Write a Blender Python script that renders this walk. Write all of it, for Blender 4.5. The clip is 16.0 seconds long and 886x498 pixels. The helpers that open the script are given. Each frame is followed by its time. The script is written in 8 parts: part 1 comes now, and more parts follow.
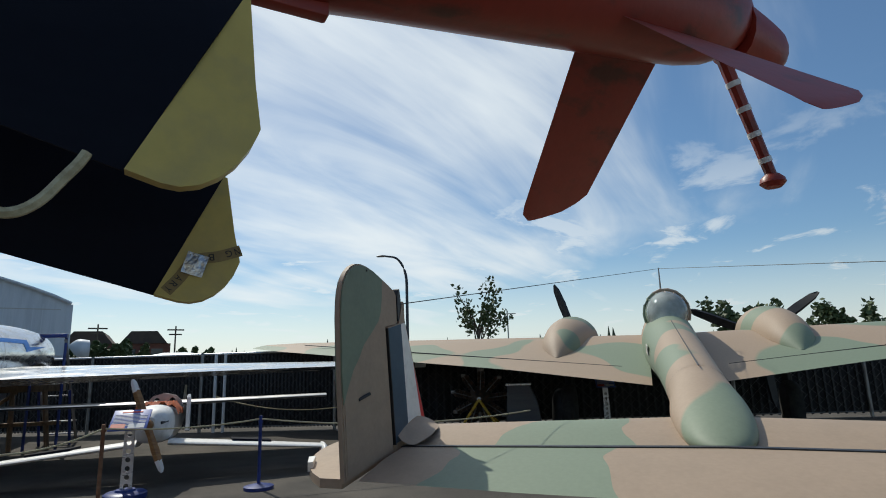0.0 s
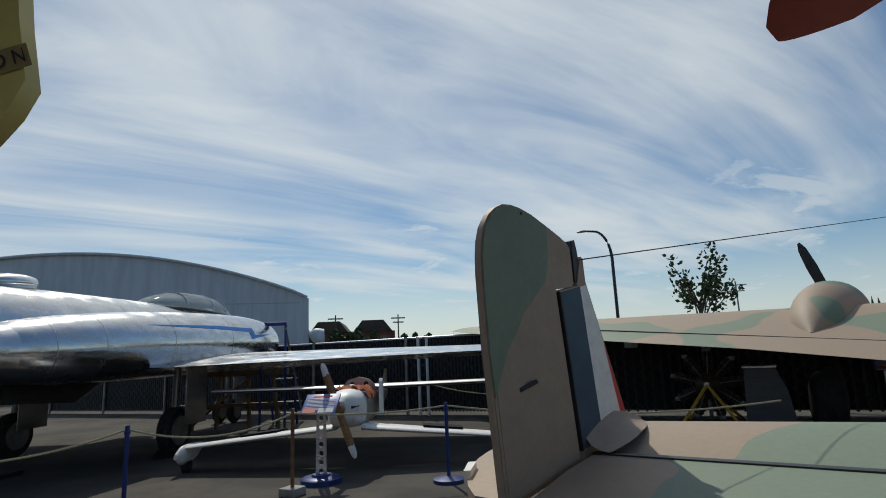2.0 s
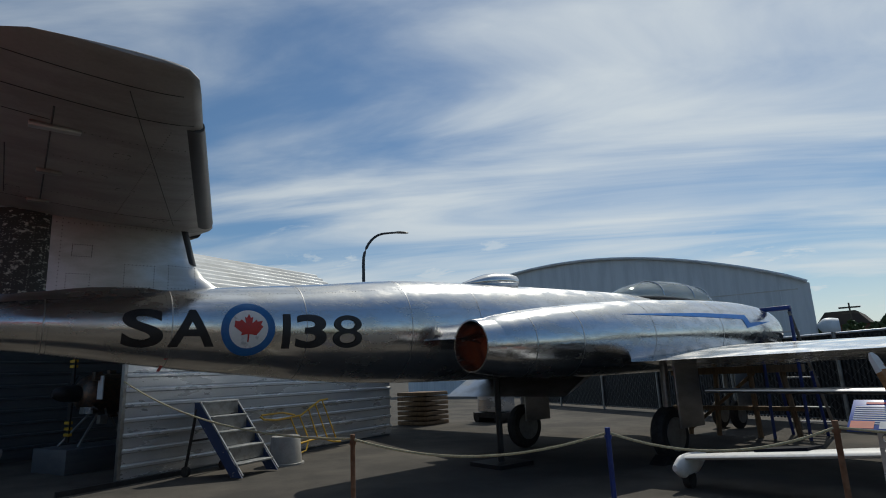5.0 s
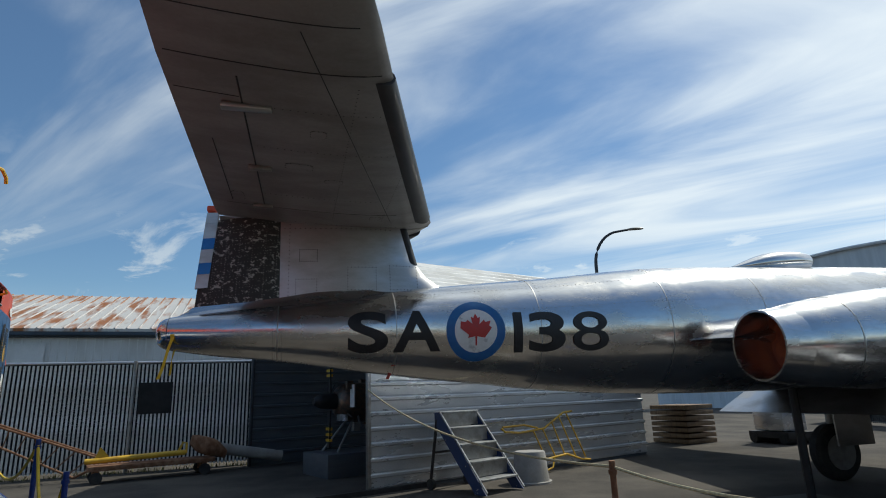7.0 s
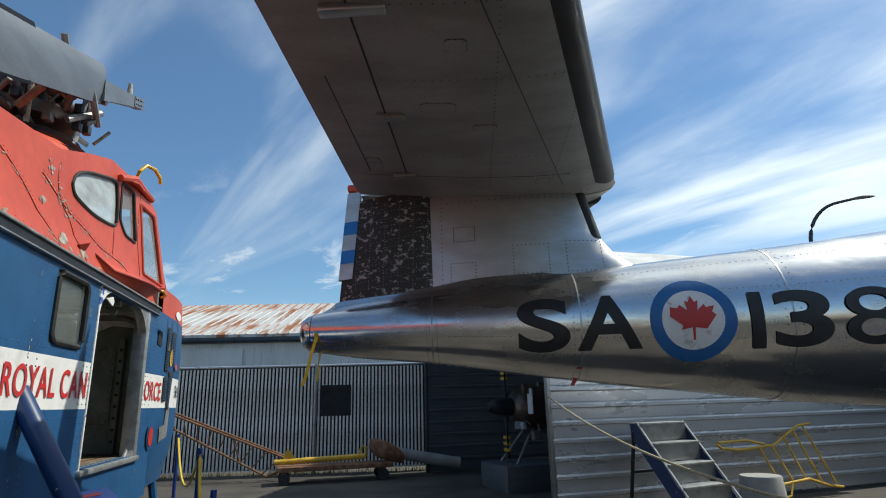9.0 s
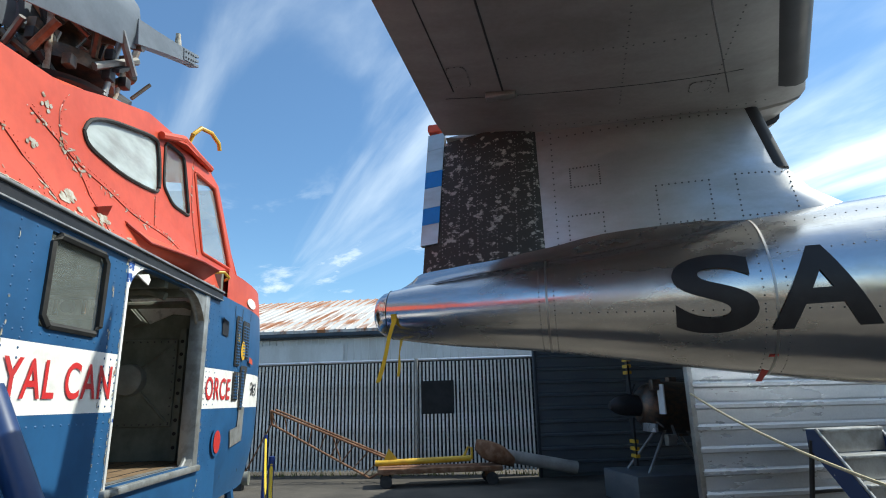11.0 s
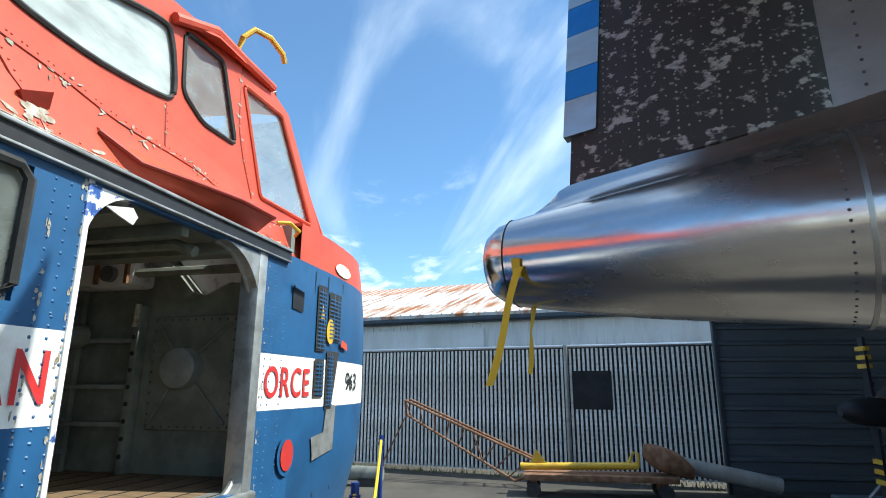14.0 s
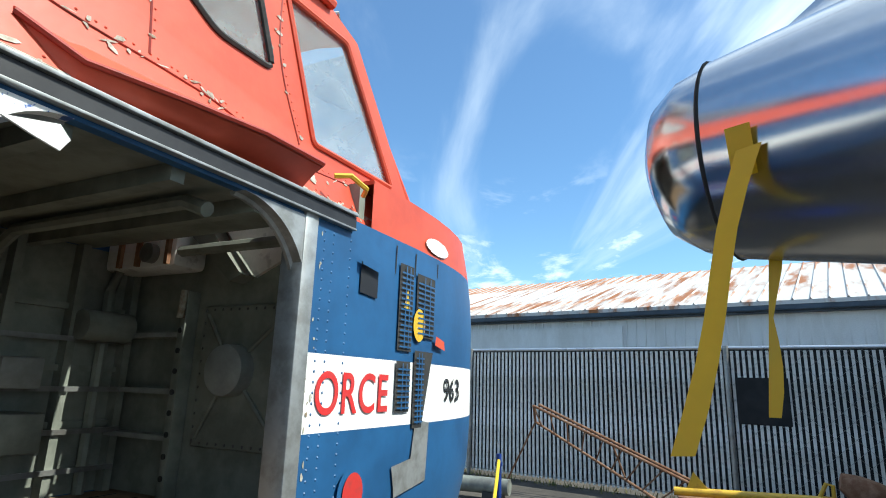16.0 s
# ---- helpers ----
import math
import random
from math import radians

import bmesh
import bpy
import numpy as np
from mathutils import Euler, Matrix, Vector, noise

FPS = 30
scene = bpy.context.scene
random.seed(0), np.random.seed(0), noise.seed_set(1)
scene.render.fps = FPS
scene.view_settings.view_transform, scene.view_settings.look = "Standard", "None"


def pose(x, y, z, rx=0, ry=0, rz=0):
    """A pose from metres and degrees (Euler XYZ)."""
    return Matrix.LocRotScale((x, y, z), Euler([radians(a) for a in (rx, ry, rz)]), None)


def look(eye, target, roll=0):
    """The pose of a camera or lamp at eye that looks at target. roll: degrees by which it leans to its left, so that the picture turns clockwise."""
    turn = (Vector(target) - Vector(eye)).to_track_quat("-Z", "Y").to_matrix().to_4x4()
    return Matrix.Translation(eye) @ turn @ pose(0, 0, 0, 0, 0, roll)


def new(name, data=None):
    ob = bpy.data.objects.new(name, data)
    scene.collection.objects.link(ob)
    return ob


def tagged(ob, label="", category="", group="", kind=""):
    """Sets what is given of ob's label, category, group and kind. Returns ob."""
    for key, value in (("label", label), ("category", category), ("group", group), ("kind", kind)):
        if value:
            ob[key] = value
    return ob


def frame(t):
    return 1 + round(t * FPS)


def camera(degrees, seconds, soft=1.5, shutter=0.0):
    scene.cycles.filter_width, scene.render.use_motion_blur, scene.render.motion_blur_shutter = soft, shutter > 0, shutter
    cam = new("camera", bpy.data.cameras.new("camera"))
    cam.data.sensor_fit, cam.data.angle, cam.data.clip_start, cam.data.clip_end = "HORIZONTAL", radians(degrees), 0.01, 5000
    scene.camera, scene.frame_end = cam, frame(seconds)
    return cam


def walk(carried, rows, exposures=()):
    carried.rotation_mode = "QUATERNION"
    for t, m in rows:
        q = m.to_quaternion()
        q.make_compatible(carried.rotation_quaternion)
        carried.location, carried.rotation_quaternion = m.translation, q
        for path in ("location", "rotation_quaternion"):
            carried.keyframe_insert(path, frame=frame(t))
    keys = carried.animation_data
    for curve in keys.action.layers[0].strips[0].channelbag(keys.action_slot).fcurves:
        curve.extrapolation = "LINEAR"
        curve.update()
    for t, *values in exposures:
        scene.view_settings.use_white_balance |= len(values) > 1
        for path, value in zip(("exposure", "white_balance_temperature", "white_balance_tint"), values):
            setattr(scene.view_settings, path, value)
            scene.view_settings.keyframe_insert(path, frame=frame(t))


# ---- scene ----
cam = camera(75.7, 16.0, soft=1.0)
PATH = [
    (0, (-0.091, 0.672, 1.526), (-0.232, 2.628, 1.92), -1.8),
    (0.3, (-0.035, 0.851, 1.542), (-0.26, 2.799, 1.938), -1.9),
    (0.5, (-0.036, 0.97, 1.526), (-0.306, 2.913, 1.92), -2.0),
    (1, (-0.064, 1.254, 1.512), (-0.499, 3.167, 1.899), -2.2),
    (1.5, (-0.041, 1.563, 1.5), (-0.677, 3.421, 1.877), -2.3),
    (2, (-0.089, 1.872, 1.489), (-0.916, 3.656, 1.853), -2.6),
    (2.5, (-0.221, 2.12, 1.462), (-1.285, 3.77, 1.844), -2.4),
    (3, (-0.311, 2.408, 1.472), (-1.604, 3.887, 1.848), -2.5),
    (3.5, (-0.489, 2.627, 1.425), (-1.961, 3.926, 1.807), -2.7),
    (4, (-0.757, 2.789, 1.408), (-2.407, 3.847, 1.808), -2.6),
    (4.5, (-1.027, 2.972, 1.42), (-2.799, 3.804, 1.834), -2.5),
    (4.7, (-1.128, 3.002, 1.413), (-2.931, 3.759, 1.834), -2.5),
    (7, (-2.39, 3.15, 1.404), (-4.322, 3.015, 1.902), -2.1),
    (7.5, (-2.684, 3.15, 1.442), (-4.599, 2.858, 1.937), -2.0),
    (8, (-2.953, 3.045, 1.445), (-4.836, 2.591, 1.94), -1.8),
    (8.5, (-3.259, 2.945, 1.452), (-5.091, 2.328, 1.962), -1.7),
    (9, (-3.558, 2.894, 1.484), (-5.357, 2.19, 2.003), -1.5),
    (9.5, (-3.817, 2.748, 1.482), (-5.578, 1.958, 2.007), -1.5),
    (12, (-5.067, 2.118, 1.549), (-6.617, 0.96, 2.056), -0.9),
    (12.5, (-5.279, 1.949, 1.554), (-6.771, 0.719, 2.064), -0.6),
    (13, (-5.556, 1.833, 1.581), (-6.996, 0.538, 2.08), -0.4),
    (13.5, (-5.763, 1.679, 1.581), (-7.164, 0.336, 2.063), -0.1),
    (14, (-5.925, 1.482, 1.622), (-7.258, 0.067, 2.095), 0.2),
    (14.5, (-6.173, 1.35, 1.635), (-7.429, -0.132, 2.109), 0.3),
    (15, (-6.347, 1.157, 1.652), (-7.542, -0.378, 2.117), 1.0),
    (15.5, (-6.475, 0.924, 1.666), (-7.554, -0.692, 2.141), 1.2),
    (16, (-6.661, 0.742, 1.698), (-7.633, -0.944, 2.159), 1.8),
]
EXPOSURES = [(0, -0.6, 6650, 5), (2.5, -1.0, 6650, 5), (4.5, -1.0, 6650, 5), (7, -0.5, 6600, 4), (9, -0.17, 6550, 3), (12, 0.5, 6350, 1), (14, 0.64, 6250, 0), (16, 0.58, 6250, 0)]
walk(cam, [(t, look(eye, target, roll)) for t, eye, target, roll in PATH], EXPOSURES)

# ---- world, sun, exposure ----
SUN_AZ, SUN_EL = radians(131), radians(50)
sun_dir = Vector((math.cos(SUN_AZ) * math.cos(SUN_EL), math.sin(SUN_AZ) * math.cos(SUN_EL), math.sin(SUN_EL)))
world = bpy.data.worlds.new("sky")
scene.world = world
world.use_nodes = True
wn, wl = world.node_tree.nodes, world.node_tree.links
wn.clear()
w_out = wn.new("ShaderNodeOutputWorld")
w_bg = wn.new("ShaderNodeBackground")
w_bg.inputs["Strength"].default_value = 0.125
sky = wn.new("ShaderNodeTexSky")
sky.sky_type, sky.sun_disc = "NISHITA", False
sky.sun_elevation, sky.sun_rotation = SUN_EL, radians(90) - SUN_AZ
sky.air_density, sky.dust_density, sky.ozone_density = 1.0, 0.2, 3.0
w_co = wn.new("ShaderNodeTexCoord")


def w_math(op, a, b=None, c=None):
    nd = wn.new("ShaderNodeMath")
    nd.operation = op
    for sock, v in zip(nd.inputs, (a, b, c)):
        if isinstance(v, (int, float)):
            sock.default_value = v
        elif v is not None:
            wl.new(v, sock)
    return nd.outputs["Value"]


def w_range(v, a, b, c=0.0, d=1.0, smooth=True):
    nd = wn.new("ShaderNodeMapRange")
    nd.interpolation_type = "SMOOTHSTEP" if smooth else "LINEAR"
    for key, x in (("From Min", a), ("From Max", b), ("To Min", c), ("To Max", d)):
        nd.inputs[key].default_value = x
    wl.new(v, nd.inputs["Value"])
    return nd.outputs["Result"]


def w_dir(v):
    nd = wn.new("ShaderNodeVectorMath")
    nd.operation = "DOT_PRODUCT"
    nd.inputs[1].default_value = v
    wl.new(w_co.outputs["Generated"], nd.inputs[0])
    return nd.outputs["Value"]


def w_noise(vec, scale, detail, rough, distort):
    nd = wn.new("ShaderNodeTexNoise")
    for key, x in (("Scale", scale), ("Detail", detail), ("Roughness", rough), ("Distortion", distort)):
        nd.inputs[key].default_value = x
    wl.new(vec, nd.inputs["Vector"])
    return nd.outputs["Fac"]


def w_layer(along, across, shift):
    """Coordinates on a flat cloud layer, drawn out along the wind."""
    nd = wn.new("ShaderNodeCombineXYZ")
    wl.new(w_math("MULTIPLY", w_u, along), nd.inputs["X"])
    wl.new(w_math("MULTIPLY", w_v, across), nd.inputs["Y"])
    nd.inputs["Z"].default_value = shift
    return nd.outputs["Vector"]


# high cirrus on a flat layer: streaks along the wind, denser towards the sun
WIND = radians(62)
w_z = w_dir((0, 0, 1))
w_h = w_math("ADD", w_math("MAXIMUM", w_z, 0.0), 0.10)
w_u = w_math("DIVIDE", w_dir((math.cos(WIND), math.sin(WIND), 0)), w_h)
w_v = w_math("DIVIDE", w_dir((-math.sin(WIND), math.cos(WIND), 0)), w_h)
w_near = w_dir(tuple(sun_dir))
w_streak = w_noise(w_layer(0.30, 1.15, 3.1), 1.5, 8.0, 0.55, 0.7)
w_wide = w_noise(w_layer(0.55, 0.75, 7.7), 0.9, 4.0, 0.5, 0.3)
w_fleck = w_noise(w_layer(1.2, 1.5, 1.4), 1.6, 8.0, 0.6, 0.5)
w_sum = w_math("ADD", w_math("MULTIPLY", w_streak, 0.55), w_math("MULTIPLY", w_wide, 0.45))
w_sum = w_math("ADD", w_sum, w_math("MULTIPLY", w_near, 0.38))
w_cirrus = w_range(w_sum, 0.645, 0.94)
w_puff = w_math("MULTIPLY", w_range(w_fleck, 0.52, 0.66), w_range(w_z, 0.42, 0.16, 0.0, 0.75))
w_haze = w_range(w_z, -0.02, 0.19, 0.80, 0.0)
w_wisp = w_range(w_streak, 0.52, 0.74, 0.0, 0.38)
w_all = w_math("MAXIMUM", w_math("MAXIMUM", w_math("MAXIMUM", w_cirrus, w_wisp), w_puff), w_haze)
w_fac = w_range(w_all, 0.0, 1.0, 0.05, 0.92, False)
# thin cloud scatters light forward: brighter about the sun
w_glow = w_range(w_near, -0.2, 1.0, 1.04, 1.55)
w_cloud = wn.new("ShaderNodeVectorMath")
w_cloud.operation = "SCALE"
w_cloud.inputs[0].default_value = (6.75, 7.2, 7.75)
wl.new(w_glow, w_cloud.inputs["Scale"])
w_mix = wn.new("ShaderNodeMix")
w_mix.data_type = "RGBA"
wl.new(w_fac, w_mix.inputs["Factor"])
wl.new(w_cloud.outputs["Vector"], w_mix.inputs["B"])
w_hs = wn.new("ShaderNodeHueSaturation")
w_hs.inputs["Saturation"].default_value = 1.2
w_hs.inputs["Value"].default_value = 1.15
wl.new(sky.outputs["Color"], w_hs.inputs["Color"])
wl.new(w_hs.outputs["Color"], w_mix.inputs["A"])
wl.new(w_mix.outputs["Result"], w_bg.inputs["Color"])
wl.new(w_bg.outputs["Background"], w_out.inputs["Surface"])

sun = new("sun", bpy.data.lights.new("sun", "SUN"))
sun.data.energy, sun.data.angle, sun.data.color = 4.6, radians(0.53), (1.0, 0.95, 0.88)
sun.matrix_world = look(sun_dir * 60, (0, 0, 0))


# ---- materials ----
def material(name, base, rough=0.6, metal=0.0, tint=None, scale=6.0, amount=0.5, bump=0.0, bump_scale=40.0, lo=0.42, hi=0.62,
             stretch=(1, 1, 1), tint_rough=None, coat=0.0, spec=0.5, fine=0.12, tint_metal=None):
    """A surface with a large-scale tint (stains, chips, streaks), a fine grain and a little relief."""
    m = bpy.data.materials.new(name)
    m.use_nodes = True
    n, l = m.node_tree.nodes, m.node_tree.links
    b = n["Principled BSDF"]
    co = n.new("ShaderNodeTexCoord")
    mp = n.new("ShaderNodeMapping")
    mp.inputs["Scale"].default_value = stretch
    l.new(co.outputs["Object"], mp.inputs["Vector"])
    n1 = n.new("ShaderNodeTexNoise")
    n1.inputs["Scale"].default_value, n1.inputs["Detail"].default_value, n1.inputs["Roughness"].default_value = scale, 7.0, 0.6
    l.new(mp.outputs["Vector"], n1.inputs["Vector"])
    r1 = n.new("ShaderNodeMapRange")
    r1.inputs["From Min"].default_value, r1.inputs["From Max"].default_value = lo, hi
    r1.inputs["To Max"].default_value = amount
    l.new(n1.outputs["Fac"], r1.inputs["Value"])
    mix = n.new("ShaderNodeMix")
    mix.data_type = "RGBA"
    mix.inputs["A"].default_value = (*base, 1)
    mix.inputs["B"].default_value = (*(tint or [c * 0.6 for c in base]), 1)
    l.new(r1.outputs["Result"], mix.inputs["Factor"])
    n2 = n.new("ShaderNodeTexNoise")
    n2.inputs["Scale"].default_value, n2.inputs["Detail"].default_value = bump_scale, 4.0
    l.new(co.outputs["Object"], n2.inputs["Vector"])
    hsv = n.new("ShaderNodeHueSaturation")
    r2 = n.new("ShaderNodeMapRange")
    r2.inputs["To Min"].default_value, r2.inputs["To Max"].default_value = 1 - fine, 1 + fine
    l.new(n2.outputs["Fac"], r2.inputs["Value"])
    l.new(r2.outputs["Result"], hsv.inputs["Value"])
    l.new(mix.outputs["Result"], hsv.inputs["Color"])
    l.new(hsv.outputs["Color"], b.inputs["Base Color"])
    b.inputs["Metallic"].default_value = metal
    b.inputs["Specular IOR Level"].default_value = spec
    b.inputs["Coat Weight"].default_value = coat
    for key, a, c in (("Roughness", rough, tint_rough), ("Metallic", metal, tint_metal)):
        if c is None:
            b.inputs[key].default_value = a
        else:
            rr = n.new("ShaderNodeMapRange")
            rr.inputs["From Max"].default_value = max(amount, 0.01)
            rr.inputs["To Min"].default_value, rr.inputs["To Max"].default_value = a, c
            l.new(r1.outputs["Result"], rr.inputs["Value"])
            l.new(rr.outputs["Result"], b.inputs[key])
    if bump:
        bp = n.new("ShaderNodeBump")
        bp.inputs["Strength"].default_value, bp.inputs["Distance"].default_value = bump, 0.01
        l.new(n2.outputs["Fac"], bp.inputs["Height"])
        l.new(bp.outputs["Normal"], b.inputs["Normal"])
    return m


def camouflage(name):
    """Two-tone brown and green disruptive paint, dusty and faded."""
    m = material(name, (0.37, 0.275, 0.195), 0.62, tint=(0.20, 0.25, 0.175), scale=0.62, amount=1.0, lo=0.50, hi=0.515, bump=0.05, bump_scale=30, fine=0.1)
    n, l = m.node_tree.nodes, m.node_tree.links
    big = next(x for x in n if x.type == "TEX_NOISE" and abs(x.inputs["Scale"].default_value - 0.62) < 1e-3)
    big.inputs["Detail"].default_value = 0.6
    return m


def banded_camouflage(name, centre, half, slant):
    """Brown paint with one broad green band across the span, its edges wandering."""
    m = material(name, (0.37, 0.275, 0.195), 0.62, tint=(0.32, 0.24, 0.17), scale=3.0, amount=0.5, bump=0.05, bump_scale=30, fine=0.1)
    n, l = m.node_tree.nodes, m.node_tree.links
    hsv = next(x for x in n if x.type == "HUE_SAT")
    old = hsv.inputs["Color"].links[0].from_socket
    co = n.new("ShaderNodeTexCoord")
    dot = n.new("ShaderNodeVectorMath")
    dot.operation = "DOT_PRODUCT"
    dot.inputs[1].default_value = (slant, 1, 0)
    l.new(co.outputs["Object"], dot.inputs[0])
    wob = n.new("ShaderNodeTexNoise")
    wob.inputs["Scale"].default_value, wob.inputs["Detail"].default_value = 1.6, 0.5
    l.new(co.outputs["Object"], wob.inputs["Vector"])
    add = n.new("ShaderNodeMath")
    add.operation = "MULTIPLY_ADD"
    add.inputs[1].default_value = 0.7
    l.new(wob.outputs["Fac"], add.inputs[0])
    l.new(dot.outputs["Value"], add.inputs[2])
    cmp = n.new("ShaderNodeMath")
    cmp.operation = "COMPARE"
    cmp.inputs[1].default_value, cmp.inputs[2].default_value = centre + 0.35, half
    l.new(add.outputs["Value"], cmp.inputs[0])
    mix = n.new("ShaderNodeMix")
    mix.data_type = "RGBA"
    mix.inputs["B"].default_value = (0.20, 0.25, 0.175, 1)
    l.new(cmp.outputs["Value"], mix.inputs["Factor"])
    l.new(old, mix.inputs["A"])
    l.new(mix.outputs["Result"], hsv.inputs["Color"])
    return m


def skin_metal(name, rough=0.2, value=0.62):
    """Bare aluminium skin: panels of differing polish, streaks, gentle oil-canning."""
    m = material(name, (value, value, value * 1.01), rough, 1.0, tint=(value * 0.82, value * 0.81, value * 0.79), scale=2.2, amount=0.9, tint_rough=rough + 0.14,
                 stretch=(1, 1, 3), bump=0.0, fine=0.06, bump_scale=60)
    n, l = m.node_tree.nodes, m.node_tree.links
    b = n["Principled BSDF"]
    co = n.new("ShaderNodeTexCoord")
    w = n.new("ShaderNodeTexNoise")
    w.inputs["Scale"].default_value, w.inputs["Detail"].default_value = 3.2, 2.0
    l.new(co.outputs["Object"], w.inputs["Vector"])
    bp = n.new("ShaderNodeBump")
    bp.inputs["Strength"].default_value, bp.inputs["Distance"].default_value = 0.12, 0.05
    l.new(w.outputs["Fac"], bp.inputs["Height"])
    l.new(bp.outputs["Normal"], b.inputs["Normal"])
    return m


def glass(name, tint=(0.9, 0.95, 0.95), rough=0.03, alpha=0.35):
    m = bpy.data.materials.new(name)
    m.use_nodes = True
    n, l = m.node_tree.nodes, m.node_tree.links
    n.clear()
    out = n.new("ShaderNodeOutputMaterial")
    tr = n.new("ShaderNodeBsdfTransparent")
    tr.inputs["Color"].default_value = (*tint, 1)
    gl = n.new("ShaderNodeBsdfPrincipled")
    gl.inputs["Base Color"].default_value = (0.55, 0.6, 0.58, 1)
    gl.inputs["Roughness"].default_value = rough
    mx = n.new("ShaderNodeMixShader")
    no = n.new("ShaderNodeTexNoise")
    no.inputs["Scale"].default_value, no.inputs["Detail"].default_value = 4.0, 5.0
    mr = n.new("ShaderNodeMapRange")
    mr.inputs["From Min"].default_value, mr.inputs["From Max"].default_value = 0.3, 0.7
    mr.inputs["To Min"].default_value, mr.inputs["To Max"].default_value = alpha * 0.75, alpha * 1.25
    l.new(no.outputs["Fac"], mr.inputs["Value"])
    l.new(mr.outputs["Result"], mx.inputs["Fac"])
    l.new(tr.outputs["BSDF"], mx.inputs[1])
    l.new(gl.outputs["BSDF"], mx.inputs[2])
    l.new(mx.outputs["Shader"], out.inputs["Surface"])
    return m


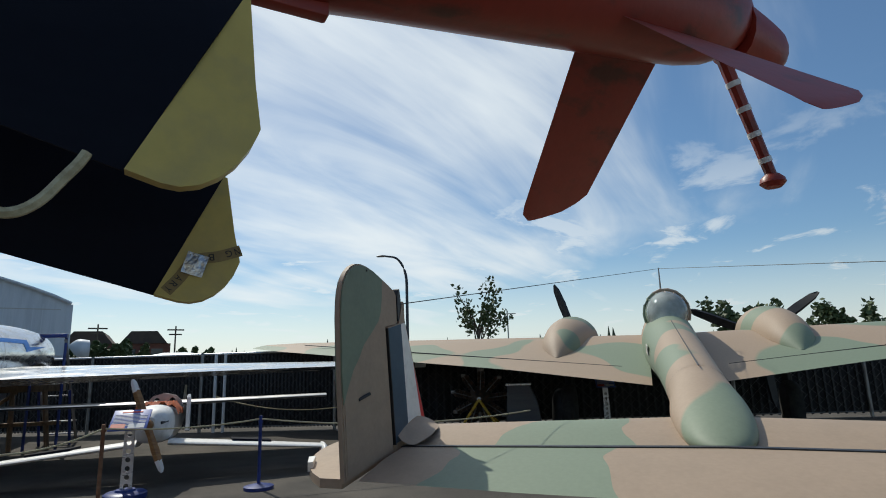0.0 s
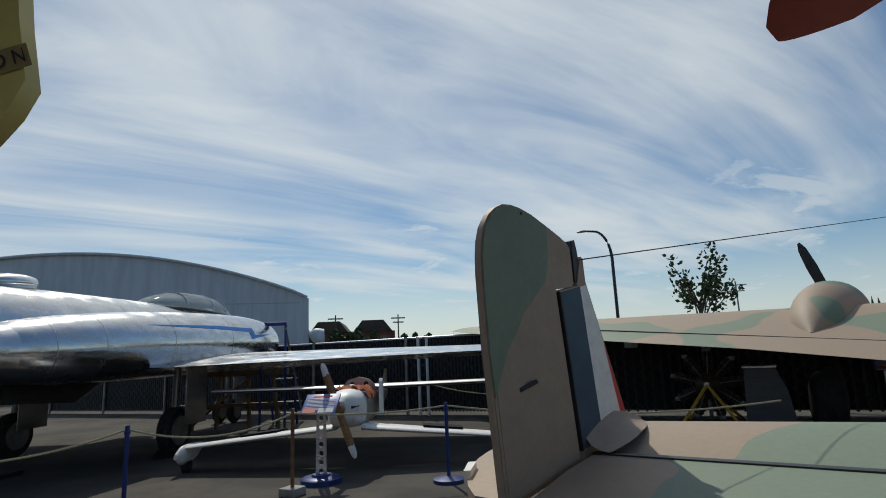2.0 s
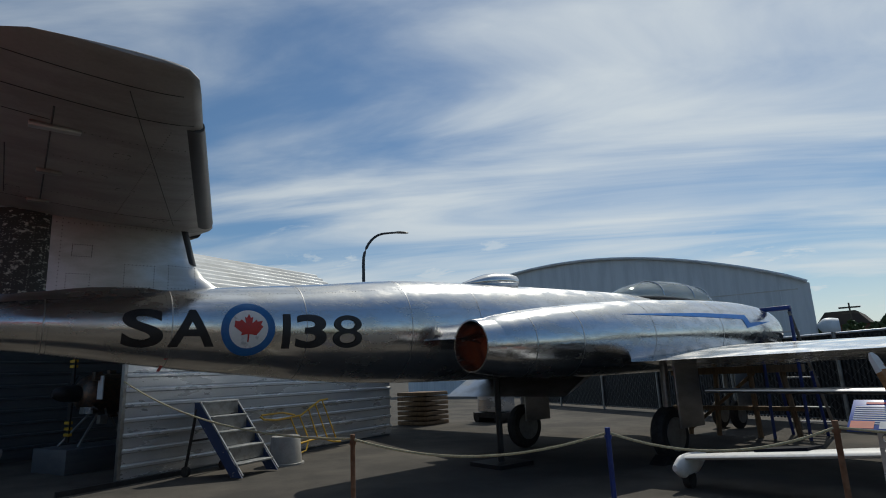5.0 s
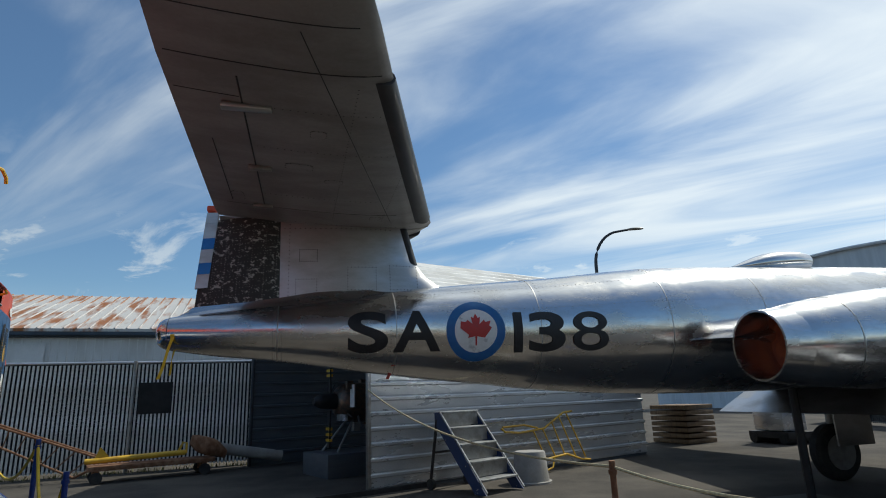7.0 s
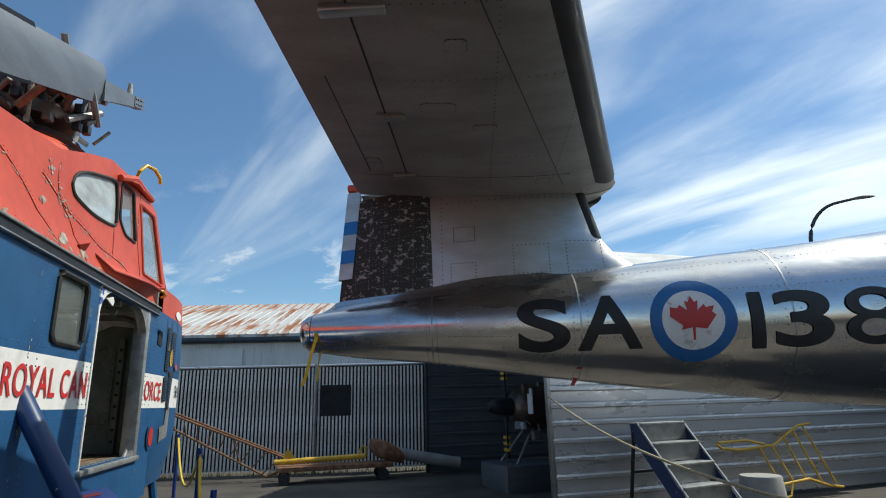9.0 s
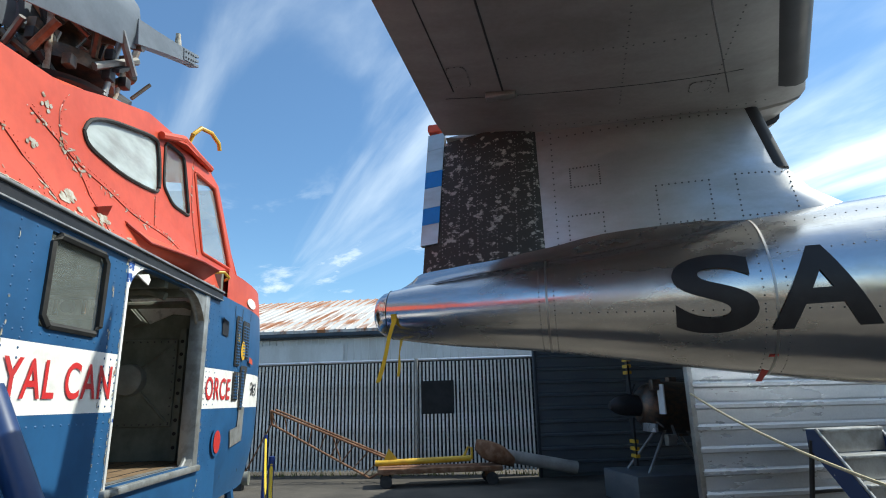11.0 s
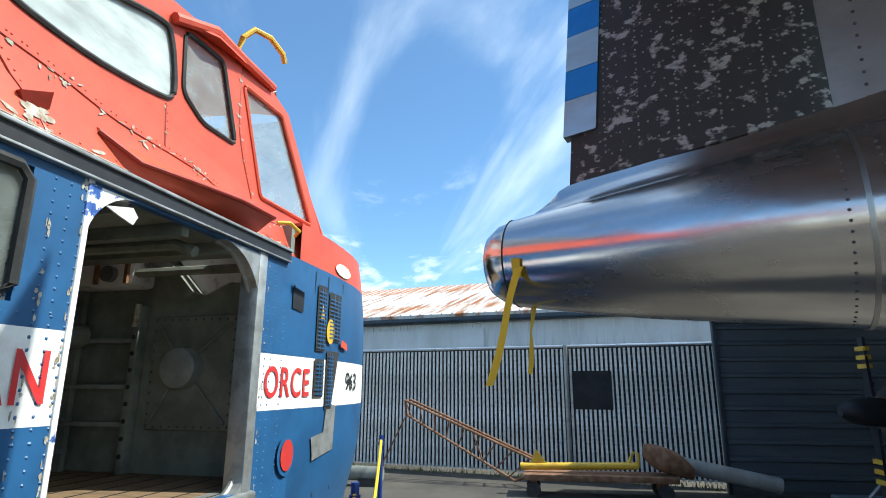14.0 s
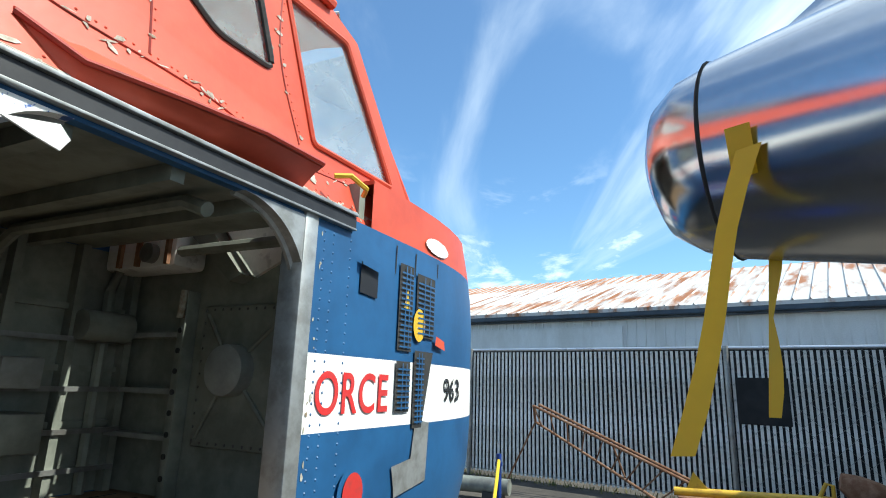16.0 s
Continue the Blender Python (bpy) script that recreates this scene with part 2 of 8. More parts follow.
M = {
    "asphalt": material("asphalt", (0.066, 0.060, 0.053), 0.92, tint=(0.115, 0.102, 0.086), scale=0.7, amount=0.9, bump=0.6, bump_scale=110, fine=0.4, spec=0.25),
    "skin": skin_metal("polished_aluminium", 0.17, 0.68),
    "skin_dull": skin_metal("dull_aluminium", 0.34, 0.50),
    "skin_dark": material("darker_mottled_aluminium", (0.30, 0.29, 0.28), 0.5, 0.35, tint=(0.2, 0.19, 0.18), scale=3.0, amount=0.8, stretch=(0.5, 1, 1)),
    "camo": camouflage("faded_camouflage"),
    "camo_tail": banded_camouflage("faded_tail_camouflage", 1.12, 0.45, 0.10),
    "camo_elevator": banded_camouflage("faded_elevator_camouflage", 1.27, 0.56, -0.12),
    "tape_tan": material("tan_tape", (0.30, 0.21, 0.07), 0.5, tint=(0.2, 0.14, 0.06), scale=30, amount=0.5),
    "camo_brown": material("faded_brown_paint", (0.37, 0.275, 0.195), 0.62, tint=(0.30, 0.225, 0.165), scale=5, amount=0.5, bump=0.05, bump_scale=30),
    "camo_green": material("faded_green_paint", (0.20, 0.25, 0.175), 0.62, tint=(0.165, 0.21, 0.15), scale=5, amount=0.5, bump=0.05, bump_scale=30),
    "red": material("faded_red_paint", (0.58, 0.082, 0.038), 0.48, tint=(0.46, 0.055, 0.027), scale=3.0, amount=0.7, bump=0.06, bump_scale=14, fine=0.1),
    "red_tail": material("darker_red_paint", (0.28, 0.031, 0.018), 0.42, tint=(0.06, 0.022, 0.016), scale=5.0, amount=0.8, lo=0.54, hi=0.66, stretch=(0.5, 1, 1), bump=0.14, bump_scale=18, fine=0.18),
    "red_worn": material("flaking_red_paint", (0.58, 0.082, 0.038), 0.48, tint=(0.47, 0.055, 0.026), scale=2.4, amount=0.8, lo=0.40, hi=0.70, bump=0.12, bump_scale=16, fine=0.16),
    "blue": material("navy_blue_paint", (0.021, 0.098, 0.235), 0.46, tint=(0.014, 0.064, 0.16), scale=2.5, amount=0.7, bump=0.05, bump_scale=14, fine=0.12),
    "white": material("white_paint", (0.80, 0.79, 0.76), 0.45, tint=(0.55, 0.53, 0.48), scale=7.0, amount=0.6, lo=0.55, hi=0.72, bump=0.03, bump_scale=16),
    "primer": material("green_grey_primer", (0.22, 0.235, 0.20), 0.6, tint=(0.11, 0.11, 0.10), scale=5.0, amount=0.9, bump=0.1, bump_scale=20),
    "black": material("black_paint", (0.012, 0.012, 0.014), 0.5, tint=(0.03, 0.03, 0.032), scale=6.0, amount=0.6),
    "blade": material("blade_dark_blue_black", (0.004, 0.006, 0.013), 0.75, tint=(0.007, 0.009, 0.017), scale=2.0, amount=0.7, stretch=(0.4, 3, 3), spec=0.15),
    "yellow_tip": material("chipped_yellow_paint", (0.62, 0.47, 0.12), 0.5, tint=(0.38, 0.30, 0.13), scale=4.0, amount=0.7, lo=0.5, hi=0.7, bump=0.08, bump_scale=20),
    "yellow": material("yellow_paint", (0.66, 0.40, 0.03), 0.45, tint=(0.40, 0.2, 0.03), scale=8.0, amount=0.7, lo=0.5, hi=0.7),
    "rust": material("rusty_steel", (0.17, 0.075, 0.035), 0.85, tint=(0.30, 0.17, 0.10), scale=9.0, amount=0.8, bump=0.3, bump_scale=60),
    "steel": material("grey_steel", (0.34, 0.34, 0.33), 0.45, 0.7, tint=(0.2, 0.19, 0.17), scale=6.0, amount=0.7),
    "galv_dull": material("weathered_bare_metal", (0.40, 0.41, 0.41), 0.5, 0.6, tint=(0.24, 0.24, 0.22), scale=9, amount=0.8, bump=0.1, bump_scale=40),
    "galv": material("galvanised_sheet", (0.64, 0.66, 0.68), 0.25, 0.62, tint=(0.48, 0.50, 0.52), scale=2.0, amount=0.6, stretch=(0.3, 1, 1.2), tint_rough=0.36),
    "dark_sheet": material("dark_blue_grey_sheet", (0.085, 0.10, 0.118), 0.36, tint=(0.12, 0.135, 0.145), scale=3.0, amount=0.7, stretch=(0.4, 1, 3)),
    "cabin_primer": material("cabin_primer", (0.23, 0.245, 0.205), 0.6, tint=(0.12, 0.128, 0.108), scale=5.0, amount=0.7, bump=0.12, bump_scale=25),
    "leg_blue": material("chipped_navy_paint", (0.010, 0.035, 0.12), 0.4, tint=(0.55, 0.53, 0.46), scale=13, amount=1.0, lo=0.66, hi=0.68),
    "chip": material("bare_chipped_primer", (0.42, 0.40, 0.34), 0.65, tint=(0.22, 0.16, 0.10), scale=22, amount=0.9, bump=0.3, bump_scale=60),
    "white_flaked": material("white_paint_flaked_to_blue", (0.74, 0.74, 0.72), 0.5, tint=(0.03, 0.09, 0.32), scale=7, amount=1.0, lo=0.60, hi=0.62, bump=0.1, bump_scale=30),
    "cover_grey": material("dusty_grey_cover", (0.30, 0.31, 0.29), 0.42, tint=(0.20, 0.205, 0.19), scale=6, amount=0.7),
    "rubber": material("black_rubber", (0.02, 0.02, 0.02), 0.8, tint=(0.045, 0.043, 0.04), scale=10.0, amount=0.7, bump=0.1),
    "slat": material("pale_fence_slat", (0.84, 0.82, 0.77), 0.6, tint=(0.46, 0.42, 0.33), scale=2.2, amount=0.8, stretch=(1, 1, 0.6)),
    "slat_dark": material("black_fence_slat", (0.025, 0.025, 0.025), 0.6, tint=(0.05, 0.048, 0.045), scale=3.0, amount=0.6),
    "shadecloth": material("dark_mesh_cloth", (0.022, 0.022, 0.022), 0.9, tint=(0.012, 0.012, 0.012), scale=3.0, amount=0.8),
    "white_wall": material("pale_blue_metal_siding", (0.62, 0.67, 0.72), 0.5, tint=(0.48, 0.53, 0.58), scale=0.6, amount=0.7, stretch=(4, 4, 0.5)),
    "shed_wall": material("white_metal_siding", (0.72, 0.72, 0.70), 0.5, tint=(0.55, 0.54, 0.5), scale=0.9, amount=0.7, stretch=(2, 2, 0.6)),
    "rust_roof": material("rusting_white_roof", (0.52, 0.51, 0.49), 0.6, tint=(0.30, 0.115, 0.04), scale=1.7, amount=1.0, lo=0.50, hi=0.62, stretch=(1.3, 0.22, 0.6), bump=0.05, spec=0.3),
    "roof_trim": material("dark_blue_gutter", (0.045, 0.075, 0.11), 0.45, tint=(0.02, 0.03, 0.045), scale=2.0, amount=0.7),
    "roof_grey": material("grey_ribbed_roof", (0.52, 0.53, 0.53), 0.4, 0.4, tint=(0.38, 0.38, 0.37), scale=1.0, amount=0.8),
    "concrete": material("grey_concrete", (0.36, 0.35, 0.33), 0.85, tint=(0.24, 0.23, 0.21), scale=3.0, amount=0.7, bump=0.2),
    "post_blue": material("blue_post_paint", (0.012, 0.04, 0.22), 0.4, tint=(0.01, 0.02, 0.09), scale=8.0, amount=0.6),
    "rope": material("pale_yellow_rope", (0.55, 0.50, 0.32), 0.8, tint=(0.35, 0.3, 0.18), scale=60, amount=0.8),
    "tape": material("yellow_plastic_tape", (0.75, 0.50, 0.02), 0.45, tint=(0.6, 0.36, 0.02), scale=5, amount=0.5),
    "wood": material("weathered_wood", (0.24, 0.16, 0.09), 0.75, tint=(0.13, 0.085, 0.05), scale=5, amount=0.8, stretch=(6, 1, 1), bump=0.2),
    "propwood": material("varnished_propeller_wood", (0.33, 0.17, 0.06), 0.35, tint=(0.2, 0.09, 0.03), scale=8, amount=0.8, stretch=(1, 1, 6)),
    "orange_cloth": material("orange_cover_cloth", (0.40, 0.09, 0.025), 0.85, tint=(0.22, 0.045, 0.02), scale=8, amount=0.8, bump=0.4, bump_scale=25),
    "flash_blue": material("faded_flash_blue", (0.025, 0.062, 0.105), 0.55, tint=(0.04, 0.085, 0.13), scale=6, amount=0.6),
    "roundel_blue": material("roundel_blue_paint", (0.012, 0.115, 0.34), 0.4, tint=(0.02, 0.15, 0.36), scale=9, amount=0.6),
    "bolt_blue": material("bright_blue_paint", (0.01, 0.22, 0.72), 0.4, tint=(0.02, 0.26, 0.7), scale=9, amount=0.6),
    "roundel_white": material("roundel_white_paint", (0.74, 0.74, 0.72), 0.45, tint=(0.45, 0.45, 0.44), scale=14, amount=0.8, lo=0.56, hi=0.66),
    "leaf_red": material("red_leaf_paint", (0.50, 0.035, 0.03), 0.45, tint=(0.35, 0.05, 0.045), scale=14, amount=0.8, lo=0.56, hi=0.68),
    "lettering_red": material("red_lettering_paint", (0.58, 0.03, 0.03), 0.45, tint=(0.48, 0.05, 0.05), scale=12, amount=0.7),
    "rudder": material("worn_black_rudder", (0.034, 0.033, 0.032), 0.6, tint=(0.42, 0.41, 0.38), scale=23.0, amount=1.0, lo=0.56, hi=0.63, stretch=(0.8, 1, 1.25), bump=0.1, bump_scale=30, tint_metal=0.6),
    "grey_blade": material("slate_grey_rotor_paint", (0.135, 0.155, 0.18), 0.5, tint=(0.095, 0.11, 0.13), scale=4, amount=0.7, stretch=(0.4, 2, 2)),
    "oily": material("oily_machined_metal", (0.10, 0.085, 0.07), 0.4, 0.6, tint=(0.20, 0.12, 0.08), scale=14, amount=0.9, bump=0.2, bump_scale=50),
    "leaf": material("tree_leaf", (0.055, 0.085, 0.025), 0.6, tint=(0.10, 0.13, 0.05), scale=3, amount=0.8),
    "leaf_dark": material("far_foliage", (0.035, 0.055, 0.03), 0.8, tint=(0.06, 0.085, 0.045), scale=0.4, amount=0.8),
    "bark": material("grey_bark", (0.10, 0.08, 0.06), 0.9, tint=(0.16, 0.13, 0.10), scale=12, amount=0.8, bump=0.3),
    "grass": material("dry_verge_grass", (0.16, 0.14, 0.05), 0.9, tint=(0.08, 0.1, 0.03), scale=4, amount=0.8),
    "brick_red": material("red_brown_cladding", (0.20, 0.075, 0.05), 0.8, tint=(0.12, 0.05, 0.04), scale=0.5, amount=0.7),
    "roof_brown": material("brown_shingle_roof", (0.10, 0.075, 0.06), 0.85, tint=(0.06, 0.045, 0.04), scale=0.6, amount=0.7),
    "cream": material("cream_cladding", (0.55, 0.52, 0.44), 0.7, tint=(0.42, 0.4, 0.34), scale=0.5, amount=0.6),
    "window_dark": material("dark_window_glass", (0.03, 0.04, 0.05), 0.1, tint=(0.06, 0.08, 0.1), scale=0.6, amount=0.7),
    "sign": material("sign_panel_blue", (0.05, 0.11, 0.42), 0.4, tint=(0.04, 0.09, 0.34), scale=5, amount=0.4),
    "paper": material("white_paper", (0.75, 0.75, 0.74), 0.7, tint=(0.6, 0.6, 0.6), scale=6, amount=0.5),
    "foil": material("crumpled_foil", (0.6, 0.62, 0.66), 0.3, 0.9, tint=(0.4, 0.42, 0.46), scale=18, amount=0.9, bump=0.9, bump_scale=30),
    "lamp_black": material("dark_lamp_pole", (0.03, 0.035, 0.045), 0.45, tint=(0.05, 0.055, 0.06), scale=3, amount=0.6),
    "rivet": material("rivet_shadow_dot", (0.12, 0.12, 0.12), 0.5, 0.6, tint=(0.07, 0.07, 0.07), scale=20, amount=0.6),
    "car": material("silver_car_paint", (0.45, 0.47, 0.5), 0.3, 0.4, tint=(0.4, 0.42, 0.44), scale=2, amount=0.4),
    "green_kit": material("bright_green_paint", (0.10, 0.42, 0.05), 0.45, tint=(0.08, 0.34, 0.04), scale=4, amount=0.5),
    "glass": glass("clear_perspex", (0.88, 0.92, 0.92), 0.05, 0.34),
    "glass_cabin": glass("scratched_cabin_perspex", (0.80, 0.85, 0.85), 0.06, 0.13),
    "glass_fog": glass("fogged_perspex", (0.85, 0.86, 0.8), 0.25, 0.75),
    "glass_blue": glass("canopy_perspex", (0.8, 0.86, 0.92), 0.06, 0.5),
}


# ---- mesh helpers ----
def link(name, bm, mat, smooth=True):
    bmesh.ops.recalc_face_normals(bm, faces=bm.faces)
    me = bpy.data.meshes.new(name)
    bm.to_mesh(me)
    bm.free()
    if smooth:
        me.polygons.foreach_set("use_smooth", [True] * len(me.polygons))
        me.set_sharp_from_angle(angle=radians(38))
    me.materials.append(M[mat])
    return new(name, me)


def part(name, bm, mat, parent, label="", smooth=True):
    ob = link(name, bm, mat, smooth)
    ob.parent = parent
    if label:
        tagged(ob, label)
    return ob


def thing(name, label, category, m=None, group="", kind=""):
    ob = new(name)
    ob.empty_display_size = 0.2
    ob.matrix_world = m or Matrix()
    return tagged(ob, label, category, group, kind)


def box(bm, x0, x1, y0, y1, z0, z1, bevel=0.0, m=None):
    g = bmesh.ops.create_cube(bm, size=1, matrix=Matrix.Translation(((x0 + x1) / 2, (y0 + y1) / 2, (z0 + z1) / 2)) @ Matrix.Diagonal((abs(x1 - x0), abs(y1 - y0), abs(z1 - z0), 1)))
    vs = g["verts"]
    if bevel:
        es = {e for v in vs for e in v.link_edges}
        r = bmesh.ops.bevel(bm, geom=list(es), offset=bevel, segments=2, affect="EDGES", profile=0.5)
        vs = list({v for f in r["faces"] for v in f.verts} | {v for v in vs if v.is_valid})
    if m is not None:
        bmesh.ops.transform(bm, matrix=m, verts=vs)
    return bm


def cube(x0, x1, y0, y1, z0, z1, bevel=0.0, m=None):
    return box(bmesh.new(), x0, x1, y0, y1, z0, z1, bevel, m)


def tube(bm, pts, r, n=8, r_end=None):
    """A round bar along a line of points, with closed ends."""
    pts = [Vector(p) for p in pts]
    rings, up = [], Vector((0, 0, 1))
    for i, p in enumerate(pts):
        d = (pts[min(i + 1, len(pts) - 1)] - pts[max(i - 1, 0)]).normalized()
        a = d.cross(up if abs(d.z) < 0.95 else Vector((1, 0, 0))).normalized()
        b = d.cross(a)
        rad = r if r_end is None else r + (r_end - r) * i / (len(pts) - 1)
        rings.append([bm.verts.new(p + (a * math.cos(2 * math.pi * k / n) + b * math.sin(2 * math.pi * k / n)) * rad) for k in range(n)])
    for q, w in zip(rings, rings[1:]):
        for k in range(n):
            bm.faces.new((q[k], q[(k + 1) % n], w[(k + 1) % n], w[k]))
    bm.faces.new(rings[0])
    bm.faces.new(rings[-1])
    return bm


def rod(*pts, r=0.02, n=8, r_end=None):
    return tube(bmesh.new(), pts, r, n, r_end)


def arc(c, r, a0, a1, n, plane="xz"):
    out = []
    for i in range(n + 1):
        a = radians(a0 + (a1 - a0) * i / n)
        u, v = r * math.cos(a), r * math.sin(a)
        out.append((c[0] + u, c[1], c[2] + v) if plane == "xz" else (c[0], c[1] + u, c[2] + v) if plane == "yz" else (c[0] + u, c[1] + v, c[2]))
    return out


def bridge(bm, rings, closed=True, caps=(True, True)):
    vr = [[bm.verts.new(p) for p in ring] for ring in rings]
    for q, w in zip(vr, vr[1:]):
        n = len(q)
        for k in range(n if closed else n - 1):
            bm.faces.new((q[k], q[(k + 1) % n], w[(k + 1) % n], w[k]))
    if caps[0]:
        bm.faces.new(vr[0])
    if caps[1]:
        bm.faces.new(vr[-1])
    return bm


def hull_ring(s, lat, zc, hw, hh, n=40, p=2.0):
    """A superellipse section across the length; x runs forward, the starboard side is at negative y."""
    out = []
    for k in range(n):
        a = 2 * math.pi * k / n
        c, d = math.cos(a), math.sin(a)
        out.append((s, -(lat + hw * math.copysign(abs(c) ** (2 / p), c)), zc + hh * math.copysign(abs(d) ** (2 / p), d)))
    return out


def smooth_rows(rows, steps=5):
    """Catmull-Rom between rows of numbers."""
    out = []
    for i in range(len(rows) - 1):
        p0, p1, p2, p3 = rows[max(i - 1, 0)], rows[i], rows[i + 1], rows[min(i + 2, len(rows) - 1)]
        for k in range(steps):
            t = k / steps
            out.append(tuple(0.5 * (2 * b + (c - a) * t + (2 * a - 5 * b + 4 * c - d) * t * t + (3 * b - a - 3 * c + d) * t ** 3) for a, b, c, d in zip(p0, p1, p2, p3)))
    out.append(tuple(rows[-1]))
    return out


def body(rows, n=40, steps=5, p=2.0, caps=(True, True)):
    """A lofted hull from rows of (s, lat, zc, hw, hh)."""
    return bridge(bmesh.new(), [hull_ring(*r, n=n, p=p) for r in smooth_rows(rows, steps)], True, caps)


def foil(le, chord, thick, back, up, n=9):
    """One aerofoil section: leading-edge point, chord, thickness, and the chord and thickness directions."""
    le, back, up = Vector(le), Vector(back), Vector(up)
    pts = []
    for i in range(n + 1):
        t = 0.5 - 0.5 * math.cos(math.pi * i / n)
        y = 5 * (0.2969 * math.sqrt(t) - 0.126 * t - 0.3516 * t * t + 0.2843 * t ** 3 - 0.1036 * t ** 4)
        pts.append((t, y))
    top = [le + back * chord * t + up * thick * y for t, y in pts]
    bot = [le + back * chord * t - up * thick * y for t, y in pts[1:-1]]
    return top + bot[::-1]


def wing(sections, cap=(True, True)):
    return bridge(bmesh.new(), [foil(*s) for s in sections], True, cap)


def slab(outline, depth, axis):
    """A flat plate from an outline of 3D points, thickened along an axis."""
    bm = bmesh.new()
    a = Vector(axis) * depth / 2
    q = [bm.verts.new(Vector(p) + a) for p in outline]
    w = [bm.verts.new(Vector(p) - a) for p in outline]
    bm.faces.new(q)
    bm.faces.new(w[::-1])
    n = len(q)
    for k in range(n):
        bm.faces.new((q[k], w[k], w[(k + 1) % n], q[(k + 1) % n]))
    return bm


def letters(text, size, spread=1.0, bold=0.0):
    """A flat mesh of letters in the built-in face, from x = 0, baseline z = 0, facing -y; sliced so that it can be bent."""
    cu = bpy.data.curves.new("lettering", "FONT")
    cu.body, cu.size, cu.space_character, cu.offset = text, size, spread, bold
    ob = new("lettering", cu)
    me = bpy.data.meshes.new_from_object(ob.evaluated_get(bpy.context.evaluated_depsgraph_get()))
    bpy.data.objects.remove(ob)
    bm = bmesh.new()
    bm.from_mesh(me)
    bmesh.ops.transform(bm, matrix=Matrix.Rotation(radians(90), 4, "X"), verts=bm.verts)
    return bm


def slice_rows(bm, step=0.04):
    """Cut a flat shape small enough to follow a curved skin."""
    for _ in range(4):
        bmesh.ops.triangulate(bm, faces=bm.faces[:])
        long = [e for e in bm.edges if e.calc_length() > step * 1.6]
        if not long:
            break
        bmesh.ops.subdivide_edges(bm, edges=long, cuts=1)
    bmesh.ops.triangulate(bm, faces=bm.faces[:])
    return bm


def fit_width(bm, width, height=None):
    xs, zs = [v.co.x for v in bm.verts], [v.co.z for v in bm.verts]
    x0, z0 = min(xs), min(zs)
    kx = width / (max(xs) - x0)
    kz = kx if height is None else height / (max(zs) - z0)
    for v in bm.verts:
        v.co.x, v.co.z = (v.co.x - x0) * kx, (v.co.z - z0) * kz
    return bm


def dots(points, normals, r):
    """Many small rivet heads in one mesh."""
    verts, faces = [], []
    for p, nn in zip(points, normals):
        p, nn = Vector(p), Vector(nn).normalized()
        a = nn.orthogonal().normalized()
        b = nn.cross(a)
        i = len(verts)
        verts += [p + nn * r * 0.5] + [p + (a * math.cos(t) + b * math.sin(t)) * r - nn * 0.001 for t in (0, 1.257, 2.513, 3.77, 5.027)]
        faces += [(i, i + 1 + k, i + 1 + (k + 1) % 5) for k in range(5)]
    me = bpy.data.meshes.new("rivets")
    me.from_pydata([tuple(v) for v in verts], [], faces)
    bm = bmesh.new()
    bm.from_mesh(me)
    return bm


# ---- ground ----
bm = bmesh.new()
bmesh.ops.create_grid(bm, x_segments=8, y_segments=8, size=1500)
tagged(link("ground", bm, "asphalt", False), "grey worn asphalt yard with lighter patches", "ground", kind="structure")


# ---- silver twin-jet fighter ----
JET = pose(-7.4, 0.15, 0, 0, 0, 108.5)
jet = thing("jet_fighter", "polished aluminium twin-jet fighter with blue flashes on its nacelles", "aircraft", JET)
HULL = [(0.115, 0, 2.04, 0.148, 0.150), (0.5, 0, 2.037, 0.203, 0.205), (1.07, 0, 2.04, 0.265, 0.268), (2.1, 0, 2.03, 0.40, 0.41), (3.0, 0, 2.02, 0.50, 0.51), (3.9, 0, 2.01, 0.585, 0.60),
        (5.2, 0, 2.04, 0.66, 0.70), (7.3, 0, 2.06, 0.70, 0.73), (10.0, 0, 2.08, 0.72, 0.74), (12.5, 0, 2.08, 0.70, 0.72), (14.2, 0, 2.04, 0.58, 0.60), (15.6, 0, 1.99, 0.36, 0.38), (16.4, 0, 1.96, 0.08, 0.08)]
HULL_FINE = smooth_rows(HULL, 6)


def hull_at(s):
    for a, b in zip(HULL_FINE, HULL_FINE[1:]):
        if s <= b[0]:
            t = (s - a[0]) / (b[0] - a[0])
            return [x + (y - x) * t for x, y in zip(a, b)]
    return HULL_FINE[-1]


def hull_side(s, z, off=0.004):
    """The point of the starboard skin at station s and height z."""
    _, _, zc, hw, hh = hull_at(s)
    k = max(0.0, 1 - ((z - zc) / hh) ** 2)
    return Vector((s, -(hw * math.sqrt(k) + off), z))


fuselage = part("fuselage", body([r for r in HULL if r[0] <= 3.0] + [r for r in HULL if r[0] > 3.0], n=56, steps=6), "skin", jet, "polished riveted aluminium fuselage")
part("tail_cap", bridge(bmesh.new(), [hull_ring(s, 0, 2.04, r, r, n=36) for s, r in ((0.115, 0.146), (0.07, 0.136), (0.03, 0.108), (0.01, 0.066), (0.0, 0.02))]), "skin", jet, "clear and chrome tail light cap")
part("tail_ring", bridge(bmesh.new(), [hull_ring(s, 0, 2.04, r, r, n=36) for s, r in ((0.110, 0.148), (0.113, 0.1525), (0.116, 0.149))], caps=(False, False)), "rubber", jet)
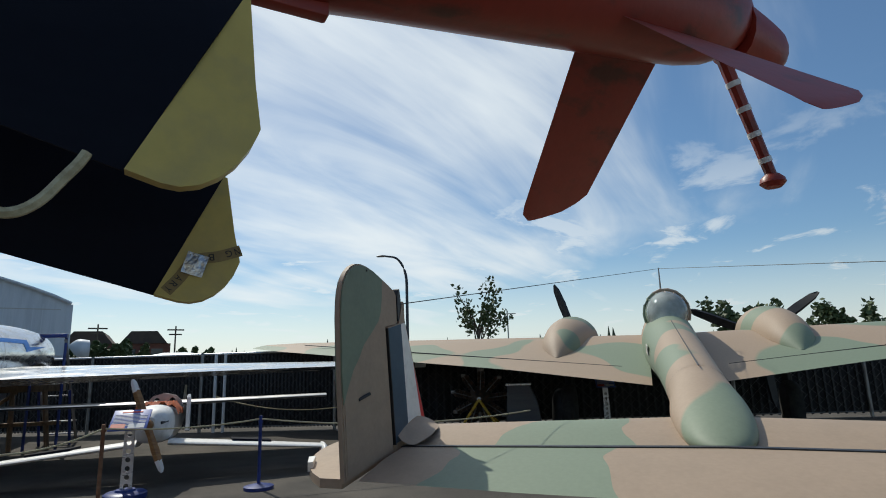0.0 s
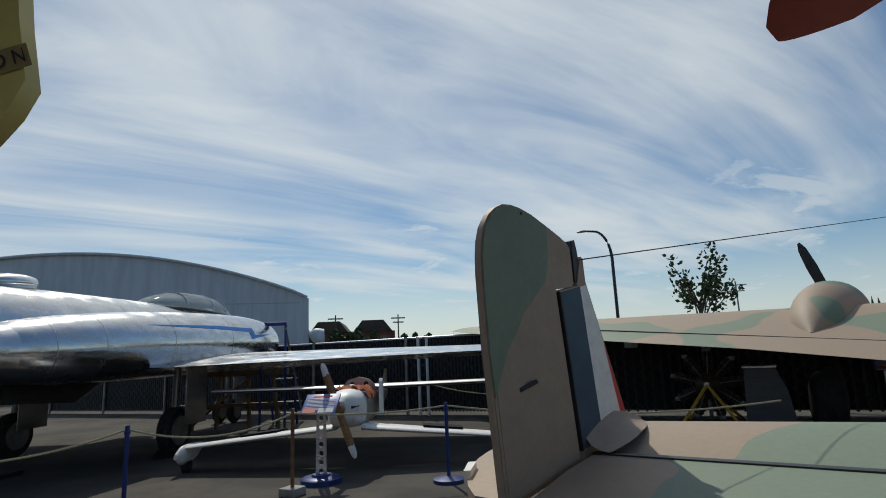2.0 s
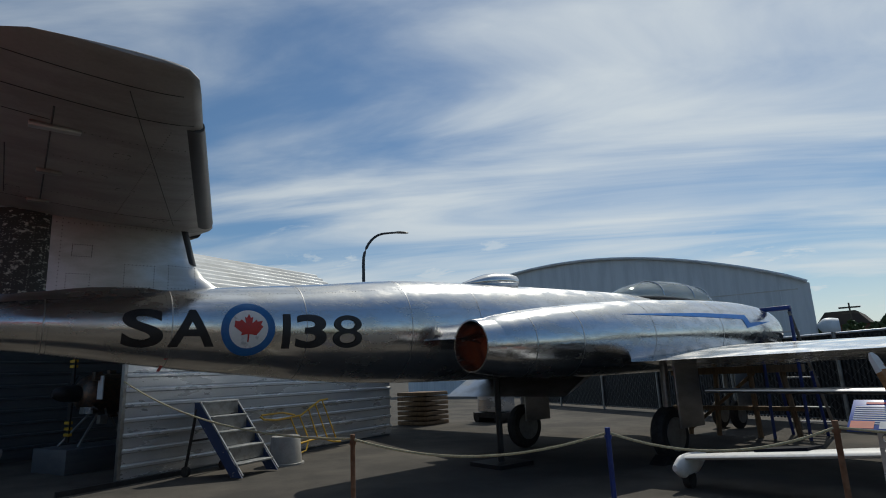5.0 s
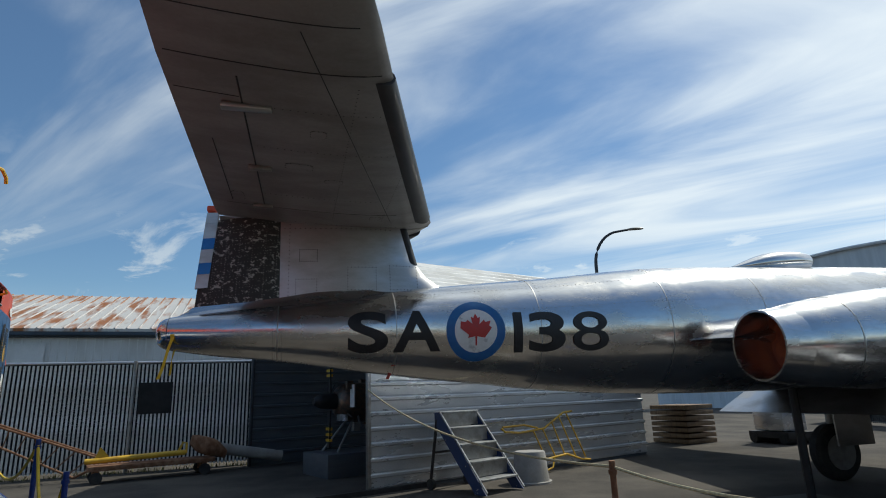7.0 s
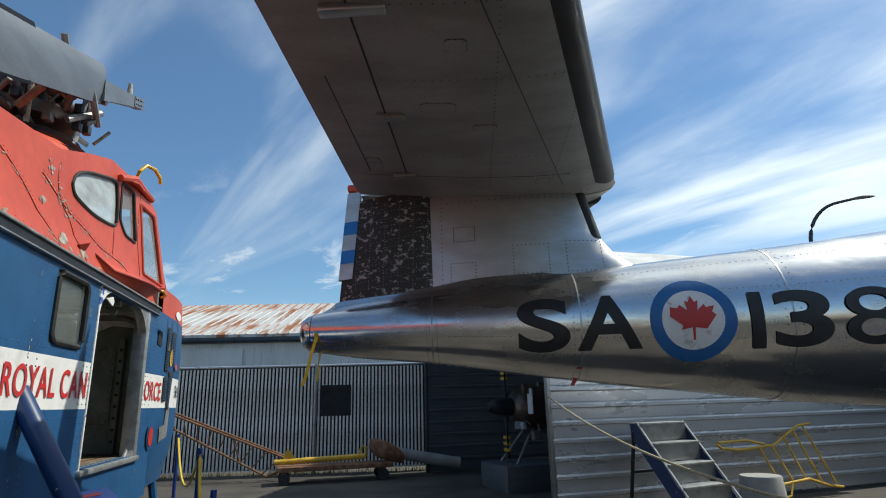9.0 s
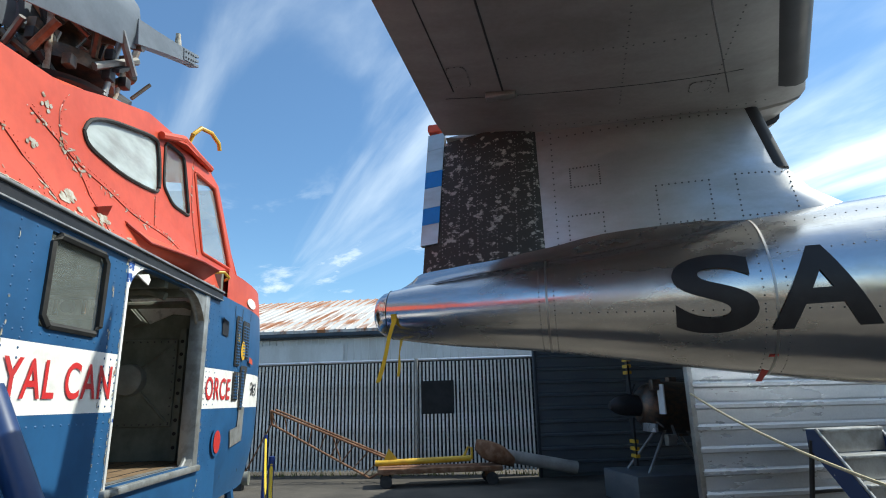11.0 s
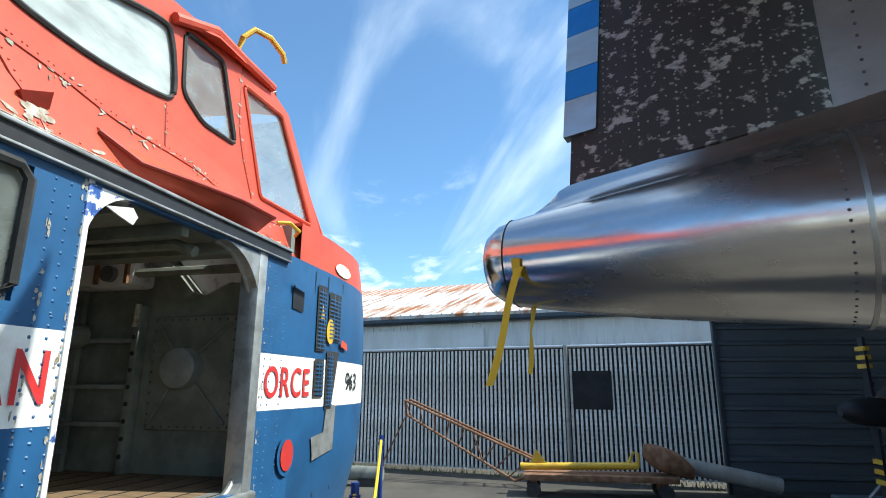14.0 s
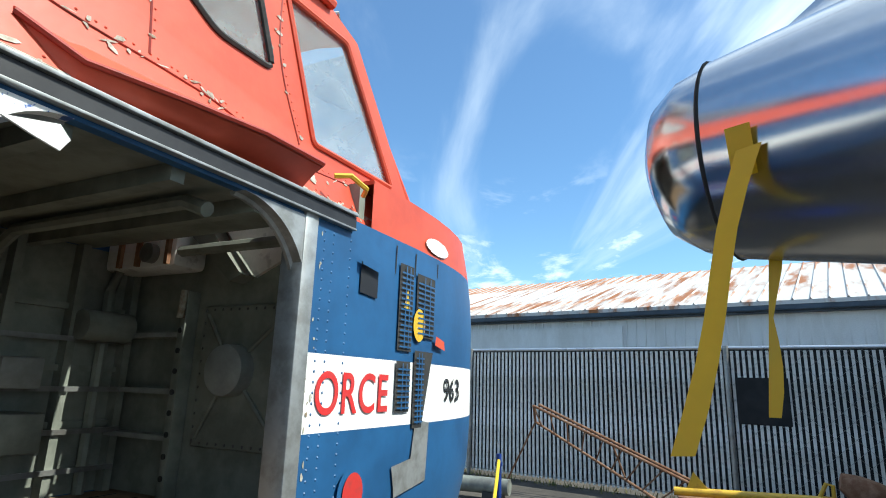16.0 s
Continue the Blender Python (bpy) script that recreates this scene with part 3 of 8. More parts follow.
# fin with its fillet
fin_sections = []
for z, le, te in ((2.25, 3.1, 1.08), (2.45, 2.76, 1.07), (2.6, 2.54, 1.07), (2.76, 2.42, 1.07), (3.15, 2.31, 1.07), (4.1, 1.75, 1.0), (4.65, 1.45, 0.95)):
    fin_sections.append(((le, 0, z), le - te + 0.12, 0.17 * (le - te) / 1.3 + 0.03, (-1, 0, 0), (0, 1, 0), 14))
part("fin", wing(fin_sections), "skin_dull", jet, "dull aluminium tail fin")
part("fin_deicer", wing([((2.445, 0, 2.735), 0.20, 0.125, (-1, 0, 0), (0, 1, 0)), ((2.335, 0, 3.14), 0.19, 0.12, (-1, 0, 0), (0, 1, 0))]), "black", jet, "black rubber leading-edge strip")
FIN_BASE = [(0.15, 2.192, 0.012), (0.20, 2.212, 0.02), (0.25, 2.240, 0.028), (0.31, 2.280, 0.034), (0.5, 2.302, 0.042), (0.75, 2.332, 0.052), (1.09, 2.374, 0.066), (1.4, 2.42, 0.10), (1.8, 2.44, 0.118), (2.2, 2.45, 0.105), (2.5, 2.45, 0.07), (2.72, 2.45, 0.016)]


def fairing_row(s, zt, half):
    """A concave skirt from the round skin up to the foot of the fin."""
    _, _, zc, hw, hh = hull_at(s)
    a = radians(52)
    foot, knee = Vector((hw * math.sin(a), zc + hh * math.cos(a))), Vector((half + 0.012, zc + hh * 0.93))
    top = Vector((half, zt))
    arc_pts = [(1 - t) ** 2 * foot + 2 * t * (1 - t) * knee + t * t * top for t in [k / 7 for k in range(8)]]
    return [(s, -p.x, p.y) for p in arc_pts] + [(s, p.x, p.y) for p in arc_pts[::-1]]


part("tail_fairing", bridge(bmesh.new(), [fairing_row(*r) for r in smooth_rows(FIN_BASE, 3)], False, (False, False)), "skin", jet, "polished fillet at the foot of the fin")
RUD_BOT, RUD_TOP = ((1.085, 2.372), (0.306, 2.276)), ((1.07, 3.21), (0.375, 3.13))


def rudder_section(k):
    """A section of the rudder, k of the way from its slanting foot to its top."""
    (a, az), (b, bz) = [(p + (q - p) * k, pz + (qz - pz) * k) for (p, pz), (q, qz) in zip(RUD_BOT, RUD_TOP)]
    return ((a, 0, az), 1.0, 0.125 - 0.01 * k, (b - a, 0, bz - az), (0, 1, 0))


rud = part("rudder", wing([rudder_section(k) for k in (0, 0.3, 0.6, 1.0)]), "rudder", jet, "black rudder with flaked paint and rows of rivets")
for z0, z1, mat in ((2.46, 2.595, "skin_dull"), (2.595, 2.705, "bolt_blue"), (2.705, 2.84, "skin_dull"), (2.84, 2.95, "bolt_blue"), (2.95, 3.10, "skin_dull"), (3.10, 3.21, "skin_dull")):
    e0, e1 = 0.300 + (z0 - 2.46) * 0.085, 0.300 + (z1 - 0.002 - 2.46) * 0.085
    part("trim_tab", slab([(e0, 0, z0), (e0 + 0.112, 0, z0 + 0.012), (e1 + 0.112, 0, z1 + 0.010), (e1, 0, z1 - 0.002)], 0.05, (0, 1, 0)), mat, rud, "blue stripe" if mat == "bolt_blue" else "bare metal strip")
part("beacon", cube(0.36, 0.46, -0.04, 0.04, 3.225, 3.285, 0.015), "red", jet, "red rudder-top block")
# tailplane, straight, with an elevator, an outer tip section and de-icer strips
TP = [(0.02, 2.60, 0.47, 3.20, 0.20), (0.24, 2.53, 0.46, 3.195, 0.20), (2.92, 1.725, 0.52, 3.135, 0.125), (3.36, 1.60, 0.545, 3.125, 0.105), (3.55, 1.54, 0.60, 3.12, 0.085), (3.63, 1.47, 0.74, 3.12, 0.05), (3.65, 1.36, 0.92, 3.12, 0.02)]


def tp_at(lat):
    for a, b in zip(TP, TP[1:]):
        if lat <= b[0]:
            break
    t = (lat - a[0]) / (b[0] - a[0])
    return [p + (q2 - p) * t for p, q2 in zip(a, b)]


def aerofoil(c):
    return 5 * (0.2969 * math.sqrt(c) - 0.126 * c - 0.3516 * c * c + 0.2843 * c ** 3 - 0.1036 * c ** 4)


for sgn in (1, -1):
    # whole tailplane in a darker, less metallic aluminium than the fuselage
    tp = part("tailplane", wing([((le, -sgn * lat, z), le - te, th, (-1, 0, 0), (0, 0, 1), 14) for lat, le, te, z, th in TP]), "skin_dark", jet, "darker grey metal tailplane")
    part("deicer", wing([((le + 0.012, -sgn * lat, z), 0.30 - 0.02 * lat, th * 0.80, (-1, 0, 0), (0, 0, 1)) for lat, le, te, z, th in (TP[1], tp_at(1.5), tp_at(2.88))]), "black", tp, "black leading-edge strip")

    def under(lat, s, off=0.0):
        """A point of the underside at a distance from the fin and a station."""
        _, le, te, z, th = tp_at(lat)
        return Vector((s, -sgn * lat, z - th * aerofoil(min(max((le - s) / (le - te), 0.0), 1.0)) - off))

    def seam(name, pts, r=0.004):
        part(name, tube(bmesh.new(), [under(*p, -r * 0.3) for p in pts], r, 5), "black", tp)
    seam("elevator_hinge_line", [(0.5 + 0.21 * k, 0.93 - 0.003 * k) for k in range(12)], 0.007)
    seam("tab_hinge_line", [(0.6 + 0.12 * k, 0.66) for k in range(12)], 0.005)
    seam("panel_joint", [(0.3 + 0.3 * k, 2.12 - 0.085 * k * 1.05) for k in range(11)])
    seam("tip_joint", [(2.95, 0.56 + 0.1 * k) for k in range(12)], 0.006)
    seam("tip_joint", [(3.36, 0.60 + 0.09 * k) for k in range(11)], 0.005)
    seam("elevator_end", [(2.58, 0.54 + 0.05 * k) for k in range(8)], 0.005)
    seam("rib_joint", [(0.52, 0.6 + 0.14 * k) for k in range(12)], 0.003)
    for lat, s, ls in ((2.48, 0.95, 0.17), (1.50, 0.96, 0.10), (0.55, 0.93, 0.10)):
        p = under(lat, s, 0.010)
        part("hinge_bracket", cube(p.x - ls, p.x + ls * 0.7, p.y - 0.03, p.y + 0.03, p.z - 0.018, p.z + 0.02, 0.01), "steel" if ls < 0.15 else "skin_dull", tp)
    spots = []
    for lat, s, a, b in ((1.60, 1.23, 0.055, 0.10), (1.35, 1.50, 0.035, 0.07), (0.75, 0.72, 0.10, 0.05), (2.2, 1.35, 0.05, 0.05), (0.42, 1.95, 0.05, 0.05)):
        rim = [(lat + a * math.copysign(abs(math.cos(q2)) ** 0.4, math.cos(q2)), s + b * math.copysign(abs(math.sin(q2)) ** 0.4, math.sin(q2))) for q2 in [2 * math.pi * k / 20 for k in range(20)]]
        bm = bmesh.new()
        bm.faces.new([bm.verts.new(under(u, v, 0.004)) for u, v in rim])
        part("access_panel", bm, "skin_dark", tp)
        spots += rim
    spots += [(0.34 + 0.045 * k, s) for k in range(56) for s in (1.55, 2.02)] + [(lat, 0.95 + 0.045 * k) for lat in (0.9, 1.9, 2.5) for k in range(22)] + [(0.12, 1.0 + 0.05 * k) for k in range(28)]
    spots = [(u, v) for u, v in spots if tp_at(u)[2] + 0.03 < v < tp_at(u)[1] - 0.06]
    tagged(part("tailplane_rivets", dots([under(u, v, 0.003) for u, v in spots], [(0, 0, -1)] * len(spots), 0.0055), "rivet", tp, smooth=False), kind="stuff")
# spine scoop, canopy
part("spine_scoop", body([(6.35, 0, 2.78, 0.05, 0.02), (6.8, 0, 2.84, 0.17, 0.12), (7.2, 0, 2.87, 0.18, 0.13), (7.42, 0, 2.87, 0.15, 0.11)], n=24), "skin", jet, "streamlined spine air scoop")
part("scoop_mouth", body([(7.40, 0, 2.87, 0.13, 0.09), (7.46, 0, 2.87, 0.12, 0.08)], n=20, steps=2), "black", jet)
part("canopy", body([(10.0, 0, 2.74, 0.10, 0.05), (10.6, 0, 2.78, 0.34, 0.22), (11.4, 0, 2.80, 0.42, 0.34), (12.4, 0, 2.80, 0.42, 0.36), (13.1, 0, 2.76, 0.36, 0.28), (13.7, 0, 2.66, 0.2, 0.1)], n=32), "glass_blue", jet, "clear two-seat bubble canopy")
for s, w, h in ((11.2, 0.42, 0.34), (12.3, 0.43, 0.37), (12.95, 0.40, 0.32)):
    part("canopy_frame", tube(bmesh.new(), [(s, -w * math.cos(radians(a)), 2.79 + h * math.sin(radians(a))) for a in range(0, 181, 15)], 0.016, 6), "skin", jet)
part("cockpit_rim", body([(10.2, 0, 2.72, 0.3, 0.06), (11.5, 0, 2.74, 0.45, 0.08), (13.3, 0, 2.70, 0.38, 0.06)], n=24), "black", jet)
# engine nacelles
NAC = [(5.65, 1.12, 1.76, 0.33, 0.34), (5.95, 1.13, 1.77, 0.385, 0.40), (6.7, 1.16, 1.80, 0.46, 0.48), (8.0, 1.22, 1.86, 0.54, 0.55), (9.8, 1.30, 1.92, 0.58, 0.59), (11.5, 1.36, 1.96, 0.57, 0.58), (12.5, 1.40, 1.97, 0.50, 0.51), (12.9, 1.41, 1.97, 0.40, 0.41)]
NAC_FINE = smooth_rows(NAC, 6)
for sgn in (1, -1):
    nac = part("nacelle", body([(r[0], r[1] * sgn, *r[2:]) for r in NAC], n=44, steps=6, caps=(False, False)), "skin", jet, "polished engine nacelle")
    part("exhaust_ring", bridge(bmesh.new(), [hull_ring(s, sgn * 1.12, 1.76, r, r, n=36) for s, r in ((5.78, 0.368), (5.60, 0.345), (5.5, 0.335), (5.5, 0.315), (5.62, 0.305), (5.95, 0.29))], caps=(False, False)), "skin", nac, "bright metal exhaust ring")
    part("exhaust_plug", bridge(bmesh.new(), [hull_ring(s, sgn * 1.12, 1.76, r, r, n=28) for s, r in ((5.93, 0.295), (5.9, 0.2), (5.88, 0.03))]), "orange_cloth", nac, "dull orange blanking cover")
    part("intake_mouth", bridge(bmesh.new(), [hull_ring(s, sgn * 1.41, 1.97, r, r * 1.02, n=32) for s, r in ((12.91, 0.40), (12.95, 0.37), (12.8, 0.34), (12.3, 0.32))]), "black", nac)
    part("fuselage_fairing", body([(5.0, sgn * 0.55, 1.86, 0.02, 0.01), (5.6, sgn * 0.72, 1.87, 0.14, 0.02), (6.6, sgn * 0.74, 1.88, 0.30, 0.2), (9, sgn * 0.7, 1.9, 0.6, 0.5), (12.4, sgn * 0.7, 1.96, 0.6, 0.45)], n=24), "skin", jet, "aluminium wing-root fillet")
    part("main_wing", wing([((12.1, -sgn * 0.9, 1.58), 4.2, 0.42, (-1, 0, -0.02), (0, 0, 1), 12), ((11.9, -sgn * 1.9, 1.56), 3.7, 0.36, (-1, 0, -0.02), (0, 0, 1), 12), ((11.2, -sgn * 8.0, 1.56), 1.75, 0.17, (-1, 0, -0.01), (0, 0, 1), 12),
                            ((11.0, -sgn * 8.25, 1.56), 1.4, 0.05, (-1, 0, -0.01), (0, 0, 1), 12)]), "skin", jet, "aluminium wing with wavy flap joint")
    # flash on the nacelle, bent to its skin
    outline = [(7.9, 2.18), (9.9, 2.24), (11.3, 2.24), (11.35, 2.10), (12.2, 2.14), (11.2, 2.00), (11.12, 2.16), (9.9, 2.17)]
    bm = bmesh.new()
    bm.faces.new([bm.verts.new((s, 0, z)) for s, z in outline])
    for k in range(1, 30):
        bmesh.ops.bisect_plane(bm, geom=bm.verts[:] + bm.edges[:] + bm.faces[:], plane_co=(7.9 + k * 0.15, 0, 0), plane_no=(1, 0, 0))
    slice_rows(bm, 0.05)
    for v in bm.verts:
        for a, b in zip(NAC_FINE, NAC_FINE[1:]):
            if v.co.x <= b[0]:
                t = (v.co.x - a[0]) / (b[0] - a[0])
                _, la, zc, hw, hh = [x + (y - x) * t for x, y in zip(a, b)]
                break
        v.co.y = -sgn * (la + hw * math.sqrt(max(0, 1 - ((v.co.z - zc) / hh) ** 2)) + 0.006)
    part("lightning_flash", bm, "bolt_blue", nac, "bright blue lightning flash")
    for s, la, zc, hw, hh in (NAC_FINE[9], NAC_FINE[14], NAC_FINE[20], NAC_FINE[26]):
        part("skin_joint", bridge(bmesh.new(), [hull_ring(s + o, sgn * la, zc, hw + 0.0015, hh + 0.0015, n=40) for o in (-0.008, 0.008)], caps=(False, False)), "skin_dull", nac)
# skin joints round the fuselage
for s in (1.07, 2.15, 3.55, 4.95, 6.1, 8.9, 10.2):
    _, _, zc, hw, hh = hull_at(s)
    part("skin_joint", bridge(bmesh.new(), [hull_ring(s + o, 0, zc, hw + 0.002, hh + 0.002, n=48) for o in (-0.006, 0.006)], caps=(False, False)), "skin_dull", jet)
# rivets in rows on the starboard skin
pts, nor = [], []
for s in [1.03, 1.11, 2.1, 2.2, 3.5, 3.6, 4.9, 5.0]:
    _, _, zc, hw, hh = hull_at(s)
    for k in range(30):
        a = radians(-80 + 160 * k / 29)
        pts.append((s, -hw * math.cos(a), zc + hh * math.sin(a)))
        nor.append((0, -math.cos(a), math.sin(a)))
for zrow in (0.35, -0.3, 0.75):
    for k in range(130):
        s = 1.2 + k * 0.045
        _, _, zc, hw, hh = hull_at(s)
        a = math.asin(zrow)
        pts.append((s, -hw * math.cos(a), zc + hh * math.sin(a)))
        nor.append((0, -math.cos(a), math.sin(a)))
tagged(part("rivets", dots(pts, nor, 0.0055), "rivet", jet, smooth=False), kind="stuff")
# rivet outlines of fin panels
pts = []
for s0, s1, z0, z1 in ((1.22, 1.42, 2.33, 2.56), (1.72, 2.0, 2.45, 2.68), (2.14, 2.42, 2.45, 2.7), (1.25, 1.42, 2.74, 2.86)):
    for k in range(9):
        t = k / 8
        pts += [(s0 + (s1 - s0) * t, z0), (s0 + (s1 - s0) * t, z1), (s0, z0 + (z1 - z0) * t), (s1, z0 + (z1 - z0) * t)]
for k in range(22):
    pts += [(1.15, 2.32 + k * 0.038), (1.1 + k * 0.05, 3.08)]


def fin_half(s, z):
    for a, b in zip(fin_sections, fin_sections[1:]):
        if a[0][2] <= z <= b[0][2]:
            t = (z - a[0][2]) / (b[0][2] - a[0][2])
            le = a[0][0] + (b[0][0] - a[0][0]) * t
            ch = a[1] + (b[1] - a[1]) * t
            th = a[2] + (b[2] - a[2]) * t
            c = min(max((le - s) / ch, 0.0), 1.0)
            return 5 * th * (0.2969 * math.sqrt(c) - 0.126 * c - 0.3516 * c * c + 0.2843 * c ** 3 - 0.1036 * c ** 4)
    return 0.05


tagged(part("fin_rivets", dots([(s, -fin_half(s, z) - 0.001, z) for s, z in pts], [(0, -1, 0)] * len(pts), 0.006), "rivet", jet, smooth=False), kind="stuff")
rv = [(0.46 + 0.030 * j + 0.012 * (z - 2.4), z + 0.15 * (0.03 * j - 0.2)) for z in [2.40 + 0.062 * i for i in range(12)] for j in range(20)] + [(s + 0.03 * (z - 2.4), z) for s in (0.44, 0.55, 0.67, 0.79, 0.91, 1.02) for z in [2.38 + 0.024 * i for i in range(31)]]


def rudder_half(s, z):
    k = min(max((z - 2.3) / 0.86, 0), 1)
    (a, _), (b, _) = [(p + (q2 - p) * k, 0) for (p, _), (q2, _) in zip(RUD_BOT, RUD_TOP)]
    return (0.125 - 0.01 * k) * aerofoil(min(max((a - s) / (a - b), 0.0), 1.0))


tagged(part("rudder_rivets", dots([(s, -rudder_half(s, z) - 0.0005, z) for s, z in rv], [(0, -1, 0)] * len(rv), 0.0042), "steel", rud, smooth=False), kind="stuff")


def bend(bm, s0, z0, flip=True):
    """Lay flat lettering that reads towards the nose on the starboard skin."""
    for v in bm.verts:
        v.co = hull_side(s0 + v.co.x, z0 + v.co.z, 0.012)
    return bm


for ch, s0, z0, wid, bold in (("S", 1.70, 1.81, 0.37, 0.012), ("A", 2.12, 1.81, 0.44, 0.012), ("1", 3.27, 1.78, 0.085, 0.0), ("3", 3.42, 1.78, 0.36, 0.012), ("8", 3.86, 1.78, 0.37, 0.0)):
    part("code_letter", bend(slice_rows(fit_width(letters(ch, 0.5, 1.0, bold), wid, 0.385)), s0, z0), "black", jet, "large black code character " + ch)


def disc_on_hull(s0, z0, r0, r1, n=44):
    bm = bmesh.new()
    rings = []
    for r in [r0 + (r1 - r0) * k / 4 for k in range(5)]:
        rings.append([hull_side(s0 + r * math.cos(2 * math.pi * i / n), z0 + r * math.sin(2 * math.pi * i / n), 0.005) for i in range(n)])
    return bridge(bm, rings, True, (r0 > 0 and r0 < 0.03, False))


part("roundel_ring", disc_on_hull(2.90, 1.995, 0.205, 0.285), "roundel_blue", jet, "blue roundel ring")
part("roundel_field", disc_on_hull(2.90, 1.995, 0.02, 0.206), "roundel_white", jet, "worn white roundel centre")
half = [(0, 1.0), (0.13, 0.72), (0.27, 0.80), (0.20, 0.36), (0.48, 0.62), (0.55, 0.48), (0.88, 0.54), (0.76, 0.26), (0.92, 0.14), (0.42, -0.26), (0.50, -0.42), (0.05, -0.34), (0.04, -0.85)]
shape = [(x, y) for x, y in half] + [(-x, y) for x, y in half[:0:-1]]
bm = bmesh.new()
bm.faces.new([bm.verts.new((x * 0.165, 0, y * 0.165)) for x, y in shape])
bmesh.ops.triangulate(bm, faces=bm.faces)
slice_rows(bm, 0.03)
for v in bm.verts:
    v.co = hull_side(2.90 + v.co.x, 1.995 + v.co.z, 0.009)
part("leaf_emblem", bm, "leaf_red", jet, "red leaf emblem in the roundel")
bm = bmesh.new()
bm.faces.new([bm.verts.new(hull_side(s, z, 0.005)) for s, z in ((2.12, 1.70), (2.16, 1.70), (2.13, 1.58), (2.10, 1.58))])
part("red_mark", bm, "lettering_red", jet)
# yellow ribbons on the tail
part("tape_patch", bend(slab([(0.02, 0, 0.02), (0.05, 0, 0.02), (0.05, 0, 0.08), (0.02, 0, 0.08)], 0.002, (0, 1, 0)), 0.13, 1.94), "tape", jet)
tape = bmesh.new()
bridge(tape, [[Vector((0.16 - 0.012 * k - 0.004 * math.sin(k), -0.160 - 0.006 * k, 1.99 - 0.052 * k)) + Vector(o) for o in ((0.0, 0, 0), (0.030 - 0.005 * abs(math.sin(k * 0.5)), -0.003, 0.003))] for k in range(8)], False, (False, False))
part("ribbon", tape, "tape", jet, "yellow plastic ribbon hanging from the tail")
tape = bmesh.new()
bridge(tape, [[Vector((0.15 - 0.003 * k, 0.02, 1.905 - 0.034 * k)) + Vector(o) for o in ((0, 0, 0), (0.014 * abs(math.cos(k * 0.55)) + 0.004, 0.004, 0))] for k in range(8)], False, (False, False))
part("ribbon", tape, "tape", jet, "thin yellow plastic ribbon")
# landing gear
def gear(s, lat, r, w, top, twin=True):
    leg = part("gear_leg", rod((s, -lat, r), (s + 0.05, -lat, top), r=0.06, n=12), "steel", jet)
    for o in ((-0.2, 0.2) if twin else (0.0,)):
        bm = bmesh.new()
        bridge(bm, [[(s + rr * math.cos(2 * math.pi * k / 28), -lat + o + yy, r + rr * math.sin(2 * math.pi * k / 28)) for k in range(28)] for yy, rr in ((-w / 2, r * 0.72), (-w / 2 + 0.01, r * 0.9), (-w / 4, r), (w / 4, r), (w / 2 - 0.01, r * 0.9), (w / 2, r * 0.72))])
        wheel = part("wheel", bm, "rubber", jet, "black aircraft tyre")
        bm = bmesh.new()
        bridge(bm, [[(s + rr * math.cos(2 * math.pi * k / 20), -lat + o + yy, r + rr * math.sin(2 * math.pi * k / 20)) for k in range(20)] for yy, rr in ((-w / 2 - 0.012, r * 0.2), (-w / 2 - 0.012, r * 0.62), (w / 2 + 0.012, r * 0.62), (w / 2 + 0.012, r * 0.2))])
        part("rim", bm, "steel", wheel)
    part("gear_door", cube(s - 0.35, s + 0.3, -lat - 0.42, -lat - 0.39, r * 1.3, top, 0.01), "skin_dull", jet)


gear(9.0, 1.55, 0.40, 0.22, 1.5, False)
gear(9.0, -1.55, 0.40, 0.22, 1.5, False)
gear(13.9, 0.0, 0.30, 0.16, 1.5, True)
part("flap", wing([((8.2, -0.95, 1.42), 0.9, 0.05, (-0.9, 0, -0.43), (0.43, 0, -0.9)), ((8.2, 1.9, 1.42), 0.9, 0.05, (-0.9, 0, -0.43), (0.43, 0, -0.9))]), "skin_dull", jet, "lowered landing flap")


# ---- camouflaged twin-tailed bomber ----
BOMB = pose(1.33, 4.33, 0, 0, 0, 75)
bomber = thing("twin_tail_bomber", "faded brown and green camouflaged twin-engined bomber with a slim boom", "aircraft", BOMB)
part("tail_boom", body([(0.36, 0, 0.90, 0.05, 0.03), (0.5, 0, 0.93, 0.17, 0.08), (0.8, 0, 0.97, 0.26, 0.16), (1.3, 0, 1.05, 0.30, 0.22), (2.1, 0, 1.17, 0.28, 0.27), (4.5, 0, 1.42, 0.35, 0.40), (7.0, 0, 1.62, 0.45, 0.56),
                        (8.5, 0, 1.72, 0.52, 0.72), (11.0, 0, 1.85, 0.55, 0.80), (13.5, 0, 2.0, 0.5, 0.7), (14.6, 0, 2.05, 0.2, 0.3)], n=44), "camo", bomber, "slim camouflaged tail boom and fuselage")
INC = Vector((-0.992, 0, -0.125))
part("tailplane", wing([((1.05, 2.62, 0.95), 0.72, 0.07, INC, (0, 0, 1), 10), ((1.20, 2.3, 0.955), 0.87, 0.13, INC, (0, 0, 1), 10), ((1.55, 0, 0.975), 1.22, 0.19, INC, (0, 0, 1), 10), ((1.20, -2.3, 0.955), 0.87, 0.13, INC, (0, 0, 1), 10), ((1.05, -2.62, 0.95), 0.72, 0.07, INC, (0, 0, 1), 10)]), "camo_tail", bomber, "camouflaged tailplane")


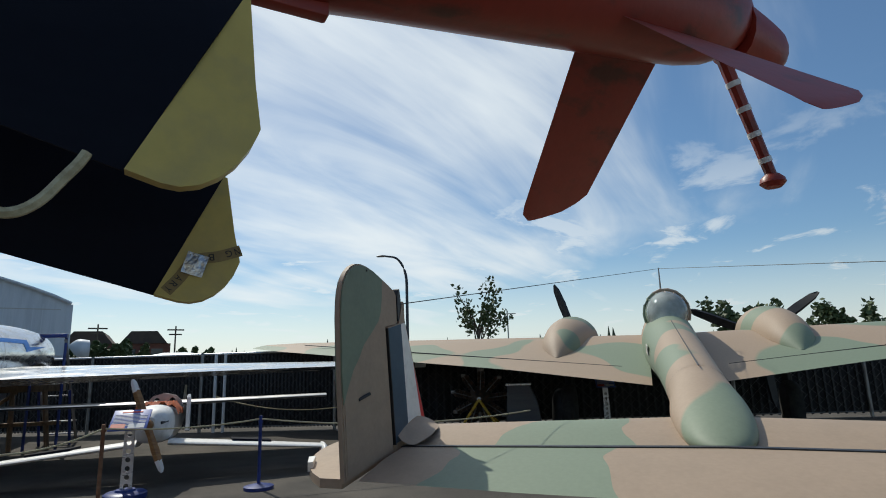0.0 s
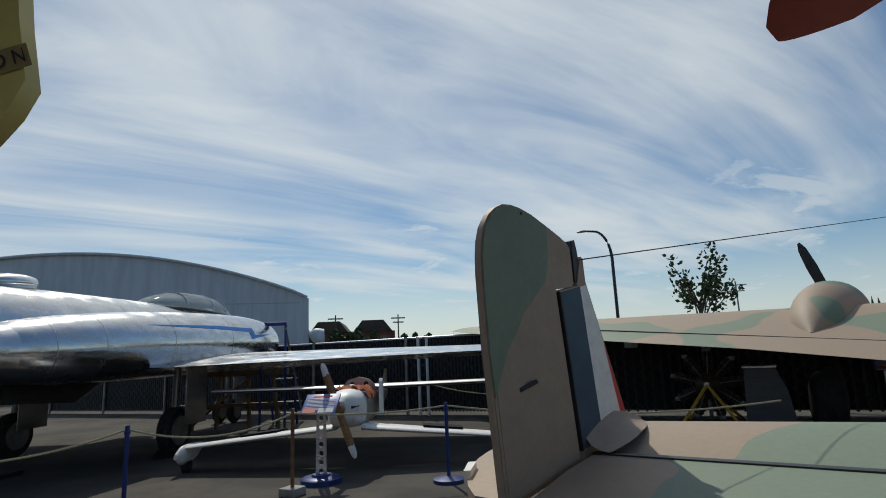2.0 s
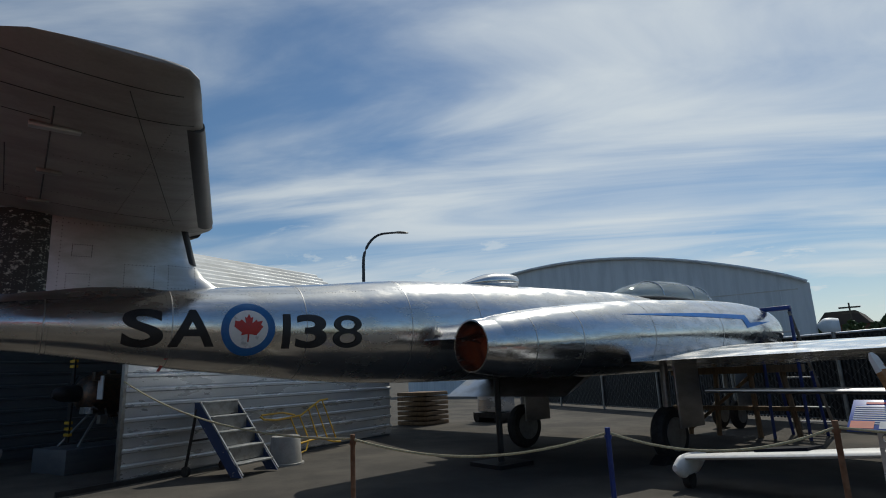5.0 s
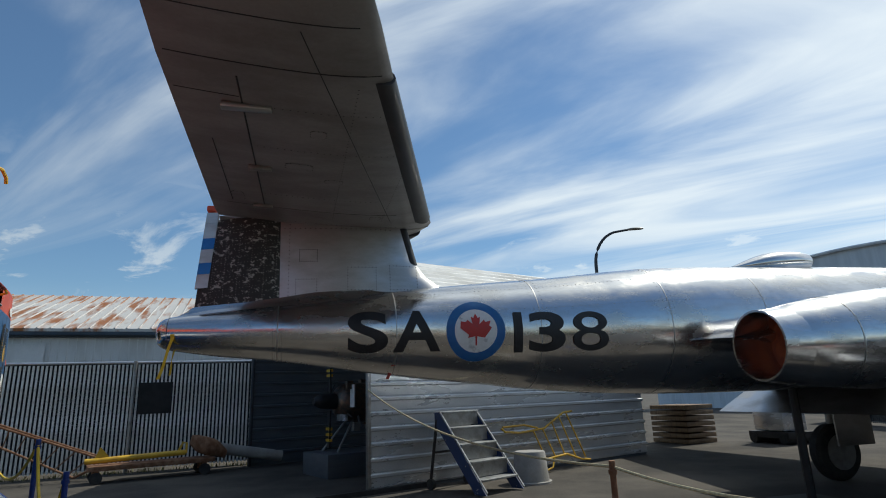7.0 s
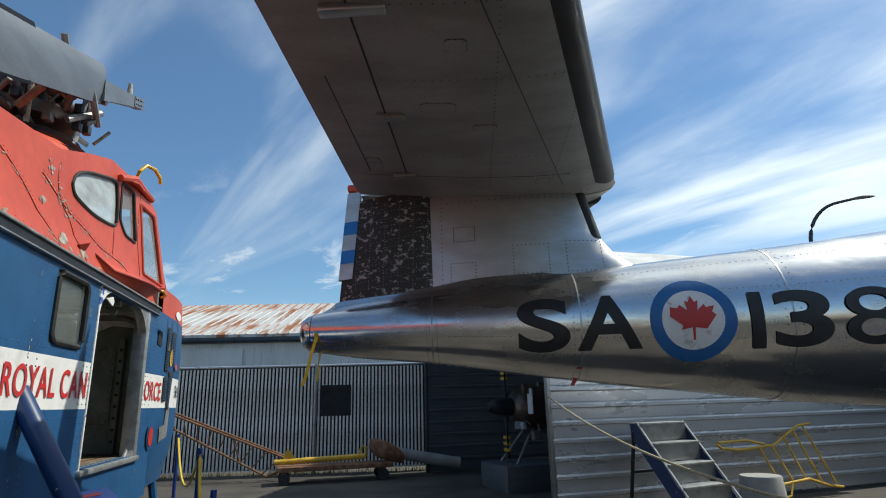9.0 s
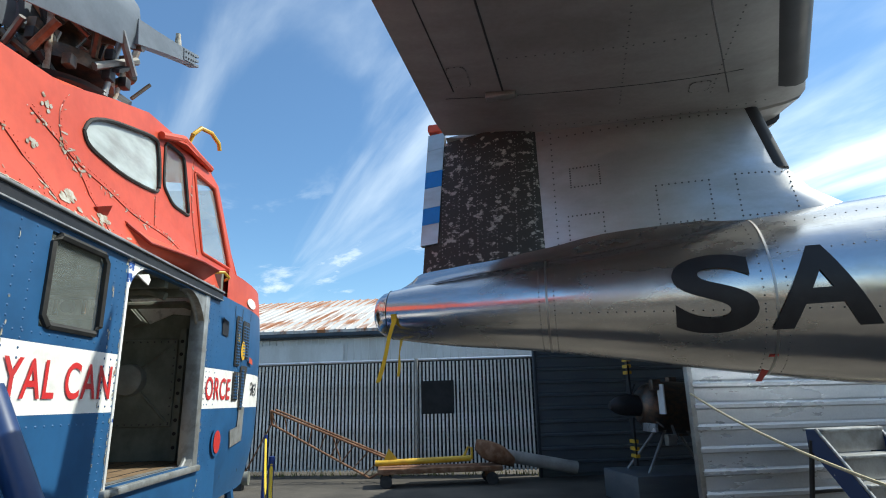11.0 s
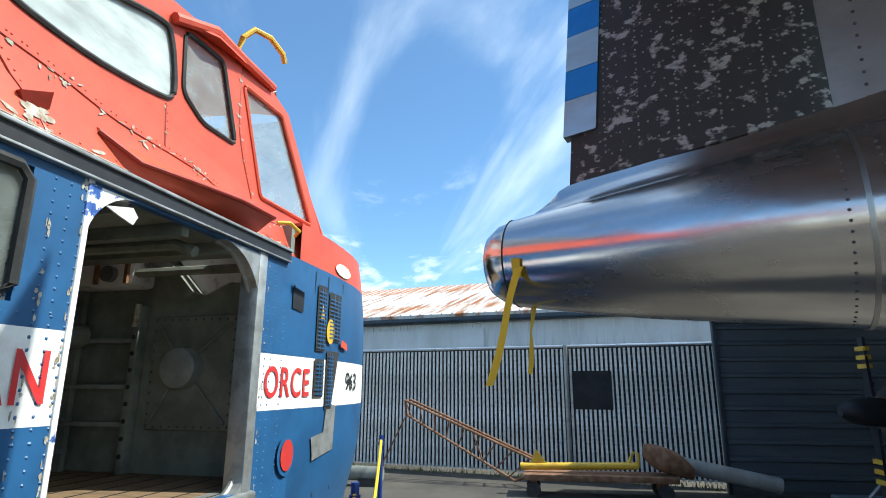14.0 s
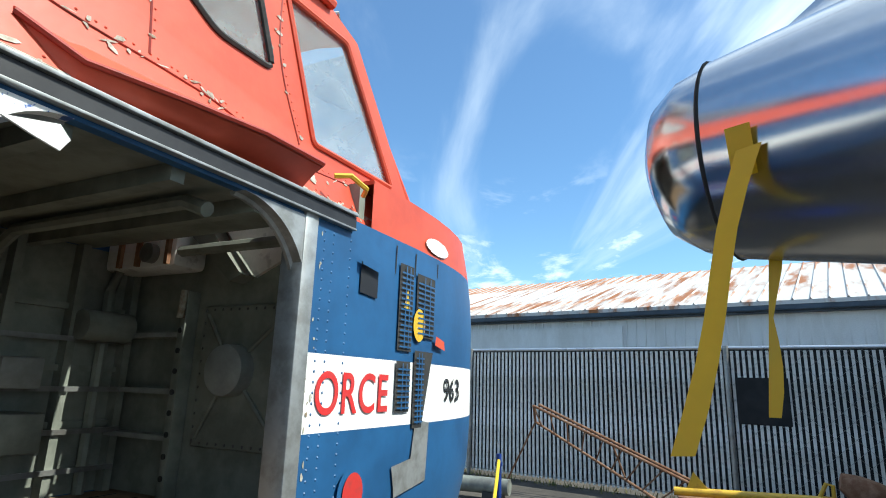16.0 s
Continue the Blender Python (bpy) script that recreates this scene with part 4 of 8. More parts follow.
def elevator_row(y, te, th):
    return [(0.31, y, 0.865 + th), (te * 0.4 + 0.15, y, 0.85 + th * 0.62), (te, y, 0.80), (te * 0.4 + 0.15, y, 0.82 - th * 0.62), (0.31, y, 0.85 - th)]


part("elevator", bridge(bmesh.new(), [elevator_row(y, te, th) for y, te, th in ((2.26, -0.42, 0.045), (1.2, -0.55, 0.06), (0, -0.62, 0.075), (-1.2, -0.55, 0.06), (-2.26, -0.42, 0.045))]), "camo_elevator", bomber, "brown and green elevator with a dark hinge gap")
part("hinge_gap", bridge(bmesh.new(), [[(0.30, y, zt), (0.365, y, zt), (0.365, y, 0.80), (0.30, y, 0.80)] for y, zt in ((2.27, 0.918), (1.2, 0.932), (0, 0.948), (-1.2, 0.932), (-2.27, 0.918))]), "black", bomber, "dark gap along the elevator hinge", smooth=False)
for sgn in (1, -1):
    FL = 2.33
    tip = [(1.12 - 1.55 * (k / 14), sgn * (2.37 + 0.58 * math.sin(math.pi * (0.06 + 0.9 * k / 14)) ** 0.6), 0.95 - 0.012 * k) for k in range(15)]
    end = part("tailplane_tip", slab(tip + [(-0.43, sgn * 2.37, 0.78), (1.12, sgn * 2.37, 0.95)], 0.06, (0, 0, 1)), "camo_brown", bomber, "rounded tailplane tip with a white end")
    part("navigation_light", slab([(-0.08, sgn * 2.842, 0.855), (-0.24, sgn * 2.752, 0.842), (-0.22, sgn * 2.72, 0.843), (-0.06, sgn * 2.80, 0.857)], 0.064, (0, 0, 1)), "white", end)
    y = sgn * FL
    rudder_out = [(0.255, 0.88), (-0.50, 0.80), (-0.55, 1.3), (-0.58, 1.85), (-0.576, 1.95), (-0.563, 2.03), (-0.535, 2.10), (-0.49, 2.16), (-0.43, 2.205), (-0.36, 2.235), (-0.28, 2.246), (-0.19, 2.242), (-0.08, 2.224), (0.06, 2.186), (0.20, 2.145), (0.30, 2.112), (0.335, 2.08), (0.345, 2.0), (0.352, 1.868), (0.125, 1.838)]
    r = part("rudder", slab([(s, y, z) for s, z in rudder_out], 0.03, (0, 1, 0)), "camo_brown", bomber, "round-topped camouflaged rudder")
    part("rudder_rib", slab([(-0.10 + (s + 0.10) * 0.965, y, 1.5 + (z - 1.5) * 0.975) for s, z in rudder_out], 0.040, (0, 1, 0)), "camo_brown", r)
    part("rudder_rib", slab([(-0.10 + (s + 0.10) * 0.92, y, 1.5 + (z - 1.5) * 0.945) for s, z in rudder_out], 0.047, (0, 1, 0)), "camo_brown", r)
    patch = [(-0.53, 1.28), (-0.47, 1.39), (-0.40, 1.50), (-0.31, 1.59), (-0.25, 1.67), (-0.12, 1.765), (-0.01, 1.85), (0.035, 1.93), (0.055, 2.05), (0.055, 2.175), (-0.08, 2.212), (-0.19, 2.230), (-0.28, 2.234), (-0.36, 2.223), (-0.43, 2.193), (-0.485, 2.15), (-0.53, 2.09), (-0.555, 2.02), (-0.567, 1.94), (-0.57, 1.85), (-0.555, 1.5)]
    part("paint_patch", slab([(s, y, z) for s, z in patch], 0.051, (0, 1, 0)), "camo_green", r, "faded green camouflage patch")
    part("control_rod", rod((-0.32, y - sgn * 0.02, 1.30), (-0.20, y - sgn * 0.045, 1.335), r=0.012), "black", r)
    part("mark_hole", rod((-0.202, y - 0.030, 2.209), (-0.202, y + 0.030, 2.209), r=0.008), "black", r)
    # black slab paints the shade on the horn's forward face
    part("horn_shade_face", slab([(s, y, z) for s, z in ((0.350, 1.875), (0.345, 2.06), (0.36, 2.13), (0.385, 2.14), (0.41, 2.06), (0.425, 1.95), (0.42, 1.885))], 0.05, (0, 1, 0)), "black", r, "shaded front face of the rudder horn, painted as a black slab")
    fin_out = [(0.275, 0.88), (0.145, 1.815), (0.36, 1.855), (0.415, 1.99), (0.44, 2.04), (0.465, 2.03), (0.475, 1.89), (0.64, 1.56), (0.90, 1.035), (1.08, 0.94), (1.10, 0.88)]
    f = part("fin", slab([(s, y, z) for s, z in fin_out], 0.06, (0, 1, 0)), "camo_brown", bomber, "fin with a blue, white and red flash")
    for mat, pts in (("flash_blue", ((0.153, 1.806), (0.39, 1.852), (0.52, 0.965), (0.268, 0.94))), ("white", ((0.39, 1.852), (0.47, 1.866), (0.625, 1.56), (0.80, 1.055), (0.52, 0.965))), ("lettering_red", ((0.632, 1.54), (0.885, 1.045), (0.80, 1.055)))):
        part("flash_stripe", slab([(u, y, v) for u, v in pts], 0.068, (0, 1, 0)), mat, f)
    part("fin_seam", slab([(0.268, y, 0.93), (0.146, y, 1.806), (0.136, y, 1.806), (0.258, y, 0.93)], 0.070, (0, 1, 0)), "black", f)
    # flared skirt where the fin stands on the tailplane
    skirt = []
    for k in range(9):
        s = 0.30 + 0.10 * k
        w2, h2 = 0.16 * math.sin(math.pi * (0.25 + 0.72 * k / 8)) + 0.02, 0.10 * math.sin(math.pi * (0.2 + 0.75 * k / 8)) + 0.01
        z0 = 0.925 + 0.018 * min(k, 4)
        half_row = [(w2 + 0.032, z0), (w2 * 0.55 + 0.032, z0 + h2 * 0.16), (w2 * 0.22 + 0.032, z0 + h2 * 0.48), (0.034, z0 + h2)]
        skirt.append([(s, y - p, z) for p, z in half_row] + [(s, y + p, z) for p, z in half_row[::-1]])
    part("fin_fillet", bridge(bmesh.new(), skirt, False, (False, False)), "camo_brown", bomber, "flared fillet at the foot of the fin")
    # wings, nacelles, propellers
    part("main_wing", wing([((10.2, sgn * 0.40, 1.92), 3.75, 0.50, (-0.968, 0, -0.23), (-0.23, 0, 0.968), 12), ((10.15, sgn * 3.0, 1.98), 3.05, 0.40, (-0.975, 0, -0.20), (-0.20, 0, 0.975), 12), ((9.8, sgn * 9.3, 2.14), 1.45, 0.17, (-0.99, 0, -0.12), (-0.12, 0, 0.99), 12),
                            ((9.55, sgn * 10.2, 2.16), 0.8, 0.06, (-0.99, 0, -0.12), (-0.12, 0, 0.99), 12)]), "camo", bomber, "tapered camouflaged wing")
    n = part("nacelle", body([(7.8, sgn * 2.15, 1.50, 0.06, 0.08), (8.3, sgn * 2.15, 1.66, 0.34, 0.36), (9.0, sgn * 2.15, 1.78, 0.48, 0.54), (10.2, sgn * 2.15, 1.92, 0.60, 0.62), (11.2, sgn * 2.15, 1.96, 0.60, 0.62), (11.5, sgn * 2.15, 1.96, 0.45, 0.45)], n=32), "camo", bomber, "rounded camouflaged engine nacelle")
    p = part("propeller_hub", body([(11.45, sgn * 2.15, 1.96, 0.12, 0.12), (11.75, sgn * 2.15, 1.96, 0.10, 0.10), (11.9, sgn * 2.15, 1.96, 0.03, 0.03)], n=16), "black", bomber)
    for a in ((155, 35, 275) if sgn > 0 else (108, 228, 348)):
        d = Vector((0, -math.cos(radians(a)), math.sin(radians(a))))
        c = Vector((11.7, -(sgn * 2.15), 1.96))
        part("blade", bridge(bmesh.new(), [[c + d * t + Vector((0.05, 0, 0)) * 1 + d.cross(Vector((1, 0, 0))) * w, c + d * t + d.cross(Vector((1, 0, 0))) * -w, c + d * t - Vector((0.05, 0, 0)) + d.cross(Vector((1, 0, 0))) * -w * 0.6] for t, w in ((0.1, 0.05), (0.5, 0.10), (1.1, 0.11), (1.5, 0.085), (1.66, 0.03))]), "black", p)
    part("gear_leg", rod((9.3, sgn * 2.15, 0.5), (9.5, sgn * 2.15, 1.5), r=0.09), "black", bomber)
    bm = bmesh.new()
    bridge(bm, [[(9.3 + rr * math.cos(2 * math.pi * k / 24), sgn * 2.15 + yy, 0.5 + rr * math.sin(2 * math.pi * k / 24)) for k in range(24)] for yy, rr in ((-0.15, 0.3), (-0.13, 0.45), (-0.06, 0.5), (0.06, 0.5), (0.13, 0.45), (0.15, 0.3))])
    part("wheel", bm, "rubber", bomber)
bm = bmesh.new()
tube(bm, [(0.9, 0, 0.16), (0.9, 0, 0.85)], 0.04)
part("tail_strut", bm, "steel", bomber)
bm = bmesh.new()
bridge(bm, [[(0.9 + rr * math.cos(2 * math.pi * k / 20), yy, 0.17 + rr * math.sin(2 * math.pi * k / 20)) for k in range(20)] for yy, rr in ((-0.06, 0.1), (-0.04, 0.17), (0.04, 0.17), (0.06, 0.1))])
part("tail_wheel", bm, "rubber", bomber)
# dorsal gun position
tur = part("gun_turret", body([(8.0, 0, 2.32, 0.36, 0.36), (8.25, 0, 2.38, 0.42, 0.42), (8.9, 0, 2.40, 0.44, 0.46), (10.0, 0, 2.45, 0.42, 0.42), (11.5, 0, 2.5, 0.36, 0.3), (12.6, 0, 2.3, 0.2, 0.2)], n=32), "camo", bomber, "raised fuselage fairing ahead of the gun position")
part("turret_dome", body([(7.45, 0, 2.20, 0.08, 0.08), (7.6, 0, 2.30, 0.27, 0.28), (7.85, 0, 2.36, 0.36, 0.38), (8.15, 0, 2.38, 0.39, 0.42)], n=28), "glass_blue", tur, "clear rounded gun dome")
for a in (40, 65, 90, 115, 140):
    part("dome_frame", tube(bmesh.new(), [(8.17 - 0.62 * math.sin(radians(t)), -0.40 * math.cos(radians(a)) * math.cos(radians(t)), 2.36 + 0.43 * math.sin(radians(a)) * math.cos(radians(t))) for t in range(0, 91, 15)], 0.014, 6), "camo", tur)
part("dome_hoop", tube(bmesh.new(), [(8.17, -0.42 * math.cos(radians(a)), 2.36 + 0.47 * math.sin(radians(a))) for a in range(-20, 201, 20)], 0.03, 8), "camo", tur)
for o in (-0.08, 0.06):
    part("gun_barrel", rod((8.3, o, 2.3), (7.62, o, 2.42), r=0.02), "black", tur)
part("aerial_mast", rod((8.7, 0.05, 2.8), (8.7, 0.05, 3.35), r=0.02, r_end=0.012), "steel", bomber)
for y in (2.33, -2.33):
    part("aerial_wire", rod((8.7, 0.05, 3.33), (0.3, y, 2.0), r=0.004, n=4), "black", bomber)
bm = bmesh.new()
tube(bm, [(s, 0, 1.16 + 0.28 + (s - 1.9) * 0.147) for s in (1.9, 3, 4.2, 5.4, 6.6)], 0.006, 4)
part("seam", bm, "black", bomber)
part("collar_joint", bridge(bmesh.new(), [hull_ring(2.1 + o, 0, 1.17, 0.282, 0.273, n=40) for o in (-0.006, 0.006)], caps=(False, False)), "black", bomber)
for sgn in (1, -1):
    part("flap_joint", rod((7.35, sgn * 0.9, 1.37), (8.75, sgn * 8.6, 2.09), r=0.012, n=5), "black", bomber)
    part("aileron_joint", rod((8.9, sgn * 0.75, 1.82), (9.1, sgn * 5.6, 2.02), r=0.008, n=5), "black", bomber)
part("code_numbers", slab([(6.4, 0.44, 1.75), (5.9, 0.425, 1.70), (5.9, 0.42, 1.55), (6.4, 0.445, 1.60)], 0.01, (0, 1, 0)), "cream", bomber, "pale worn code mark")


# ---- red, white and blue helicopter ----
HELI = pose(-5.25, -0.99, 0, 0, 0, 213.3)
heli = thing("helicopter", "weathered red, white and blue transport helicopter with an open cabin door", "aircraft", HELI)
W = 0.78
Z0, ZB0, ZB1, ZT = 0.75, 1.50, 1.80, 2.39


def side(name, s0, s1, z0, z1, mat, lab="", lat=W, th=0.04, parent=None):
    return part(name, cube(s0, s1, -lat, -lat + th, z0, z1), mat, parent or heli, lab)


D0, D1, DS, DT = 0.775, 1.93, 1.15, 2.32
for s0, s1 in ((-2.4, 0.10), (0.56, D0), (D1, 2.35)):
    side("side_panel", s0, s1, Z0, ZB0, "blue", "navy blue lower side skin")
    side("side_panel", s0, s1, ZB0, ZB1, "white", "white side band")
    side("side_panel", s0, s1, ZB1, ZT, "blue", "navy blue upper side skin")
side("side_panel", 0.10, 0.56, Z0, ZB0, "blue")
side("side_panel", 0.10, 0.56, ZB0, ZB1, "white")
side("side_panel", 0.10, 0.56, ZB1, 1.87, "blue")
side("side_panel", 0.10, 0.56, 2.30, ZT, "blue")
side("side_panel", D0, D1, Z0, DS - 0.03, "blue")
side("side_panel", D0, D1, DT, ZT, "blue")
win = part("cabin_window", cube(0.11, 0.55, -W + 0.01, -W + 0.02, 1.87, 2.30), "glass_cabin", heli, "scratched cabin window in a black rubber frame")
win.visible_shadow = False
rim = [(0.15, 1.88), (0.51, 1.88), (0.55, 1.92), (0.55, 2.25), (0.51, 2.29), (0.15, 2.29), (0.11, 2.25), (0.11, 1.92), (0.15, 1.88)]
part("frame", tube(bmesh.new(), [(s, -W - 0.004, z) for s, z in rim], 0.018, 6), "rubber", win)
# far side, floor, ceiling, bulkheads
part("side_panel", cube(-2.4, 2.35, W - 0.04, W, Z0, ZB0), "blue", heli)
part("side_panel", cube(-2.4, 2.35, W - 0.04, W, ZB0, ZB1), "white", heli)
part("side_panel", cube(-2.4, 2.35, W - 0.04, W, ZB1, ZT), "blue", heli)
part("cabin_floor", cube(-2.4, 2.35, -W + 0.041, W - 0.041, Z0 + 0.3, DS - 0.035), "wood", heli, "scuffed cabin floor")
part("belly", cube(-2.4, 2.35, -W + 0.03, W - 0.03, Z0 - 0.05, Z0 + 0.02, 0.02), "blue", heli)
part("cabin_ceiling", cube(-2.4, 2.03, -W + 0.041, W - 0.041, 2.34, 2.385), "cabin_primer", heli)
part("inner_lining", cube(-0.57, 2.29, W - 0.045, W - 0.0415, DS - 0.03, 2.335), "cabin_primer", heli, "grey-green inner skin")
bulk = part("bulkhead", cube(2.30, 2.345, -W + 0.042, W - 0.042, DS - 0.03, 2.60), "cabin_primer", heli, "grey-green engine bulkhead with a round cover")
part("round_cover", bridge(bmesh.new(), [[(s, -0.10 + r * math.cos(2 * math.pi * k / 28), 1.73 + r * math.sin(2 * math.pi * k / 28)) for k in range(28)] for s, r in ((2.31, 0.135), (2.285, 0.135), (2.28, 0.122), (2.20, 0.118), (2.19, 0.105))]), "cover_grey", bulk, "round grey cover")
part("bulkhead_plate", cube(2.275, 2.30, -0.44, 0.15, 1.37, 2.045, 0.012), "cabin_primer", bulk)
for a, b in (((-0.40, 1.41), (-0.18, 1.64)), ((-0.02, 1.82), (0.11, 2.00)), ((-0.40, 2.00), (-0.18, 1.82)), ((-0.02, 1.64), (0.11, 1.41))):
    part("stiffener", tube(bmesh.new(), [(2.272, a[0], a[1]), (2.272, b[0], b[1])], 0.012, 6), "cabin_primer", bulk)
bulk2 = part("aft_bulkhead", cube(-0.62, -0.58, -W + 0.042, W - 0.042, DS - 0.03, 2.335), "cabin_primer", heli)
for k in range(10):
    s = -0.45 + k * 0.3
    part("wall_rib", cube(s - 0.02, s + 0.02, W - 0.11, W - 0.042, DS - 0.03, 2.335), "cabin_primer", heli)
for z in (1.45, 1.72, 2.02):
    part("stringer", cube(-0.57, 2.29, W - 0.075, W - 0.043, z - 0.015, z + 0.015), "cabin_primer", heli)
for s in (1.0, 1.35, 1.7):
    part("roof_rib", cube(s - 0.025, s + 0.025, -W + 0.05, W - 0.05, 2.28, 2.338), "cabin_primer", heli)
part("roof_brace", slab([(2.20, 0.30, 2.50), (2.20, 0.12, 2.50), (2.20, -0.20, 2.17), (2.20, -0.13, 2.14), (2.20, -0.06, 2.20)], 0.10, (1, 0, 0)), "cabin_primer", heli, "diagonal grey brace")
part("case_valve", rod((2.08, 0.34, 2.29), (2.04, 0.34, 2.29), r=0.05, n=16), "steel", heli)
for y in (0.22, 0.44, 0.58):
    part("case_rib", cube(2.06, 2.08, y - 0.012, y + 0.012, 2.23, 2.44), "rust", heli)
for s, hw in ((1.55, W - 0.09), (2.12, W - 0.09)):
    part("arch_frame", tube(bmesh.new(), [(s, hw, DS - 0.03), (s, hw, 2.12), (s, hw - 0.05, 2.24), (s, hw - 0.16, 2.30), (s, -hw + 0.16, 2.30), (s, -hw + 0.05, 2.26)], 0.028, 8), "cabin_primer", heli, "curved cabin frame")
for z in (1.24, 1.42, 1.62, 1.86):
    part("side_rail", cube(1.6, 2.26, W - 0.125, W - 0.11, z - 0.012, z + 0.012), "steel", heli)
bolts = [(2.272, -0.42 + 0.055 * k, z) for k in range(11) for z in (1.39, 2.025)] + [(2.272, y, 1.40 + 0.062 * k) for k in range(11) for y in (-0.42, 0.13)]
tagged(part("plate_bolts", dots(bolts, [(-1, 0, 0)] * len(bolts), 0.008), "rivet", bulk, smooth=False), kind="stuff")
part("gusset", slab([(2.22, 0.11, 2.55), (2.22, -0.60, 2.55), (2.22, -0.60, 2.22), (2.22, -0.40, 2.24), (2.22, -0.23, 2.165)], 0.02, (1, 0, 0)), "roundel_white", heli, "flaking white gusset plate")
part("gear_case", cube(2.08, 2.28, 0.18, 0.72, 2.22, 2.45, 0.03), "roundel_white", heli, "white and rust equipment case")
for y in (0.24, -0.50):
    part("bulkhead_post", cube(2.22, 2.298, y - 0.025, y + 0.025, DS - 0.03, 2.12, 0.006), "cabin_primer", bulk, "upright frame with lightening holes")
    for k in range(9):
        part("lightening_hole", rod((2.215, y, 1.22 + 0.1 * k), (2.223, y, 1.22 + 0.1 * k), r=0.014, n=10), "black", bulk)
for z in (1.40, 1.62, 1.90):
    part("shelf_rail", cube(2.23, 2.298, 0.27, W - 0.05, z - 0.012, z + 0.012), "cover_grey", bulk)
part("canister", rod((1.95, 0.62, 1.93), (2.2, 0.62, 1.93), r=0.075, n=16), "primer", heli, "grey-green canister on the cabin wall")
part("control_box", cube(1.62, 1.80, 0.58, 0.71, 1.62, 1.76, 0.012), "cover_grey", heli)
part("hanging_strap", rod((2.2, 0.22, 2.12), (2.2, 0.23, 1.98), r=0.018, n=8), "chip", heli)
for k in range(9):
    part("floor_plank_edge", cube(-0.5, 2.25, -0.70 + 0.16 * k, -0.695 + 0.16 * k, DS - 0.036, DS - 0.032), "black", heli)
part("equipment_box", cube(1.55, 1.8, 0.5, 0.72, 1.35, 1.52, 0.015), "cabin_primer", heli)
part("cargo_ladder", tube(bmesh.new(), [(1.25, 0.68, 1.15), (1.25, 0.68, 2.2)], 0.016, 6), "cabin_primer", heli)
part("cargo_ladder", tube(bmesh.new(), [(1.5, 0.68, 1.15), (1.5, 0.68, 2.2)], 0.016, 6), "cabin_primer", heli)
for z in (1.35, 1.6, 1.85, 2.1):
    part("rung", rod((1.25, 0.68, z), (1.5, 0.68, z), r=0.012), "cabin_primer", heli)
# door surround, rounded upper corners, sill and track
part("door_post", cube(D0 - 0.012, D0 + 0.012, -W - 0.008, -W + 0.09, DS - 0.05, DT + 0.03, 0.005), "white_flaked", heli, "door edge with flaking white paint")
part("door_post", cube(D1 - 0.045, D1 + 0.035, -W - 0.012, -W + 0.10, DS - 0.05, DT + 0.03, 0.008), "galv_dull", heli, "bare metal door post")
part("door_sill", cube(D0 - 0.03, D1 + 0.06, -W - 0.03, -W + 0.16, DS - 0.075, DS - 0.034, 0.01), "galv_dull", heli, "worn metal door sill")
for cs, cz, rad, a0, sx, sz, mat in ((D0 + 0.22, DT - 0.22, 0.22, 90, -1, 1, "white_flaked"), (D1 - 0.36, DT - 0.36, 0.36, 0, 1, 1, "galv_dull"), (D1 - 0.20, DS + 0.14, 0.20, 270, 1, -1, "galv_dull")):
    crv = [(cs + rad * math.cos(radians(a0 + 90 * k / 12)), -W + 0.016, cz + rad * math.sin(radians(a0 + 90 * k / 12))) for k in range(13)]
    part("door_corner", slab(crv + [(cs + sx * rad, -W + 0.016, cz + sz * rad)], 0.045, (0, 1, 0)), mat, heli, "rounded door corner")
    part("corner_flange", tube(bmesh.new(), [(p[0], -W + 0.05, p[2]) for p in crv], 0.014, 6), "galv_dull", heli)
part("door_track", cube(-2.3, 2.2, -W - 0.035, -W + 0.005, ZT + 0.006, ZT + 0.020, 0.003), "galv_dull", heli, "long sliding-door track")
part("track_channel", cube(-2.3, 2.2, -W - 0.022, -W + 0.002, ZT - 0.045, ZT + 0.004), "black", heli, "dark door track channel")
part("track_lower_lip", cube(-2.3, 2.2, -W - 0.028, -W + 0.003, ZT - 0.056, ZT - 0.047, 0.002), "galv_dull", heli)
part("door_bracket", slab([(0.83, -W - 0.02, 2.255), (0.955, -W - 0.02, 2.285), (0.985, -W - 0.02, 2.255), (0.965, -W - 0.02, 2.22), (0.90, -W - 0.02, 2.235)], 0.008, (0, 1, 0)), "white", heli)


# nose: bands that wrap round the front
def nose_row(z, n=22):
    """The plan outline round the nose at a height."""
    reach = 4.28 - 0.30 * max(0, 1.5 - z) ** 1.5 - 0.55 * max(0, z - 2.0) ** 2
    wide = W - 0.24 * max(0, 1.25 - z) ** 1.4
    out = []
    for k in range(n + 1):
        a = math.pi * k / n
        c, d = math.cos(a), math.sin(a)
        out.append((2.35 + (reach - 2.35) * abs(d) ** 0.72, -wide * math.copysign(abs(c) ** 0.62, c), z))
    return out


for z0, z1, mat, lab in ((0.80, ZB0, "blue", "navy blue rounded nose"), (ZB0, ZB1, "white", "white band round the nose"), (ZB1, ZT, "blue", "navy blue upper nose"), (ZT, 2.62, "red", "red nose top")):
    part("nose_skin", bridge(bmesh.new(), [nose_row(z0 + (z1 - z0) * k / 5) for k in range(6)], False, (False, False)), mat, heli, lab)
part("nose_top", slab([p for p in nose_row(2.615)], 0.02, (0, 0, 1)), "red", heli)
part("nose_bottom", slab([p for p in nose_row(0.80)], 0.02, (0, 0, 1)), "blue", heli)
